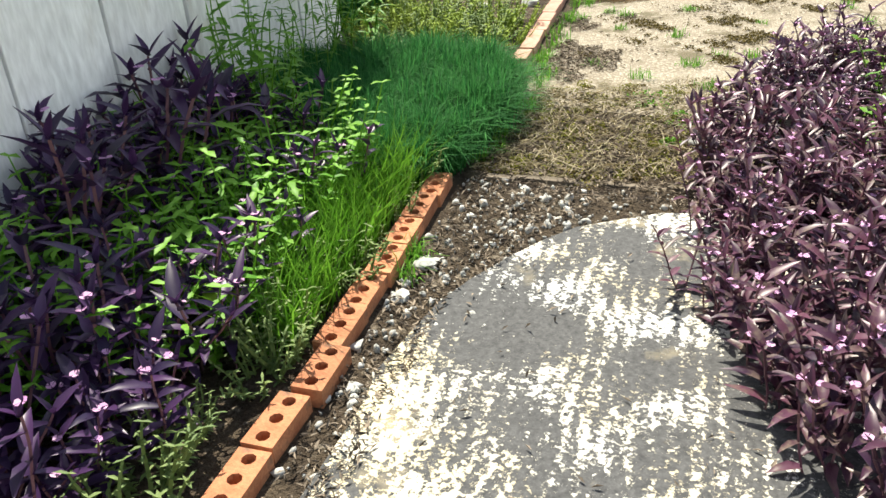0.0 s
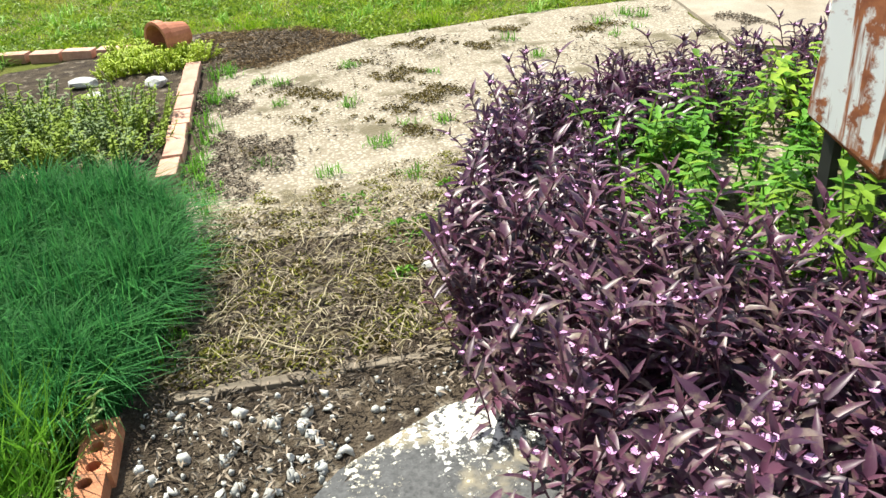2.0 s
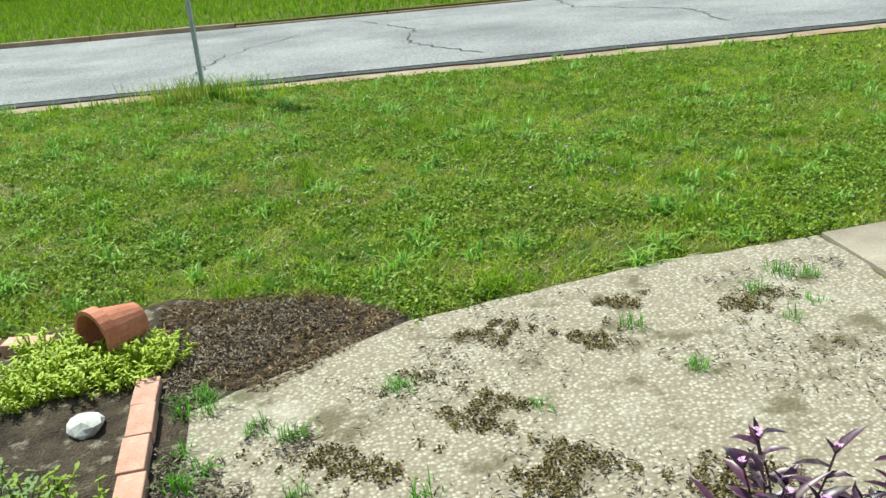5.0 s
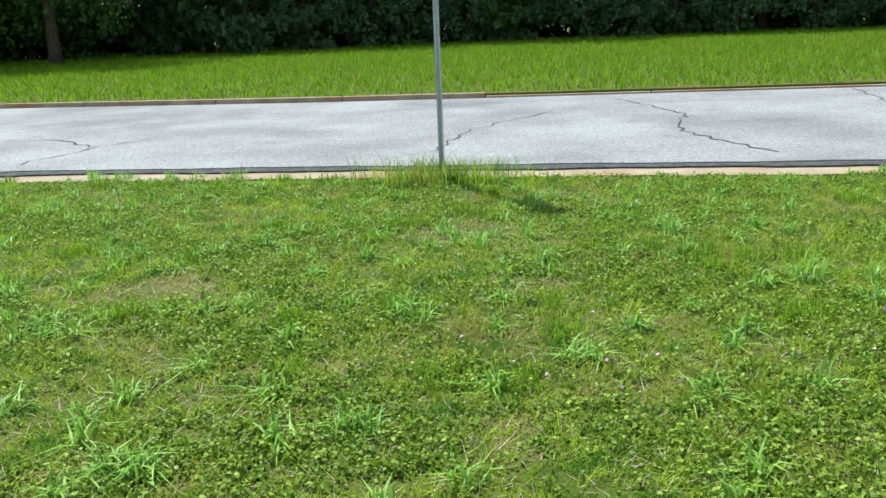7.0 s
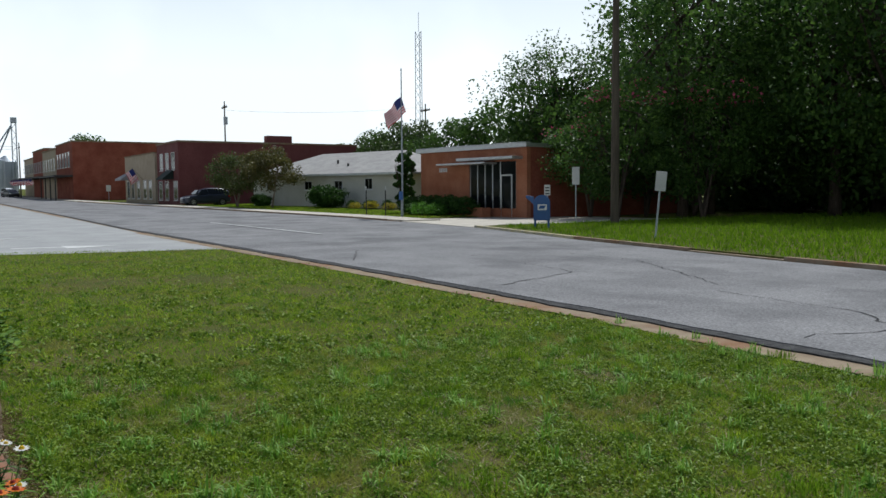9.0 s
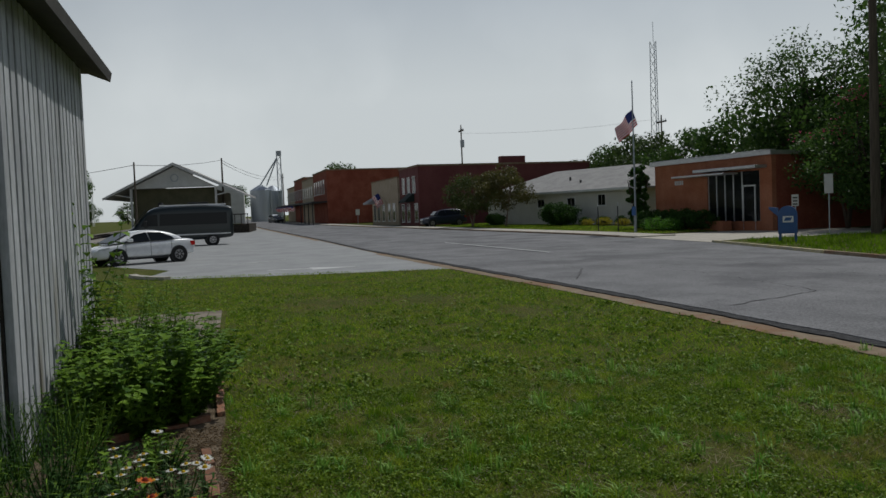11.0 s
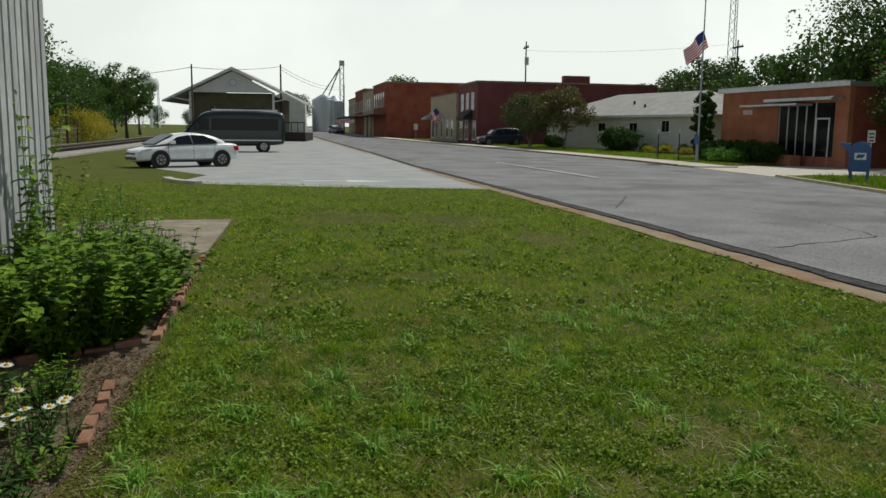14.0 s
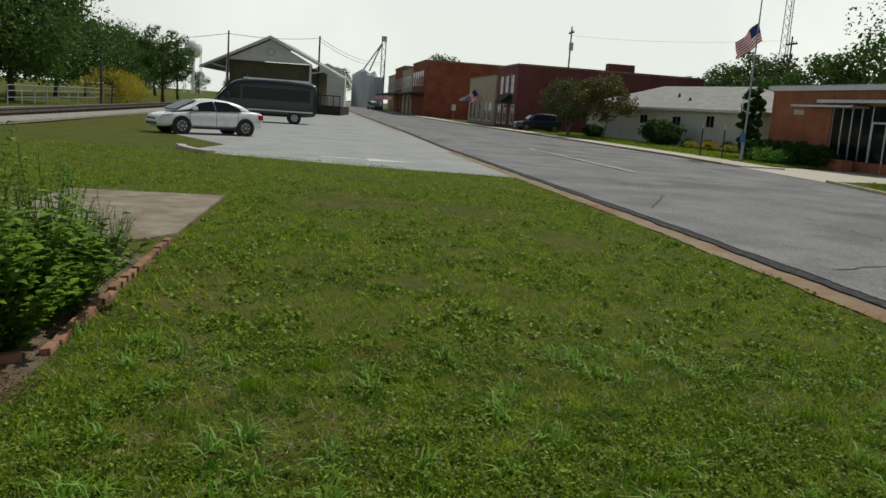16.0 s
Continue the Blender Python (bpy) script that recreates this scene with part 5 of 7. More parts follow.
NEAR_LAWN = [(-8.5, 6.55), (-8.5, 13.1), (-5, 13.08), (3, 12.45), (5, 12.35), (5, 6.6), (2.05, 6.4), (1.2, 6.38), (0.0, 6.18), (-0.35, 6.55), (-1.1, 6.8), (-2.4, 6.45), (-3.2, 6.66), (-5.2, 6.6)]
xs, ys = scatter(NEAR_LAWN, 560000, rl, lambda x, y: cover(x, y) * np.clip(0.15 + 1.2 * mottled(x, y, 9.0, 1.0), 0, 1))
v, f = sprigs(xs, ys, 0.012, 0.06, 0.0075, rl, 2.0)
tagged(soup("lawn_grass", v, f, M_GRASS), "short mown lawn grass with dry patches", "grass", kind="stuff")
xs, ys = scatter(LAWN, 700000, rl, lambda x, y: cover(x, y) * np.clip(1.3 - np.hypot(x + 4, y - 8.5) / 24, 0.2, 1) * ~inside(NEAR_LAWN, x, y))
v, f = sprigs(xs, ys, 0.02, 0.06, 0.014, rl, 2.2)
tagged(soup("outer_lawn_grass", v, f, M_GRASS), "short mown lawn grass towards the street", "grass", kind="stuff")
v, f = dabs(NEAR_LAWN, 22000, 28, 0.03, 0.11, 0.023, 0.006, 0.055, rl, 0.8, weedy)
tagged(soup("lawn_clover", v, f, M_CLOVER), "clover and broad-leaved weeds in the lawn", "clover", kind="stuff")
v, f = dabs(LAWN, 30000, 14, 0.05, 0.2, 0.05, 0.01, 0.06, rl, 0.7, lambda x, y: weedy(x, y) * np.clip(1.2 - np.hypot(x + 4, y - 8.5) / 16, 0.04, 1) * ~inside(NEAR_LAWN, x, y))
tagged(soup("outer_lawn_clover", v, f, M_CLOVER), "clover patches in the lawn towards the street", "clover", kind="stuff")
xs, ys = scatter(NEAR_LAWN, 60000, rl, on_lawn)
v, f = sprigs(xs, ys, 0.012, 0.042, 0.006, rl, 3.5)
tagged(soup("lawn_clippings", v, f, M_STRAW), "dry straw-coloured clippings in the lawn", "clippings", kind="stuff")
xs, ys = scatter(LAWN, 500000, rl, lambda x, y: worn(x, y) * np.where(x < -9, 0.7, 0.8))
v, f = sprigs(xs, ys, 0.004, 0.018, 0.008, rl, 5.0)
tagged(soup("bare_patch_thatch", v, f, M_THATCH), "dry brown thatch on bare lawn patches", "thatch", kind="stuff")
v, f = tufted(NEAR_LAWN, 520, 24, 0.06, 0.15, 0.0095, rl, 1.7, 0.03)
tagged(soup("lawn_tufts", v, f, M_CRAB), "coarse spreading crabgrass tufts in the lawn", "grass", kind="stuff")
v, f = tufted(NEAR_LAWN, 110, 70, 0.05, 0.12, 0.006, rl, 0.9, 0.06)
tagged(soup("lawn_clumps", v, f, M_FIELD), "bright fine grass clumps in the lawn", "grass", kind="stuff")
tx, ty = rl.normal(-1.16, 0.4, 900), rl.normal(12.35, 0.13, 900)
v, f = blades(tx, ty, 0.0, 0.1, 0.32, 0.007, rl, 0.7)
tagged(soup("pole_grass", v, f, M_GRASS), "long uncut grass round the sign post", "grass", kind="stuff")
tx, ty = scatter([(-1.0, 7.6), (2, 7.2), (2, 9), (-1.0, 9)], 60, rl)
v, f = leaves_at(np.stack([tx, ty, np.full(len(tx), 0.05)], 1), 0.02, rl, 0.6, 0.9)
tagged(soup("lawn_flowers", v, f, M_PINK), "tiny violet flowers in the lawn", "flowers", kind="stuff")
# field blades
FIELD = [(40, 19.9), (40, 60), (-30, 60), (-30, 38), (-29, 26), (-21, 23.6), (-13.5, 22.0), (-9, 21.5), (-4.5, 20.9), (0, 20.6), (6, 20.4)]
xs, ys = scatter(FIELD, 220000, rl, lambda x, y: np.clip(1.3 - (y - 20) / 40, 0.15, 1) * np.clip(1.2 - np.abs(x + 5) / 60, 0.3, 1))
v, f = sprigs(xs, ys, 0.06, 0.2, 0.035, rl, 0.9)
v[:, 2] += 0.11
tagged(soup("field_grass", v, f, M_FIELD), "bright unmown meadow grass", "grass", kind="stuff")
xs, ys = scatter([(-82, 26.5), (-41, 29.2), (-41, 34), (-82, 33)], 30000, rl)
v, f = sprigs(xs, ys, 0.03, 0.09, 0.05, rl, 0.9)
v[:, 2] += 0.1 + np.repeat(0.0085 * np.maximum(0, -xs - 40), 3)
tagged(soup("house_lawn_grass", v, f, M_GRASS), "lawn grass before the white house", "grass", kind="stuff")

# ---- trees ----
def tree(name, label, h, r, leafmat, seed, leaves=5000, leaf=0.28, trunk=None, low=0.3, barkmat=None, category="tree", group="", stems=1, flowers=0, clumps=46, squash=1.0):
    """A tree: tapered trunk, forked limbs, and a crown of leaf clumps with gaps. Height h, crown radius r, crown from low*h upwards."""
    rng, r2 = np.random.default_rng(seed), random.Random(seed)
    t = thing(name, Matrix(), label, category, group)
    tr = trunk or h * 0.022
    bm = bmesh.new()
    tops = []
    for s in range(stems):
        a = r2.uniform(0, 6.28)
        lean = 0.25 if stems > 1 else 0.05
        pts = [Vector((0, 0, -0.15))]
        for k in range(5):
            pts.append(pts[-1] + Vector((math.cos(a) * lean * h * 0.12 + r2.uniform(-0.1, 0.1) * tr * 6, math.sin(a) * lean * h * 0.12 + r2.uniform(-0.1, 0.1) * tr * 6, h * 0.15)))
        chain(bm, pts, [tr * (1.25 if i == 0 else 1 - 0.14 * i) for i in range(6)], 8)
        tops += pts[2:]
        if stems > 1:
            part("stem", bm, barkmat or M_BARK, t, smooth=True)
            bm = bmesh.new()
    cz0, cz1 = low * h, h
    cen = []
    for k in range(clumps):
        u = rng.normal(size=3)
        u /= np.linalg.norm(u)
        q = u * rng.uniform(0.45, 1.0) ** 0.5
        wid = r * (0.82 + 0.35 * rng.random())
        z = (cz0 + cz1) / 2 + q[2] * (cz1 - cz0) / 2 * squash
        cen.append((q[0] * wid, q[1] * wid, z))
    cen = np.array(cen)
    for c in cen[::3]:
        b = tops[r2.randrange(len(tops))]
        m = (b + Vector(c)) / 2 + Vector((0, 0, 0.12 * h * r2.uniform(-0.3, 0.5)))
        chain(bm, [b, m, Vector(c)], [tr * 0.4, tr * 0.25, tr * 0.08], 5)
    limbs = part("branching" if stems > 1 else "trunk", bm, barkmat or M_BARK, t, smooth=True)
    if stems > 1:
        tagged(limbs, kind="stuff")
    per = leaves // clumps
    pos = []
    for c in cen:
        cr = r * rng.uniform(0.22, 0.42)
        g = rng.normal(size=(per, 3))
        g /= np.linalg.norm(g, axis=1)[:, None]
        pos.append(c + g * cr * (rng.random((per, 1)) ** 0.4) * np.array([1, 1, 0.75]))
    pos = np.concatenate(pos)
    pos[:, 2] = np.maximum(pos[:, 2], 0.15)
    v, f = leaves_at(pos, leaf, rng, 1.0, 0.6)
    cr = soup("crown", v, f, leafmat)
    cr.parent = t
    tagged(cr, kind="stuff")
    if flowers:
        top = pos[pos[:, 2] > np.quantile(pos[:, 2], 0.8)]
        pick = top[rng.integers(0, len(top), flowers)]
        v, f = leaves_at(pick + rng.normal(0, 0.05, pick.shape), leaf * 0.9, rng, 1.0, 0.7)
        fo = soup("blossom", v, f, leafy("blossom_pink", (0.5, 0.06, 0.16), (0.6, 0.12, 0.2), 0.6, 0.3))
        fo.parent = t
        tagged(fo, "pink blossom clusters", kind="stuff")
    return t


def stand(models, spots, seed=1):
    """Put the models, then copies of them, at (x, y, scale)."""
    r2 = random.Random(seed)
    for i, (x, y, s) in enumerate(spots):
        z = gz(x) + (0.1 if y > 21 and x > -82 else 0)
        m = pose(x, y, z, 0, 0, r2.uniform(0, 360))
        if i < len(models):
            models[i].matrix_world = m @ Matrix.Scale(s, 4)
        else:
            o = copy_thing(models[i % len(models)], m)
            o.scale = (s, s, s * r2.uniform(0.9, 1.1))


woods = [tree("woodland_tree", "dense dark woodland tree at the meadow's edge", 13, 4.6, M_TREELEAF if i % 2 else M_TREELEAF2, 500 + i, 3600, 0.68, low=0.02, group="edge of the woods", clumps=60) for i in range(3)]
rw = random.Random(4)
spots = [(-46 + 4.6 * i + rw.uniform(-1, 1), 57 + rw.uniform(-1.5, 2) - (4 if 3 < i < 8 else 0), rw.uniform(0.85, 1.2)) for i in range(19)]
spots += [(-60 + 6.5 * i + rw.uniform(-2, 2), 73 + rw.uniform(-2, 2), rw.uniform(1.2, 1.5)) for i in range(17)]
spots += [(-44 + 5.5 * i + rw.uniform(-1.5, 1.5), 65 + rw.uniform(-2, 2), rw.uniform(1.1, 1.45)) for i in range(16)]
stand(woods, spots, 3)
under = [tree("undergrowth", "dark undergrowth at the foot of the woods", 4.2, 2.4, M_TREELEAF2, 520 + i, 1300, 0.42, low=0.0, group="undergrowth", category="bush", clumps=26) for i in range(2)]
stand(under, [(-40 + 3.1 * i + rw.uniform(-0.8, 0.8), 53.5 + rw.uniform(-1, 1) - (3.5 if 4 < i < 10 else 0), rw.uniform(0.7, 1.15)) for i in range(27)] + [(-46 + 3.4 * i, 61 + rw.uniform(-1, 1), rw.uniform(1.2, 1.6)) for i in range(28)], 4)
big = [tree("shade_tree", "large dark shade tree beside the brick office", 15, 5.6, M_TREELEAF, 530 + i, 11000, 0.32, low=0.07, trunk=0.28, group="shade trees", clumps=70) for i in range(2)]
stand(big, [(-32.4, 40.6, 0.95), (-27.0, 46.0, 1.05), (-36.5, 47.5, 1.1), (-22.5, 44.0, 1.0), (-44, 52, 1.0), (-31, 52, 1.15), (-56, 51, 1.0)], 5)
myrtle = tree("crepe_myrtle", "crepe myrtle with pink blossom tips by the drive", 7.4, 3.0, M_TREELEAF, 540, 7000, 0.22, low=0.2, stems=4, trunk=0.1, flowers=260)
stand([myrtle], [(-33.2, 36.6, 1.0), (-29.2, 38.6, 0.95), (-36.2, 37.4, 0.85), (-36.0, 41.5, 1.0), (-35.0, 44.5, 1.0)], 6)
small = [tree("small_tree", "small multi-stemmed tree with fine olive leaves", 4.6, 2.3, leafy("olive_tree_leaf", (0.05, 0.08, 0.02), (0.13, 0.16, 0.045), 0.5, 0.35) if i else leafy("bronze_tree_leaf", (0.07, 0.08, 0.02), (0.16, 0.14, 0.045), 0.5, 0.35), 550 + i, 8200, 0.19, low=0.33, stems=4, trunk=0.07, barkmat=M_PALEBARK, group="small trees by the house") for i in range(2)]
stand(small, [(-66.6, 29.6, 1.05), (-70.8, 28.0, 0.95)], 7)
back = [tree("background_tree", "rounded leafy tree behind the roofs", 9.5, 4.4, M_TREELEAF if i else leafy("mid_tree_leaf", (0.03, 0.06, 0.014), (0.1, 0.16, 0.035), 0.5, 0.3), 560 + i, 5000, 0.42, low=0.12, group="background trees", clumps=54) for i in range(2)]
stand(back, [(-79, 50, 0.9), (-73, 51, 0.88), (-84, 50, 0.92), (-89, 50, 0.9), (-93, 52, 0.85), (-67, 53, 0.98), (-60, 55, 1.05), (-55, 50, 1.05), (-48, 58, 1.2), (-62, 60, 1.2), (-54, 62, 1.45), (-176, 31, 1.35), (-176, 36.5, 0.95), (-210, 30, 1.1), (-205, 26, 0.8), (-235, 10, 1.0), (-300, -48, 0.9), (-298, -36, 0.75), (-305, -25, 0.85), (-300, -14, 0.8), (-308, -4, 0.9), (-300, 6, 0.8), (-280, -60, 1.0)], 8)
oak = [tree("oak", "broad dark green oak beyond the railway", 11.5, 6.6, M_TREELEAF, 570 + i, 8500, 0.42, low=0.16, trunk=0.3, group="oaks beyond the railway", clumps=80) for i in range(2)]
stand(oak, [(-66.7, -14.5, 0.86), (-63.5, -18, 0.95), (-80, -19, 0.85), (-90, -18.5, 0.8), (-104, -19.5, 0.75), (-118, -19, 0.75), (-135, -22, 0.8), (-155, -22, 0.8)], 9)
lone = tree("young_tree", "slim young tree beside the depot", 8.2, 2.3, M_TREELEAF, 580, 3200, 0.3, low=0.3, clumps=30)
stand([lone], [(-96.4, -9.6, 1.0), (-128, -13.5, 1.0)], 10)
ybush = tree("yellow_bush", "large yellow-leaved bush beyond the railway", 3.4, 2.9, M_YELLOWLEAF, 585, 4200, 0.2, low=0.05, category="bush", clumps=34)
stand([ybush], [(-81.5, -11.2, 0.85), (-84.5, -10.6, 0.6)], 11)


def shrub(name, label, h, r, mat, seed, spots, n=1600, leaf=0.07, group=""):
    t = tree(name, label, h, r, mat, seed, n, leaf, trunk=0.03, low=0.05, category="bush", group=group, clumps=80, stems=3)
    stand([t], spots, seed)


shrub("round_bush", "clipped dark round bush by the white house", 1.7, 1.5, M_DARKLEAF, 590, [(-62.2, 32.6, 1.0), (-71.0, 30.2, 0.6)], 5500, 0.2)
shrub("columnar_cedar", "dark columnar cedar at the office corner", 4.3, 0.62, M_DARKLEAF, 591, [(-48.4, 32.2, 1.0)], 6500, 0.22)
shrub("foundation_shrub", "green foundation shrub before the office", 1.1, 0.85, M_DARKLEAF, 592, [(-45.6, 31.8, 1.0), (-44.2, 31.9, 1.1), (-42.8, 32.1, 1.0), (-46.6, 31.6, 0.9), (-41.6, 32.4, 1.0), (-44.8, 30.9, 0.7), (-59.5, 33.6, 0.6), (-57.6, 34.2, 0.65), (-55.8, 34.8, 0.6)], 2400, 0.15, "foundation shrubs")
shrub("light_shrub", "pale green low shrub before the office", 0.8, 0.7, M_LEAF, 593, [(-43.6, 30.7, 1.0), (-42.6, 31.0, 0.9)], 1300, 0.09, "pale shrubs")
shrub("flowering_shrub", "low flowering shrub with yellow leaves", 0.6, 0.6, M_YELLOWLEAF, 594, [(-56.8, 33.9, 1.0), (-55, 34.5, 0.9), (-58.4, 33.3, 0.8)], 900, 0.09, "flowering shrubs")

# ---- buildings ----
def building(name, corner, along, label, category="building"):
    """Local x runs along the front from its corner, y goes back into the plot."""
    return thing(name, pose(corner[0], corner[1], gz(corner[0]) - 0.05, 0, 0, along), label, category)


def window(parent, x0, z0, x1, z1, y=0.0, cols=1, rows=1, sill=True, frame_mat=None, depth=0.12):
    """A window set into a wall that faces -y: frame, panes, sill."""
    fm = frame_mat or M_WHITE
    w = part("window", boxed(x0 - 0.06, y - 0.03, z0 - 0.06, x1 + 0.06, y + 0.02, z0), fm, parent)
    part("frame", boxed(x0 - 0.06, y - 0.03, z1, x1 + 0.06, y + 0.02, z1 + 0.06), fm, w)
    part("frame", boxed(x0 - 0.06, y - 0.03, z0 + 0.002, x0, y + 0.02, z1 - 0.002), fm, w)
    part("frame", boxed(x1, y - 0.03, z0 + 0.002, x1 + 0.06, y + 0.02, z1 - 0.002), fm, w)
    for i in range(cols):
        for j in range(rows):
            a, b = x0 + (x1 - x0) * i / cols, x0 + (x1 - x0) * (i + 1) / cols
            c, d = z0 + (z1 - z0) * j / rows, z0 + (z1 - z0) * (j + 1) / rows
            part("pane", boxed(a + 0.02, y - 0.012, c + 0.02, b - 0.02, y - 0.004, d - 0.02), M_GLASS, w)
    if sill:
        part("sill", boxed(x0 - 0.1, y - 0.08, z0 - 0.1, x1 + 0.1, y - 0.031, z0 - 0.061), fm, w)
    return w


# brick office with glazed front
po = building("post_office", (-47.3, 32.8), 8, "orange brick office with glazed entrance and flat roof", "building")
part("wall", boxed(0, 0, 0, 4.7, 0.3, 4.0), M_ORANGEBRICK, po)
part("wall", boxed(8.75, 0, 0, 9.6, 0.3, 4.0), M_ORANGEBRICK, po)
part("wall", boxed(4.702, 0.02, 3.25, 8.748, 0.3, 4.0), M_ORANGEBRICK, po)
part("wall", boxed(4.702, 0.02, 0, 8.748, 0.3, 0.55), M_ORANGEBRICK, po)
part("wall", boxed(0, 0.302, 0, 0.3, 15, 4.0), M_ORANGEBRICK, po)
# darker brick colour here imitates the tree shade on this side
part("wall", boxed(9.3, 0.302, 0, 9.6, 15, 4.0), M_REDBRICK, po, "brick side wall, darkened for the tree shade")
part("wall", boxed(0.302, 14.7, 0, 9.298, 15, 4.0), M_ORANGEBRICK, po)
roof = part("roof", boxed(-0.2, -0.25, 4.0, 9.8, 15.2, 4.22), M_ALU, po, "pale metal roof edge")
for k in range(30):
    part("roof_rib", boxed(-0.15 + k * 0.33, -0.27, 4.221, -0.09 + k * 0.33, 0.4, 4.29), M_ALU, roof)
part("floor", boxed(0.302, 0.302, 0, 9.298, 14.698, 0.06), M_SIDEWALK, po)
part("ceiling", boxed(0.302, 0.302, 3.9, 9.298, 14.698, 3.98), M_WHITE, po)
for i in range(6):
    x = 4.72 + i * 0.66 if i < 5 else 8.68
    part("mullion", boxed(x, 0.06, 0.552, x + 0.06, 0.16, 3.248), M_ALU, po, "aluminium mullion")
for i in range(5):
    a = 4.78 + i * 0.66
    b = a + 0.6 if i < 4 else 8.68
    part("pane", boxed(a, 0.1, 0.56, b, 0.11, 3.24), M_GLASS, po, "dark glass pane")
door = part("door", boxed(7.46, 0.02, 0.06, 7.54, 0.07, 2.5), M_ALU, po, "white-framed glass door")
part("door_frame", boxed(8.32, 0.02, 0.06, 8.4, 0.07, 2.5), M_ALU, door)
part("door_frame", boxed(7.542, 0.02, 2.42, 8.318, 0.07, 2.5), M_ALU, door)
part("pane", boxed(7.542, 0.035, 0.1, 8.318, 0.05, 2.418), M_GLASS, door)
part("canopy", boxed(2.9, -1.1, 3.12, 7.2, -0.01, 3.22, 0.02), M_ALU, po, "thin pale entrance canopy")
part("canopy", boxed(4.5, -0.85, 3.34, 9.3, -0.01, 3.5, 0.02), M_ALU, po, "upper pale entrance canopy")
part("planter", boxed(4.2, -1.0, 0, 7.0, -0.35, 0.6, 0.02), M_ORANGEBRICK, po, "low brick planter")
for k in range(5):
    part("letter_bar", boxed(1.9 + 0.16 * k, -0.02, 2.75, 2.0 + 0.16 * k, -0.004, 3.0), M_ALU, po)

# white house with hipped roof
hs = building("white_house", (-75.4, 31.0), 19, "white painted low house with grey hipped roof", "house")
L, D = 19.5, 9.0
part("wall", boxed(0, 0, 0, L, 0.25, 2.75), M_WHITEWALL, hs)
part("wall", boxed(0, 0.252, 0, 0.25, D, 2.75), M_WHITEWALL, hs)
part("wall", boxed(L - 0.25, 0.252, 0, L, D, 2.75), M_WHITEWALL, hs)
part("wall", boxed(0.252, D - 0.25, 0, L - 0.252, D, 2.75), M_WHITEWALL, hs)
bm = bmesh.new()
o = 0.55
v0 = [bm.verts.new(p) for p in ((-o, -o, 2.7), (L + o, -o, 2.7), (L + o, D + o, 2.7), (-o, D + o, 2.7))]
v1 = [bm.verts.new(p) for p in ((-o, -o, 2.84), (L + o, -o, 2.84), (L + o, D + o, 2.84), (-o, D + o, 2.84))]
r0, r1 = bm.verts.new((4.6, D / 2, 4.85)), bm.verts.new((L - 4.6, D / 2, 4.85))
bm.faces.new(v0[::-1])
for i in range(4):
    bm.faces.new((v0[i], v0[(i + 1) % 4], v1[(i + 1) % 4], v1[i]))
bm.faces.new((v1[0], v1[1], r1, r0)), bm.faces.new((v1[2], v1[3], r0, r1)), bm.faces.new((v1[1], v1[2], r1)), bm.faces.new((v1[3], v1[0], r0))
rf = part("roof", bm, M_SHINGLE, hs, "grey shingle hipped roof")
for x, y in ((9.4, 1.9), (11.4, 1.2)):
    part("vent_pipe", tubed((x, y, 3.2), (x, y, 4.1 if x < 10 else 3.75), 0.09), M_BLACK, rf)
part("fascia", boxed(-o, -o - 0.04, 2.68, L + o, -o - 0.003, 2.86), M_WHITE, hs, "white fascia board")
for x in (2.0, 7.2, 11.0, 14.6):
    window(hs, x, 1.55, x + (0.9 if x != 14.6 else 0.8), 2.25 if x != 14.6 else 2.4, 0.0, 2, 1)

# maroon shop on the corner and its tan neighbour
shop = building("corner_shop", (-93.2, 26.3), 2.2, "maroon brick corner shop with green awning", "building")
part("wall", boxed(0, 0, 0, 8.0, 0.35, 6.3), M_MAROON, shop)
part("wall", boxed(7.65, 0.352, 0, 8.0, 20, 6.3), M_MAROON, shop)
part("wall", boxed(0, 0.352, 0, 0.35, 20, 6.3), M_MAROON, shop)
part("wall", boxed(0.352, 19.65, 0, 7.648, 20, 6.3), M_MAROON, shop)
part("roof", boxed(-0.08, -0.08, 6.3, 8.08, 20.08, 6.48), M_CONC, shop, "pale coping along the parapet")
part("chimney", boxed(7.1, 9.4, 6.482, 8.03, 12.2, 7.2), M_MAROON, shop, "brick parapet block")
for x in (1.2, 3.4, 5.6):
    window(shop, x, 3.6, x + 1.1, 5.3, -0.001, 1, 2)
for x in (0.6, 3.0, 6.2):
    window(shop, x, 0.5, x + 1.3, 2.4, -0.001, 1, 1)
bm = bmesh.new()
profile(bm, [(0, 0), (-1.1, -0.9), (-1.1, -1.05), (0, -0.95)], -1.3, 1.3)
aw = part("awning", bm, plain("green_canvas", (0.015, 0.03, 0.025), 0.8), shop, "dark green door awning")
aw.matrix_local = pose(4.9, -0.01, 3.6, 0, 0, 90)
tan = building("tan_shop", (-107.5, 25.6), 2.0, "tan stucco shop with awning and flag", "building")
part("wall", boxed(0, 0, 0, 14.1, 14, 5.4), M_TAN, tan)
part("coping", boxed(-0.06, -0.06, 5.402, 14.16, 14.06, 5.55), M_CONC, tan)
for x in (1, 3.2, 6.0, 9.0, 11.4):
    window(tan, x, 0.5, x + 1.2, 2.5, -0.001, 1, 1)
bm = bmesh.new()
profile(bm, [(0, 0), (-1.6, -0.9), (-1.6, -1.1), (0, -1.0)], -1.6, 1.6)
aw = part("awning", bm, plain("grey_canvas", (0.3, 0.3, 0.31), 0.8), tan, "pale grey awning")
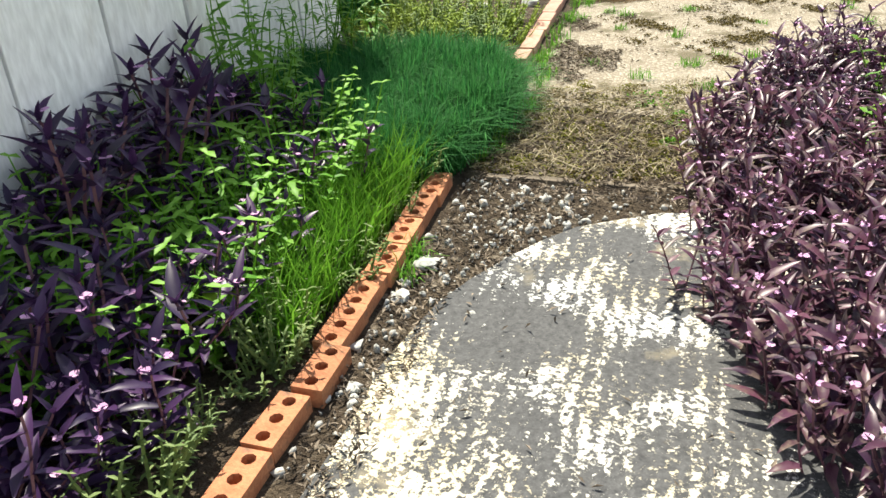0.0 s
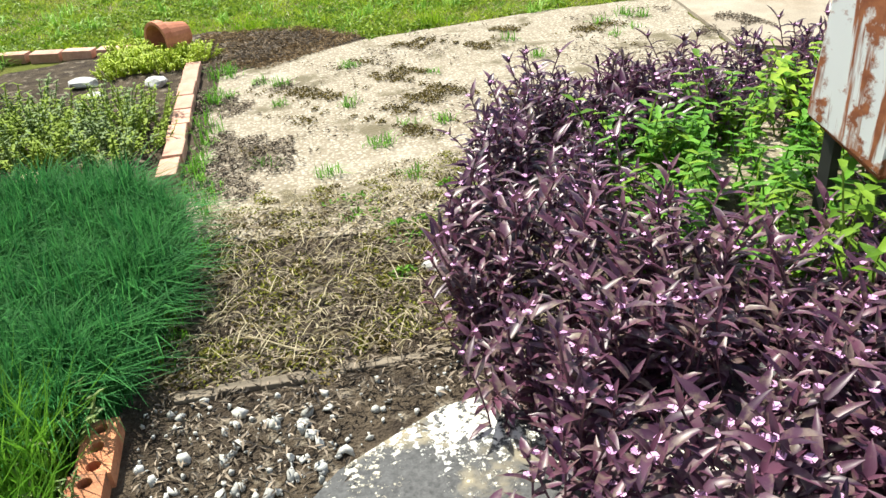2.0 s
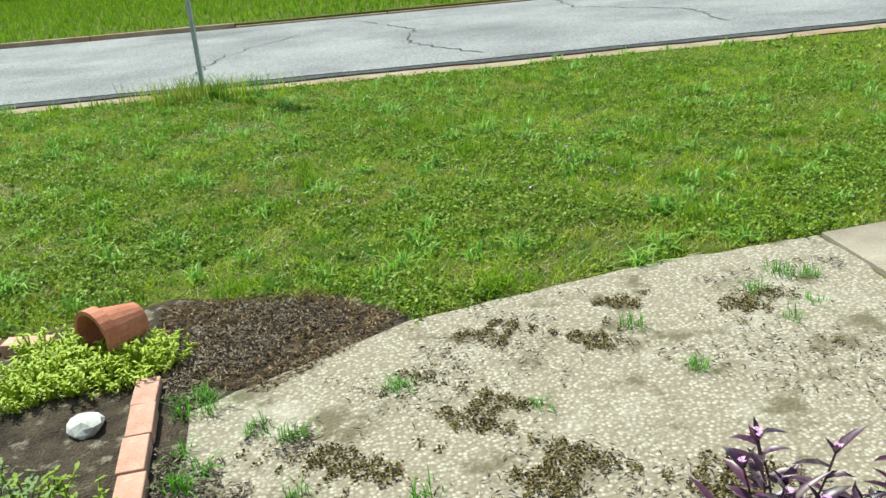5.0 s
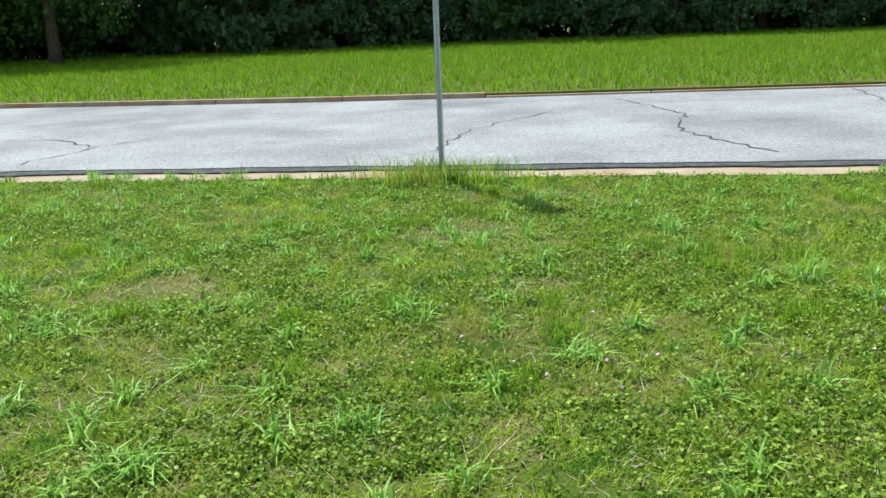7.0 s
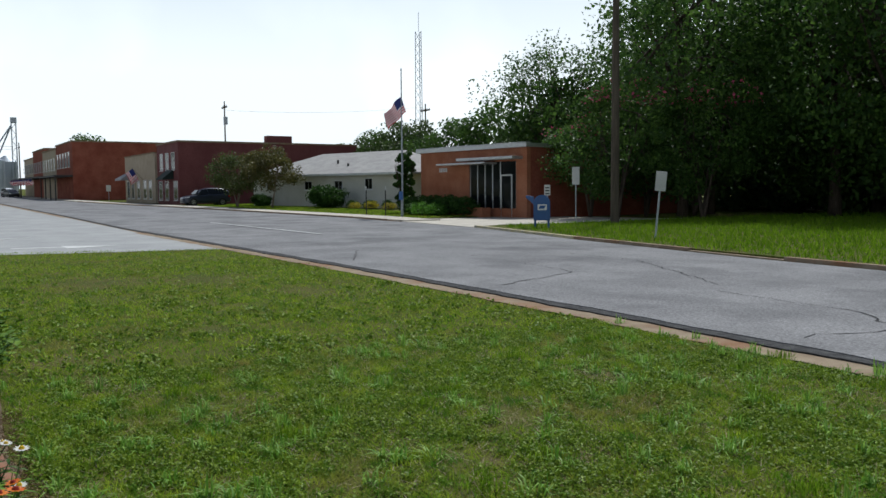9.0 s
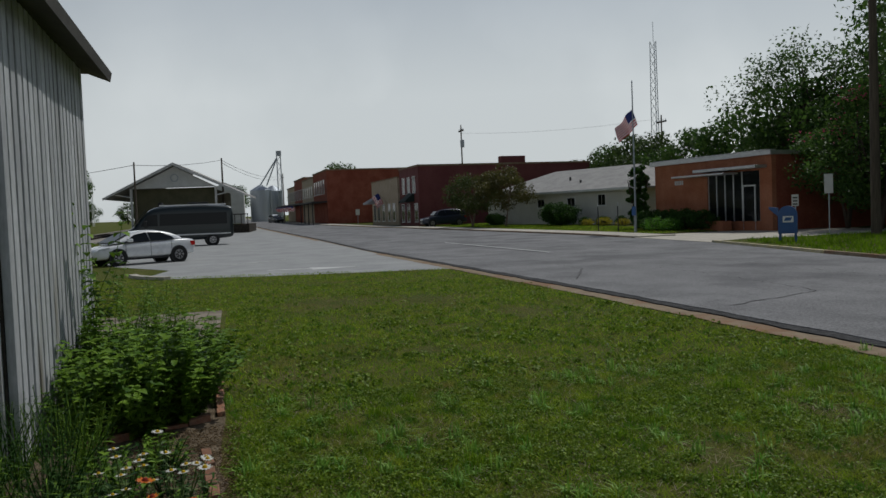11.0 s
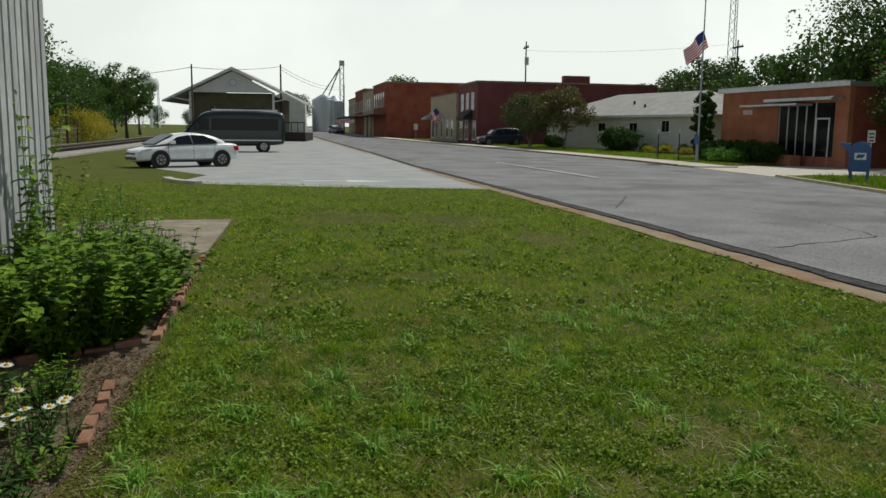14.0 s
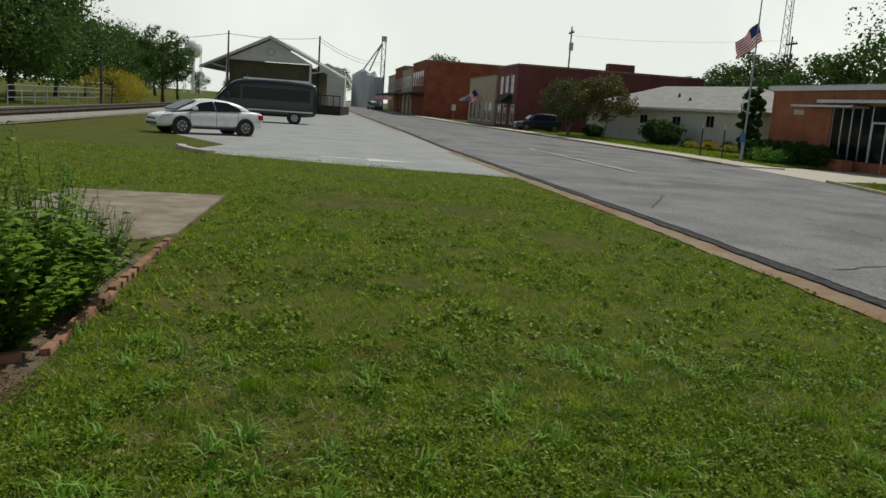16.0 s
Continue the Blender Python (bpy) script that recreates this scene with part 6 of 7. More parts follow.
aw.matrix_local = pose(3.4, -0.01, 3.7, 0, 0, 90)

# two-storey brick block and the row of shops past it
blk = building("brick_block", (-137, 21.2), 2.0, "two-storey red brick block with dark shopfront", "building")
part("wall", boxed(0, 0, 0, 14, 16, 7.9), M_REDBRICK, blk)
part("coping", boxed(-0.1, -0.1, 7.902, 14.1, 16.1, 8.1), M_CONC, blk)
part("extension", boxed(1, 16.002, 0, 13.6, 30, 6.6), M_REDBRICK, blk, "lower rear extension")
for x in (0.8, 3.2, 5.6, 8.0, 10.4):
    window(blk, x, 4.6, x + 1.2, 6.6, -0.001, 1, 2)
part("porch_roof", boxed(0, -2.4, 3.2, 14, -0.01, 3.4), M_BLACK, blk, "dark shopfront canopy")
for x in (0.2, 4.6, 9.2, 13.7):
    part("porch_post", boxed(x, -2.3, 0, x + 0.14, -2.16, 3.19), M_BLACK, blk)
for i, (x, w, h, m, lab) in enumerate(((-152, 14.8, 7.4, M_TAN, "tan"), (-168, 15.8, 8.0, M_REDBRICK, "dark brick"), (-186, 17.8, 7.0, M_TAN, "pale"))):
    b = building("shop_row", (x, 20.8 - 0.03 * i), 1.5, f"{lab} two-storey shop in the row along the street", "building")
    part("wall", boxed(0, 0, 0, w, 15, h), m, b)
    part("coping", boxed(-0.1, -0.1, h + 0.002, w - 0.1, 15.1, h + 0.25), M_CONC, b)
    for k in range(5):
        window(b, 1 + k * 2.8, 4.3, 2.2 + k * 2.8, 6.1, -0.001, 1, 1)
    part("porch_roof", boxed(0, -2.4, 3.2, w - 0.1, -0.01, 3.4), M_BLACK, b, "dark shopfront canopy")


def flag_mesh(Lf, H, n=14):
    """A waving striped flag with a dark blue canton; faces take one of three materials."""
    me = bpy.data.meshes.new("cloth")
    V, F, mi = [], [], []
    rows = 13
    for j in range(rows + 1):
        for i in range(n + 1):
            u = i / n
            V.append((u * Lf * 0.93, 0.11 * Lf * math.sin(u * 7 + j * 0.12) * u, -j / rows * H - 0.16 * Lf * u * u))
    for j in range(rows):
        for i in range(n):
            a = j * (n + 1) + i
            F.append((a, a + 1, a + n + 2, a + n + 1))
            mi.append(2 if (i < n * 0.4 and j < 7) else j % 2)
    me.from_pydata(V, [], F)
    for m in (M_FLAGRED, M_FLAGWHITE, M_FLAGBLUE):
        me.materials.append(m)
    me.polygons.foreach_set("material_index", mi)
    return me


M_FLAGRED = leafy("flag_red", (0.42, 0.02, 0.04), (0.46, 0.03, 0.05), 0.7, 0.3)
M_FLAGWHITE = leafy("flag_white", (0.7, 0.7, 0.7), (0.75, 0.75, 0.75), 0.7, 0.3)
M_FLAGBLUE = leafy("flag_blue", (0.02, 0.03, 0.14), (0.03, 0.04, 0.16), 0.7, 0.2)
fp = thing("flagpole", pose(-43.4, 29.3, 0.1), "tall steel flagpole with a striped flag at half height", "flagpole")
bm = bmesh.new()
chain(bm, [Vector((0, 0, 0)), Vector((0, 0, 4)), Vector((0, 0, 8.5))], [0.06, 0.05, 0.03], 10)
part("pole", bm, M_GALV, fp)
part("finial", tubed((0, 0, 8.5), (0, 0, 8.62), 0.05, 0.02), M_ALU, fp)
fl = new("flag", flag_mesh(1.75, 1.0))
fl.parent, fl.matrix_local = fp, pose(-0.03, 0, 7.0, 0, 24, 195)
small_flag = flag_mesh(0.95, 0.6, 8)
for k in range(9):
    x = -138.5 - k * 4.6
    e = thing("shop_flag", pose(x, 18.5, gz(x) + 2.2), "small striped flag hung from the shop canopy", "flag", "flags along the shops")
    part("staff", tubed((0, 0.1, 0.0), (0, -0.9, 1.0), 0.02, n=6), M_GREYWOOD, e)
    c = new("cloth", small_flag)
    c.parent, c.matrix_local = e, pose(0, -0.85, 0.95, 0, 40, 80)
e = thing("shop_flag", pose(-96.5, 25.4, gz(-96) + 2.6), "striped flag on a slanted staff at the shop wall", "flag", "flags along the shops")
part("staff", tubed((0, 0.1, 0.0), (0, -1.1, 1.3), 0.025, n=6), M_GREYWOOD, e)
c = new("cloth", flag_mesh(1.5, 0.9, 8))
c.parent, c.matrix_local = e, pose(0, -1.05, 1.25, 0, 55, 80)

# depot with its broad gable
dp = building("depot", (-93.5, -5.2), 83.5, "old railway depot with broad white gable and wide eaves", "building")
W2 = 14.2
part("wall", boxed(2.6, 1.2, 0, W2 - 2.9, 1.45, 5.1), M_DEPOT, dp, "dark olive boarded end wall")
part("wall", boxed(2.6, 1.452, 0, 2.85, 15, 4.8), M_DEPOT, dp)
part("wall", boxed(W2 - 3.15, 1.452, 0, W2 - 2.9, 15, 4.8), M_DEPOT, dp)
bm = bmesh.new()
profile(bm, [(2.5, 5.12), (W2 - 2.8, 5.12), (W2 / 2, 7.35)], 0.15, 0.4)
gb = part("gable", bm, M_GABLE, dp, "white boarded gable")
part("emblem", tubed((W2 / 2, 0.149, 6.15), (W2 / 2, 0.1, 6.15), 0.42, n=24), M_GALV, gb, "round grey emblem")
part("emblem_disc", tubed((W2 / 2, 0.099, 6.15), (W2 / 2, 0.07, 6.15), 0.32, n=24), M_GABLE, gb)
for s in (-1, 1):
    bm = bmesh.new()
    a = W2 / 2
    profile(bm, [(a, 7.75), (a + s * (a + 0.1), 4.25), (a + s * (a + 0.1), 4.08), (a, 7.5)], -0.5, 16)
    part("roof", bm, M_SHINGLE, dp, "grey roof slope")
    bm = bmesh.new()
    profile(bm, [(a, 7.72), (a + s * (a + 0.12), 4.22), (a + s * (a + 0.12), 4.0), (a, 7.42)], -0.58, -0.502)
    part("barge_board", bm, M_GABLE, dp, "white barge board")
for x in (2.55, W2 - 3.0):
    part("post", boxed(x, -0.1, 0, x + 0.22, 0.12, 5.1), M_GABLE, dp, "white post")
    bm = bmesh.new()
    tube(bm, (x + 0.1, 0, 4.2), (x + (-1.9 if x < 5 else 2.1), 0, 4.6), 0.07)
    part("bracket", bm, M_GABLE, dp)
part("porch_deck", boxed(W2 - 2.6, 0.3, 0, W2 + 0.4, 10, 1.0), M_DARKWOOD, dp, "dark timber deck")
for k in range(5):
    part("deck_rail_post", boxed(W2 - 2.5 + k * 0.68, 0.35, 1.0, W2 - 2.42 + k * 0.68, 0.43, 2.0), M_DARKWOOD, dp)
part("deck_rail", boxed(W2 - 2.55, 0.33, 2.0, W2 + 0.35, 0.45, 2.1), M_DARKWOOD, dp)

# grain bins, elevator, warehouse, water tower
for k, (dx, r) in enumerate(((0, 2.6), (0.5, 2.4))):
    b = thing("grain_bin", pose(-206 - 6 * k, 15.9 + 3.2 * k, gz(-206) - 0.05), "round grey corrugated grain bin", "silo", "grain bins")
    part("shell", tubed((0, 0, 0), (0, 0, 7.6), r, n=28), M_GALV, b)
    part("cone_roof", tubed((0, 0, 7.602), (0, 0, 9.0), r + 0.1, 0.4, n=28), M_GALV, b)
el = thing("grain_elevator", pose(-207, 20.6, gz(-207) - 0.05), "tall grain elevator leg with slanting chutes", "elevator")
for sx in (-0.45, 0.45):
    for sy in (-0.45, 0.45):
        part("leg", boxed(sx - 0.09, sy - 0.09, 0, sx + 0.09, sy + 0.09, 16), M_GALV, el)
for k in range(12):
    a, b = (-0.45, 0.45) if k % 2 else (0.45, -0.45)
    part("brace", tubed((0.45, a, 0.4 + 1.3 * k), (0.45, b, 1.7 + 1.3 * k), 0.06, n=5), M_GALV, el)
part("head", boxed(-0.7, -0.6, 16.002, 0.7, 0.6, 17.2), M_GALV, el)
for dy in (-4.8, -3.2):
    part("chute", tubed((0, -0.4, 15.6), (0, dy, 8.8), 0.16), M_GALV, el)
wh = building("warehouse", (-190, 3.4), 88, "pale metal warehouse with low gable", "warehouse")
bm = bmesh.new()
profile(bm, [(0, 0), (8, 0), (8, 7.4), (4, 9.2), (0, 7.4)], 0, 20)
part("shell", bm, M_GABLE, wh)
wt = thing("water_tower", pose(-272, -34, gz(-272)) @ Matrix.Diagonal((0.6, 0.6, 0.84, 1)), "white water tower on slender legs", "water tower")
bm = bmesh.new()
prof = [(0.1, 12.6), (2.6, 13.2), (4.3, 14.6), (4.6, 16.2), (4.3, 17.6), (2.9, 18.8), (0.1, 19.3)]
rings = [[bm.verts.new((r * math.cos(a), r * math.sin(a), z)) for a in (2 * math.pi * i / 28 for i in range(28))] for r, z in prof]
for a, b in zip(rings, rings[1:]):
    for i in range(28):
        bm.faces.new((a[i], a[(i + 1) % 28], b[(i + 1) % 28], b[i]))
part("tank", bm, M_WHITE, wt, smooth=True)
part("riser", tubed((0, 0, 0), (0, 0, 12.8), 0.5), M_WHITE, wt)
for k in range(6):
    a = k * math.pi / 3
    part("leg", tubed((4.8 * math.cos(a), 4.8 * math.sin(a), 0), (4.3 * math.cos(a), 4.3 * math.sin(a), 15), 0.18, n=6), M_WHITE, wt)

# lattice mast
mast = thing("radio_mast", pose(-115.3, 71.6, gz(-115)), "pale steel lattice radio mast", "mast")
legs = [Vector((0.75 * math.cos(a), 0.75 * math.sin(a), 0)) for a in (0.3, 2.4, 4.5)]
for p in legs:
    part("leg", tubed(p, p * 0.7 + Vector((0, 0, 26)), 0.06, n=6), M_GALV, mast)
for k in range(20):
    for i in range(3):
        f0, f1 = k / 20, (k + 1) / 20
        a, b = legs[i] * (1 - 0.3 * f0) + Vector((0, 0, 26 * f0)), legs[(i + 1) % 3] * (1 - 0.3 * f1) + Vector((0, 0, 26 * f1))
        part("brace", tubed(a, b, 0.03, n=4, caps=False), M_GALV, mast)
part("antenna", tubed((0, 0, 26), (0, 0, 29), 0.04, n=6), M_GALV, mast)


# ---- poles, wires, signs ----
def utility_pole(x, y, h, label, arm=True, drum=True, az=0, r=0.13):
    t = thing("utility_pole", pose(x, y, gz(x) - 0.05, 0, 0, az), label, "pole", "utility poles")
    bm = bmesh.new()
    chain(bm, [Vector((0, 0, 0)), Vector((0, 0, h / 2)), Vector((0, 0, h))], [r, r * 0.85, r * 0.65], 10)
    part("shaft", bm, M_WOODPOLE, t)
    if arm:
        part("crossarm", boxed(-1.1, -0.07, h - 0.9, 1.1, 0.07, h - 0.72), M_WOODPOLE, t)
        for k in (-0.95, -0.4, 0.4, 0.95):
            part("insulator", tubed((k, 0, h - 0.72), (k, 0, h - 0.52), 0.05, 0.03, 6), M_GALV, t)
    if drum:
        part("transformer", tubed((0.4, 0, h - 3.1), (0.4, 0, h - 2.1), 0.28, n=14), M_GALV, t, "grey transformer drum")
    return t


utility_pole(-110.6, 39, 13.2, "tall wooden utility pole with transformer")
utility_pole(-77, -0.6, 6.9, "short dark pole at the depot", False, False, r=0.1)
utility_pole(-96.5, 6.8, 8.4, "dark utility pole at the depot", False, False)
utility_pole(-75, -10.4, 4.2, "short dark post by the railway", False, False)
utility_pole(-27.4, 31.0, 12.0, "dark wooden utility pole on the verge", True, False, 30, 0.19)
utility_pole(-160, 18.0, 9.5, "utility pole along the shops", True, False)
utility_pole(-90, 58, 12, "utility pole behind the house", True, False)


def wire(a, b, sag, r=0.022):
    bm = bmesh.new()
    a, b = Vector(a), Vector(b)
    pts = [a.lerp(b, i / 16) - Vector((0, 0, 4 * sag * (i / 16) * (1 - i / 16))) for i in range(17)]
    chain(bm, pts, [r] * 17, 4)
    tagged(link_mesh("overhead_wire", bm, M_BLACK), "thin black overhead wire between poles", "wire", "overhead wires")


wire((-96.5, 6.8, 8.6), (-77, -0.6, 6.9), 0.25)
wire((-77, -0.6, 6.9), (-150, -40, 9.5), 0.8)
wire((-96.5, 6.8, 8.6), (-160, 18, 10), 0.9)
wire((-96.5, 6.8, 8.3), (-160, 18, 9.6), 1.0)
wire((-110.6, 39, 12.6), (-90, 58, 12), 0.5, 0.01)
wire((-27.4, 31.0, 11.5), (8, 40, 12.5), 0.6)
wire((-27.4, 31.0, 11.1), (8, 40, 12.0), 0.7)


def sign(x, y, h, w, hh, label, mat, az, lean=0.0, post=None):
    t = thing("road_sign", pose(x, y, 0.1 if y > 20 else 0, 0, lean, az), label, "sign", "road signs")
    part("post", boxed(-0.025, -0.02, -0.05, 0.025, 0.02, h), post or M_GALV, t)
    p = part("plate", boxed(-w / 2, -0.032, h - hh, w / 2, -0.022, h, 0.003), mat, t)
    return t, p


t, p = sign(-31.6, 32.4, 2.6, 0.36, 0.85, "blank grey-white sign plate on a steel post", M_GABLE, 40)
t, p = sign(-19.0, 24.8, 2.05, 0.34, 0.6, "small white sign on a leaning steel post", M_GABLE, 65, 5)
t, p = sign(-31.9, 30.9, 1.75, 0.3, 0.5, "small white parking sign behind the mailbox", M_GABLE, 35)
for k in range(3):
    part("sign_bar", boxed(-0.1, -0.036, 1.3 + 0.14 * k, 0.1, -0.0325, 1.36 + 0.14 * k), M_BLACK, p)
t, p = sign(-1.16, 12.4, 2.75, 0.3, 0.85, "galvanised sign post seen edge on at the lawn's edge", M_GALV, 78)
part("rib", boxed(-0.04, -0.004, -0.03, -0.0255, 0.012, 2.75), M_GALV, t)
part("rib", boxed(0.0255, -0.004, -0.03, 0.04, 0.012, 2.75), M_GALV, t)
for x, y in ((-46.8, 28.6), (-44.8, 28.9)):
    t = thing("steel_post", pose(x, y, 0.12), "thin dark steel post with pale top by the pavement", "post", "thin posts")
    part("shaft", tubed((0, 0, 0), (0, 0, 1.55), 0.035, n=8), M_BLACK, t)
    part("cap", tubed((0, 0, 1.55), (0, 0, 1.8), 0.036, n=8), M_GABLE, t)
t, p = sign(-43.0, 29.0, 1.5, 0.3, 0.5, "small blue sign on a short post", M_MAILBLUE, 20)
t, p = sign(-113.5, 24.6, 2.6, 0.6, 0.8, "small street sign at the side street", M_GABLE, 60)

# blue collection mailbox
mb = thing("mailbox", pose(-26.6, 26.4, 0.1, 0, 0, 50), "blue steel collection mailbox on four legs", "mailbox")
bm = bmesh.new()
prof = [(-0.32, 0.32), (0.32, 0.32), (0.32, 1.0)] + [(0.32 * math.cos(a), 1.0 + 0.32 * math.sin(a)) for a in (math.pi * i / 10 for i in range(1, 10))] + [(-0.32, 1.0)]
profile(bm, prof, -0.3, 0.3)
part("body", bm, M_MAILBLUE, mb)
bm = bmesh.new()
profile(bm, [(-0.321, 0.95), (-0.321, 1.25), (-0.62, 1.3), (-0.62, 1.22)], -0.26, 0.26)
part("chute", bm, M_MAILBLUE, mb, "pull-down drop chute")
for sx in (-0.26, 0.26):
    for sy in (-0.24, 0.24):
        part("leg", boxed(sx - 0.035, sy - 0.035, -0.02, sx + 0.035, sy + 0.035, 0.319), M_MAILBLUE, mb)
lg = part("emblem", boxed(-0.16, -0.306, 0.72, 0.2, -0.301, 0.95), M_WHITE, mb, "white emblem plate")
bm = bmesh.new()
profile(bm, [(-0.12, 0.78), (0.1, 0.78), (0.16, 0.9), (-0.06, 0.9)], -0.309, -0.3065)
part("emblem_mark", bm, M_MAILBLUE, lg)
part("label_plate", boxed(-0.325, -0.12, 0.6, -0.3205, 0.12, 0.85), M_WHITE, mb)

# ---- vehicles ----
def loft(bm, stations):
    """Body shell from cross-sections: each (x, [(half width, z), ...] from sill to roof centre)."""
    rings = []
    for x, prof in stations:
        ring = [bm.verts.new((x, -w, z)) for w, z in prof] + [bm.verts.new((x, w, z)) for w, z in reversed(prof)]
        rings.append(ring)
    n = len(rings[0])
    for a, b in zip(rings, rings[1:]):
        for i in range(n):
            bm.faces.new((a[i], a[(i + 1) % n], b[(i + 1) % n], b[i]))
    bm.faces.new(rings[0]), bm.faces.new(rings[-1][::-1])
    return bm


def wheel(parent, x, y, r, w=0.2):
    s = 1 if y > 0 else -1
    wl = part("wheel", tubed((x, y - w / 2, r), (x, y + w / 2, r), r, n=28), M_TYRE, parent)
    wl.name = "wheel"
    fx = y + s * (w / 2 + 0.002)
    part("rim", tubed((x, fx - s * 0.02, r), (x, fx + s * 0.012, r), r * 0.66, r * 0.6, n=24), M_RIM, wl, "alloy rim")
    for k in range(7):
        a = 2 * math.pi * k / 7
        bm = bmesh.new()
        tube(bm, (x + r * 0.18 * math.cos(a), fx + s * 0.016, r + r * 0.18 * math.sin(a)), (x + r * 0.52 * math.cos(a), fx + s * 0.016, r + r * 0.52 * math.sin(a)), 0.028, 0.04, 5)
        part("spoke_gap", bm, M_BLACK, wl)
    return wl


def rounded(ob, levels=2):
    """Round a lofted shell off; it stays one mesh."""
    mod = ob.modifiers.new("round", "SUBSURF")
    mod.levels = mod.render_levels = levels
    for p in ob.data.polygons:
        p.use_smooth = True
    return ob


def side_panel(bm, pts, y, t=0.006):
    """A thin panel on the vehicle's flank: outline [(x, z, inset)], on both y signs by the sign of y."""
    s = 1 if y > 0 else -1
    a = [bm.verts.new((x, s * (abs(y) - i), z)) for x, z, i in pts]
    b = [bm.verts.new((x, s * (abs(y) - i + t), z)) for x, z, i in pts]
    bm.faces.new(a), bm.faces.new(b[::-1])
    n = len(pts)
    for i in range(n):
        bm.faces.new((a[i], b[i], b[(i + 1) % n], a[(i + 1) % n]))
    return bm


def sedan(name, m, paint, label, tall=1.0, suv=False):
    """A saloon car, or an estate-bodied sport car when suv: front towards +x, origin between the wheels on the ground."""
    t = thing(name, m, label, "car")
    k = tall
    hl = 2.27
    low = [(-hl, 0.34, 0.68, 0.92), (-2.1, 0.26, 0.82, 1.0), (-1.5, 0.3, 0.86, 1.03), (-0.6, 0.25, 0.875, 0.98), (0.5, 0.25, 0.875, 0.96), (1.3, 0.27, 0.86, 0.9), (1.85, 0.24, 0.84, 0.8), (2.12, 0.22, 0.78, 0.73), (hl, 0.26, 0.64, 0.63)]
    bm = bmesh.new()
    st = []
    for x, zs, w, zb in low:
        zb = zb * k
        st.append((x, [(w * 0.9, zs), (w, zs + 0.12), (w, (zs + zb) / 2 + 0.05), (w * 0.97, zb - 0.06), (w * 0.86, zb)]))
    loft(bm, st)
    rounded(part("body", bm, paint, t))
    if suv:
        cab = [(-2.2, 1.0, 0.72), (-2.0, 1.52, 0.64), (-1.2, 1.66, 0.64), (0.2, 1.66, 0.64), (0.75, 1.35, 0.68), (1.15, 1.02, 0.72)]
    else:
        cab = [(-1.75, 1.0, 0.72), (-1.25, 1.27, 0.64), (-0.6, 1.41, 0.6), (0.05, 1.435, 0.59), (0.6, 1.33, 0.62), (1.15, 1.1, 0.68), (1.6, 0.88, 0.74)]
    bm = bmesh.new()
    st = []
    for x, zt, w in cab:
        zl = 0.93 * k if x < 1.3 else 0.86 * k
        zl = min(zl, zt - 0.02)
        st.append((x, [(0.8, zl), (0.8 + (w - 0.8) * 0.35, zl + (zt - zl) * 0.35), (w + 0.02, zl + (zt - zl) * 0.9), (w * 0.8, zt), (w * 0.3, zt + 0.012)]))
    loft(bm, st)
    rounded(part("cabin", bm, paint, t, "roof and pillars"))
    zl, zt = 0.97 * k, (1.34 if not suv else 1.56)
    for s in (-1, 1):
        if suv:
            quads = [[(0.95, zl, 0.03), (0.62, zt - 0.12, 0.15), (0.1, zt, 0.17), (-0.02, zl, 0.03)], [(-0.08, zl, 0.03), (0.02, zt, 0.17), (-0.95, zt, 0.17), (-1.0, zl, 0.03)], [(-1.06, zl, 0.03), (-1.02, zt, 0.17), (-1.75, zt - 0.06, 0.16), (-1.95, zl + 0.08, 0.05)]]
        else:
            quads = [[(1.05, zl - 0.02, 0.03), (0.55, zt - 0.09, 0.17), (0.02, zt, 0.2), (-0.05, zl, 0.03)], [(-0.11, zl, 0.03), (-0.04, zt, 0.2), (-0.62, zt - 0.02, 0.19), (-1.12, zl + 0.13, 0.1), (-1.2, zl + 0.01, 0.03)]]
        for q in quads:
            part("side_window", side_panel(bmesh.new(), q, s * 0.835, 0.03), M_GLASS, t, "dark side window")
        for x in (-1.35, 1.35):
            bm = bmesh.new()
            tube(bm, (x, s * 0.70, 0.33), (x, s * 0.884, 0.33), 0.39, n=26)
            part("wheel_arch", bm, M_BLACK, t)
        part("mirror", boxed(0.78, s * 0.98 - 0.1, 0.96 * k, 0.98, s * 0.98 + 0.1, 1.1 * k, 0.03), paint, t)
        for x in (-0.15, -1.12):
            part("door_handle", boxed(x - 0.1, s * 0.885 - 0.012, 0.82 * k, x + 0.1, s * 0.885 + 0.012, 0.85 * k, 0.006), paint, t)
        for x in (1.02, -0.08, -1.02):
            part("door_seam", boxed(x - 0.006, s * 0.874 - 0.004, 0.34, x + 0.006, s * 0.874 + 0.004, 0.9 * k), M_BLACK, t)
        part("sill", boxed(-0.95, s * 0.86 - 0.02, 0.22, 0.95, s * 0.86 + 0.02, 0.3, 0.01), M_BLACK, t)
        bm = bmesh.new()
        side_panel(bm, [(2.14, 0.6 * k, 0.13), (2.1, 0.71 * k, 0.13), (1.68, 0.79 * k, 0.0), (1.72, 0.7 * k, 0.0)], s * 0.84, 0.02)
        part("headlight", bm, M_LENS, t)
        bm = bmesh.new()
        side_panel(bm, [(-2.2, 0.68 * k, 0.1), (-2.18, 0.88 * k, 0.1), (-1.9, 0.88 * k, 0.0), (-1.95, 0.7 * k, 0.0)], s * 0.85, 0.02)
        part("tail_light", bm, M_REDLENS, t)
        for x in (-1.35, 1.35):
            wheel(t, x, s * 0.79, 0.33)
    bm = bmesh.new()
    a0, a1 = (1.5, 0.94 * k), (0.66, 1.33) if not suv else (0.78, 1.42)
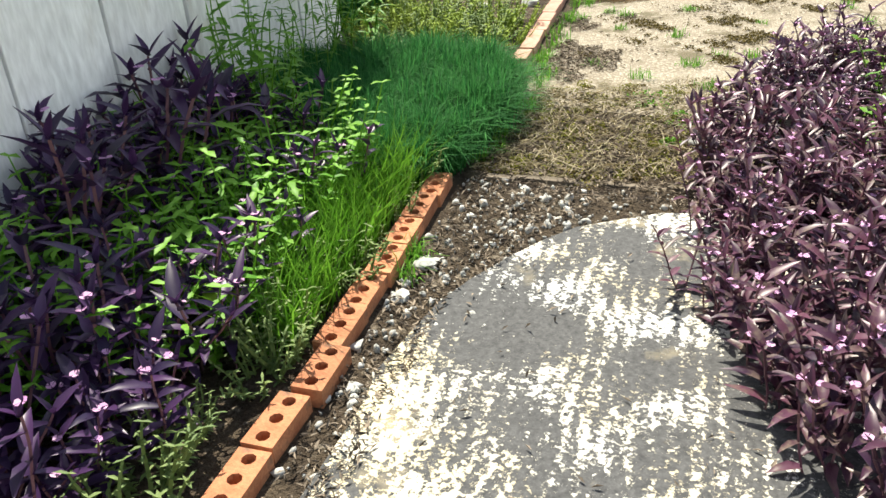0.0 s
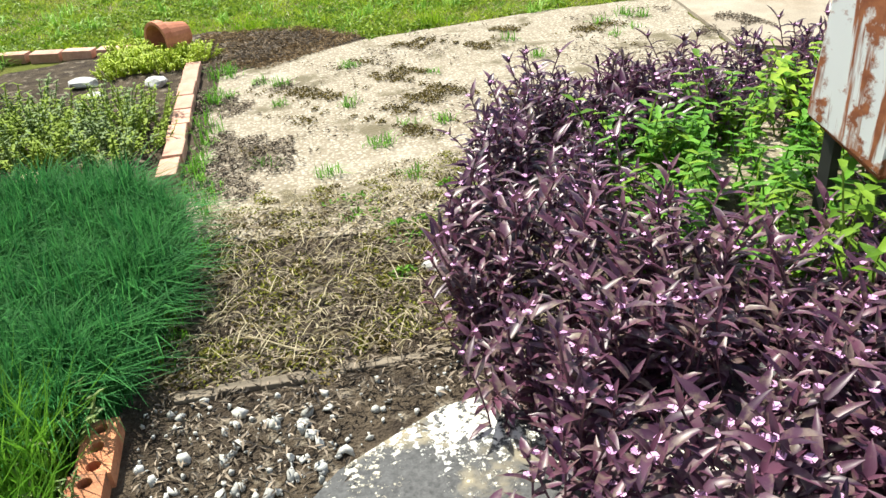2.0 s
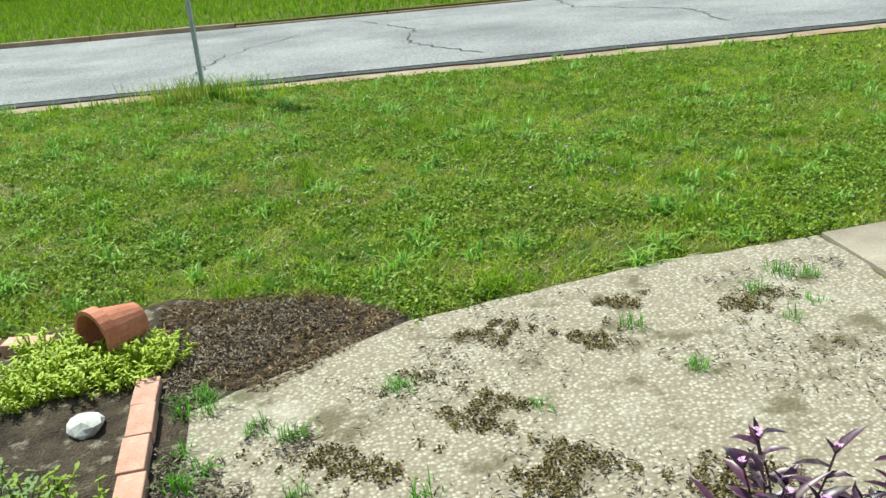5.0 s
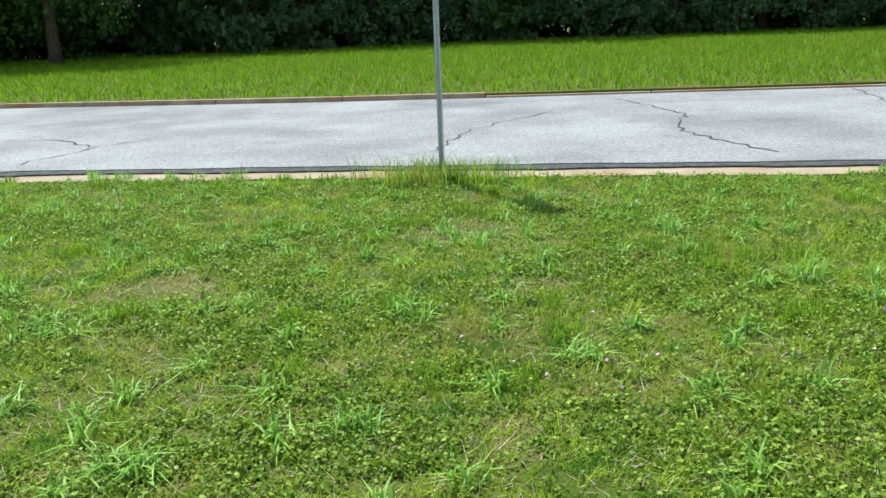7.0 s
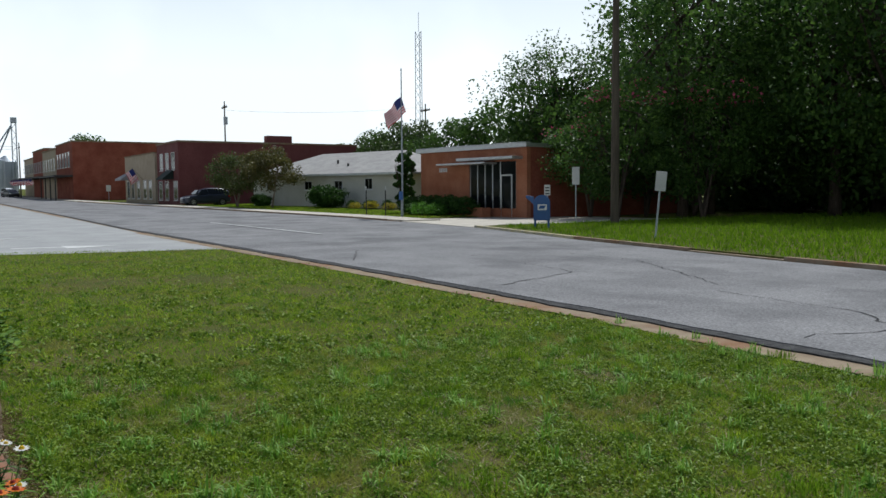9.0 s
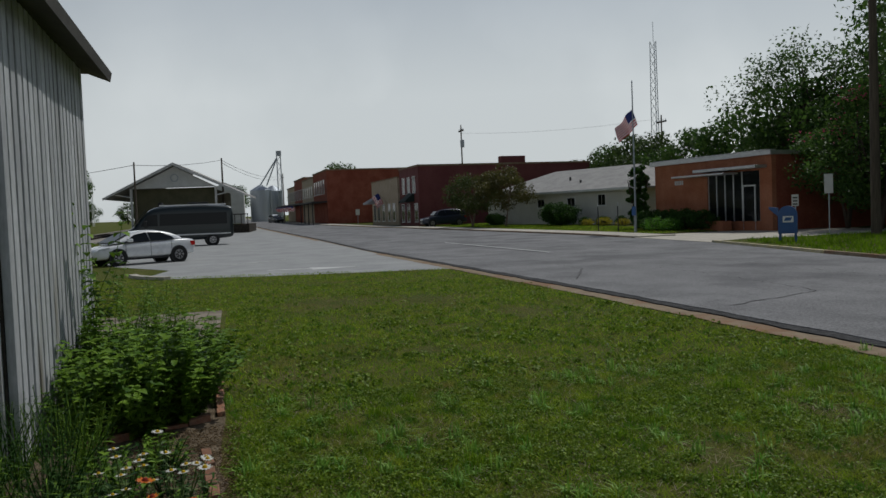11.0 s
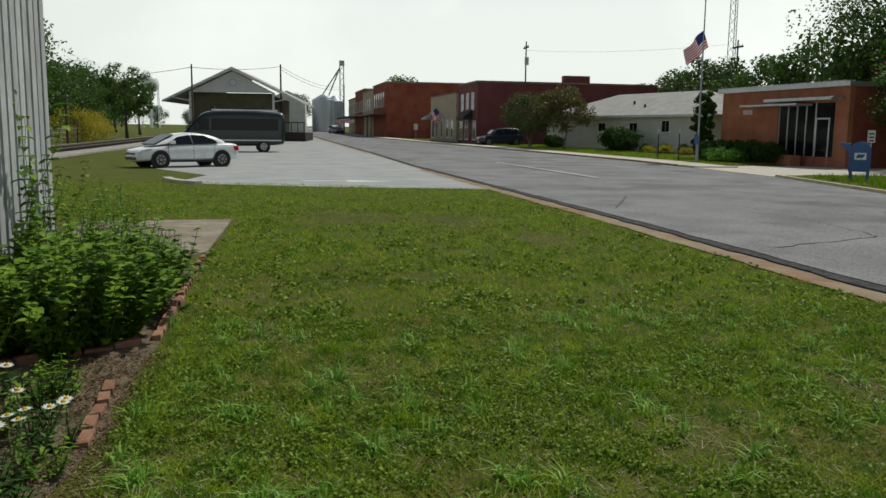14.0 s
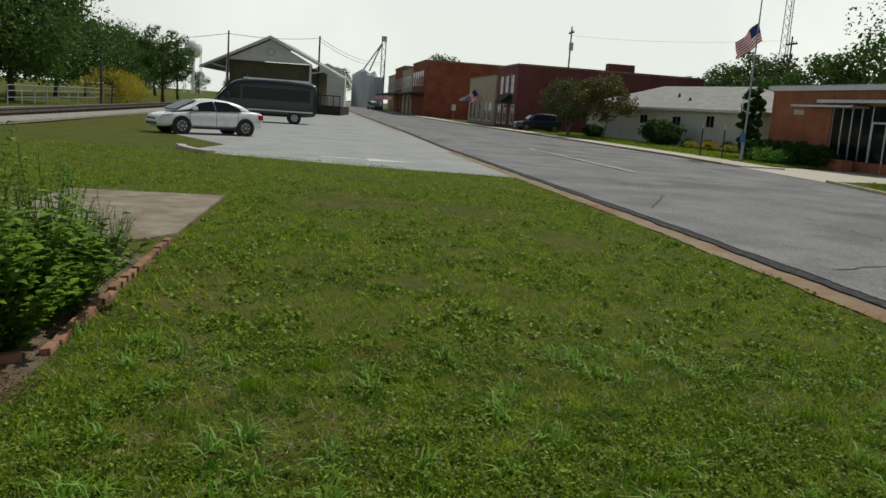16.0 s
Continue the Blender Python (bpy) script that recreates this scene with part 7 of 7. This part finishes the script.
    if suv:
        a0 = (1.12, 1.06)
    v = [bm.verts.new(p) for p in ((a0[0], -0.66, a0[1]), (a0[0], 0.66, a0[1]), (a1[0], 0.56, a1[1]), (a1[0], -0.56, a1[1]))]
    v2 = [bm.verts.new((q.co.x + 0.03, q.co.y, q.co.z + 0.03)) for q in v]
    bm.faces.new(v), bm.faces.new(v2)
    for i in range(4):
        bm.faces.new((v[i], v[(i + 1) % 4], v2[(i + 1) % 4], v2[i]))
    part("windscreen", bm, M_GLASS, t)
    part("grille", boxed(2.2, -0.42, 0.52, 2.28, 0.42, 0.59, 0.01), M_BLACK, t)
    part("lower_grille", boxed(2.2, -0.5, 0.32, 2.28, 0.5, 0.42, 0.01), M_BLACK, t)
    part("number_plate", boxed(-2.295, -0.26, 0.55, -2.27, 0.26, 0.68), M_LENS, t)
    return t


ang = math.degrees(math.atan2(2.43 - 4.71, -36.7 + 38.1))
sedan("parked_car", pose(-38.4, 3.1, 0.015, 0, 0, ang), M_CARWHITE, "white four-door saloon car parked on the lot")
sedan("parked_suv", pose(-78.6, 27.4, gz(-78.6) + 0.1, 0, 0, -88), M_CARBLUE, "dark blue sport utility car parked by the shop", 1.1, True)
sedan("far_car", pose(-176, 17.2, gz(-176) + 0.03, 0, 0, 15), M_CARWHITE, "white car parked far down the street", 1.1, True)
sedan("far_car", pose(-168, 17.0, gz(-168) + 0.03, 0, 0, 15), M_CARBLACK, "dark car parked far down the street")


def van(m):
    t = thing("passenger_van", m, "tall black passenger van parked on the lot", "van")
    hl = 3.45
    bm = bmesh.new()
    st = []
    for x, zs, w, zr in ((-hl, 0.55, 0.9, 2.45), (-3.35, 0.45, 0.97, 2.62), (-2.0, 0.38, 1.0, 2.7), (0, 0.36, 1.0, 2.72), (1.4, 0.36, 1.0, 2.66), (1.9, 0.36, 1.0, 2.45), (2.35, 0.37, 0.98, 1.95), (2.75, 0.38, 0.95, 1.42), (3.2, 0.42, 0.88, 1.18), (hl, 0.5, 0.7, 0.9)):
        st.append((x, [(w * 0.93, zs), (w, zs + 0.15), (w, (zs + zr) * 0.45), (w * 0.93, zr - 0.25), (w * 0.82, zr - 0.06), (w * 0.4, zr)]))
    loft(bm, st)
    rounded(part("body", bm, M_CARBLACK, t))
    for s in (-1, 1):
        part("side_window", side_panel(bmesh.new(), [(1.25, 1.4, 0.0), (1.2, 2.15, 0.05), (-3.0, 2.15, 0.05), (-3.0, 1.4, 0.0)], s * 1.0, 0.015), M_GLASS, t, "dark tinted window band")
        part("cab_window", side_panel(bmesh.new(), [(2.4, 1.4, 0.02), (2.0, 2.1, 0.08), (1.36, 2.15, 0.05), (1.36, 1.4, 0.0)], s * 1.0, 0.02), M_GLASS, t)
        part("trim_strip", boxed(-3.2, s * 1.004 - 0.006, 0.72, 0.9, s * 1.004 + 0.006, 0.8), M_WHITE, t, "bright side strip")
        part("mirror", boxed(2.0, s * 1.18 - 0.12, 1.35, 2.2, s * 1.18 + 0.12, 1.75, 0.04), M_BLACK, t)
        for x in (-2.05, 2.35):
            part("wheel_arch", tubed((x, s * 0.8, 0.36), (x, s * 1.008, 0.36), 0.42, n=24), M_BLACK, t)
            wheel(t, x, s * 0.92, 0.36, 0.22)
    bm = bmesh.new()
    v = [bm.verts.new(p) for p in ((2.82, -0.84, 1.45), (2.82, 0.84, 1.45), (2.02, 0.78, 2.42), (2.02, -0.78, 2.42))]
    v2 = [bm.verts.new((q.co.x + 0.04, q.co.y, q.co.z + 0.03)) for q in v]
    bm.faces.new(v), bm.faces.new(v2)
    for i in range(4):
        bm.faces.new((v[i], v[(i + 1) % 4], v2[(i + 1) % 4], v2[i]))
    part("windscreen", bm, M_GLASS, t)
    part("roof_rail", boxed(-3.0, -0.86, 2.66, 1.2, -0.82, 2.74), M_ALU, t)
    part("roof_rail", boxed(-3.0, 0.82, 2.66, 1.2, 0.86, 2.74), M_ALU, t)
    part("roof_unit", boxed(-1.9, -0.5, 2.7, -0.6, 0.5, 2.88, 0.04), M_BLACK, t, "black roof air unit")
    part("roof_vent", tubed((1.1, 0, 2.68), (1.1, 0, 2.92), 0.2, 0.14, 14), M_BLACK, t)
    return t


van(pose(-58.2, 3.8, gz(-58) + 0.015, 0, 0, -85))

# ---- railway beyond the lawn ----
bm = strip(bmesh.new(), [-400, -200, -120, -90, -60, -30, 0], lambda x: -9.4, lambda x: -3.6, 0.1, 0.1)
setting("ground_ballast", bm, surf("ballast", (0.3, 0.28, 0.25), (0.42, 0.39, 0.35), 3, 0.95, grain=14, bump=0.8, dist=0.04, space=True), "pale grey railway ballast")
M_RAIL = surf("rail_steel", (0.1, 0.085, 0.075), (0.17, 0.145, 0.125), 3, 0.7, 0.3)
tr = tagged(new("railway_track"), "steel railway track on dark sleepers", "railway", kind="structure")
for y in (-7.3, -5.8):
    part("rail", strip(bmesh.new(), [-400, -120, -60, -40, 0], lambda x: y, lambda x: y + 0.07, 0.3, 0.12), M_RAIL, tr)
sl = bpy.data.meshes.new("sleeper")
bm = boxed(-0.11, -1.25, 0, 0.11, 1.25, 0.12)
bm.to_mesh(sl), bm.free()
sl.materials.append(M_DARKWOOD)
for k in range(110):
    ob = new("sleeper", sl)
    ob.parent, ob.matrix_local = tr, pose(-40 - 0.62 * k, -6.5, gz(-40 - 0.62 * k) + 0.1)
fe = thing("chain_fence", pose(-57, -11.2, gz(-57)), "low grey wire fence beyond the railway", "fence")
for k in range(14):
    part("post", tubed((-2.4 * k, 0, 0), (-2.4 * k, 0, 1.3 + 0.0204 * k), 0.04, n=6), M_GALV, fe)
for z in (0.5, 0.9, 1.25):
    part("rail", tubed((0, 0, z), (-31.2, 0, z + 0.26), 0.025, n=5), M_GALV, fe)
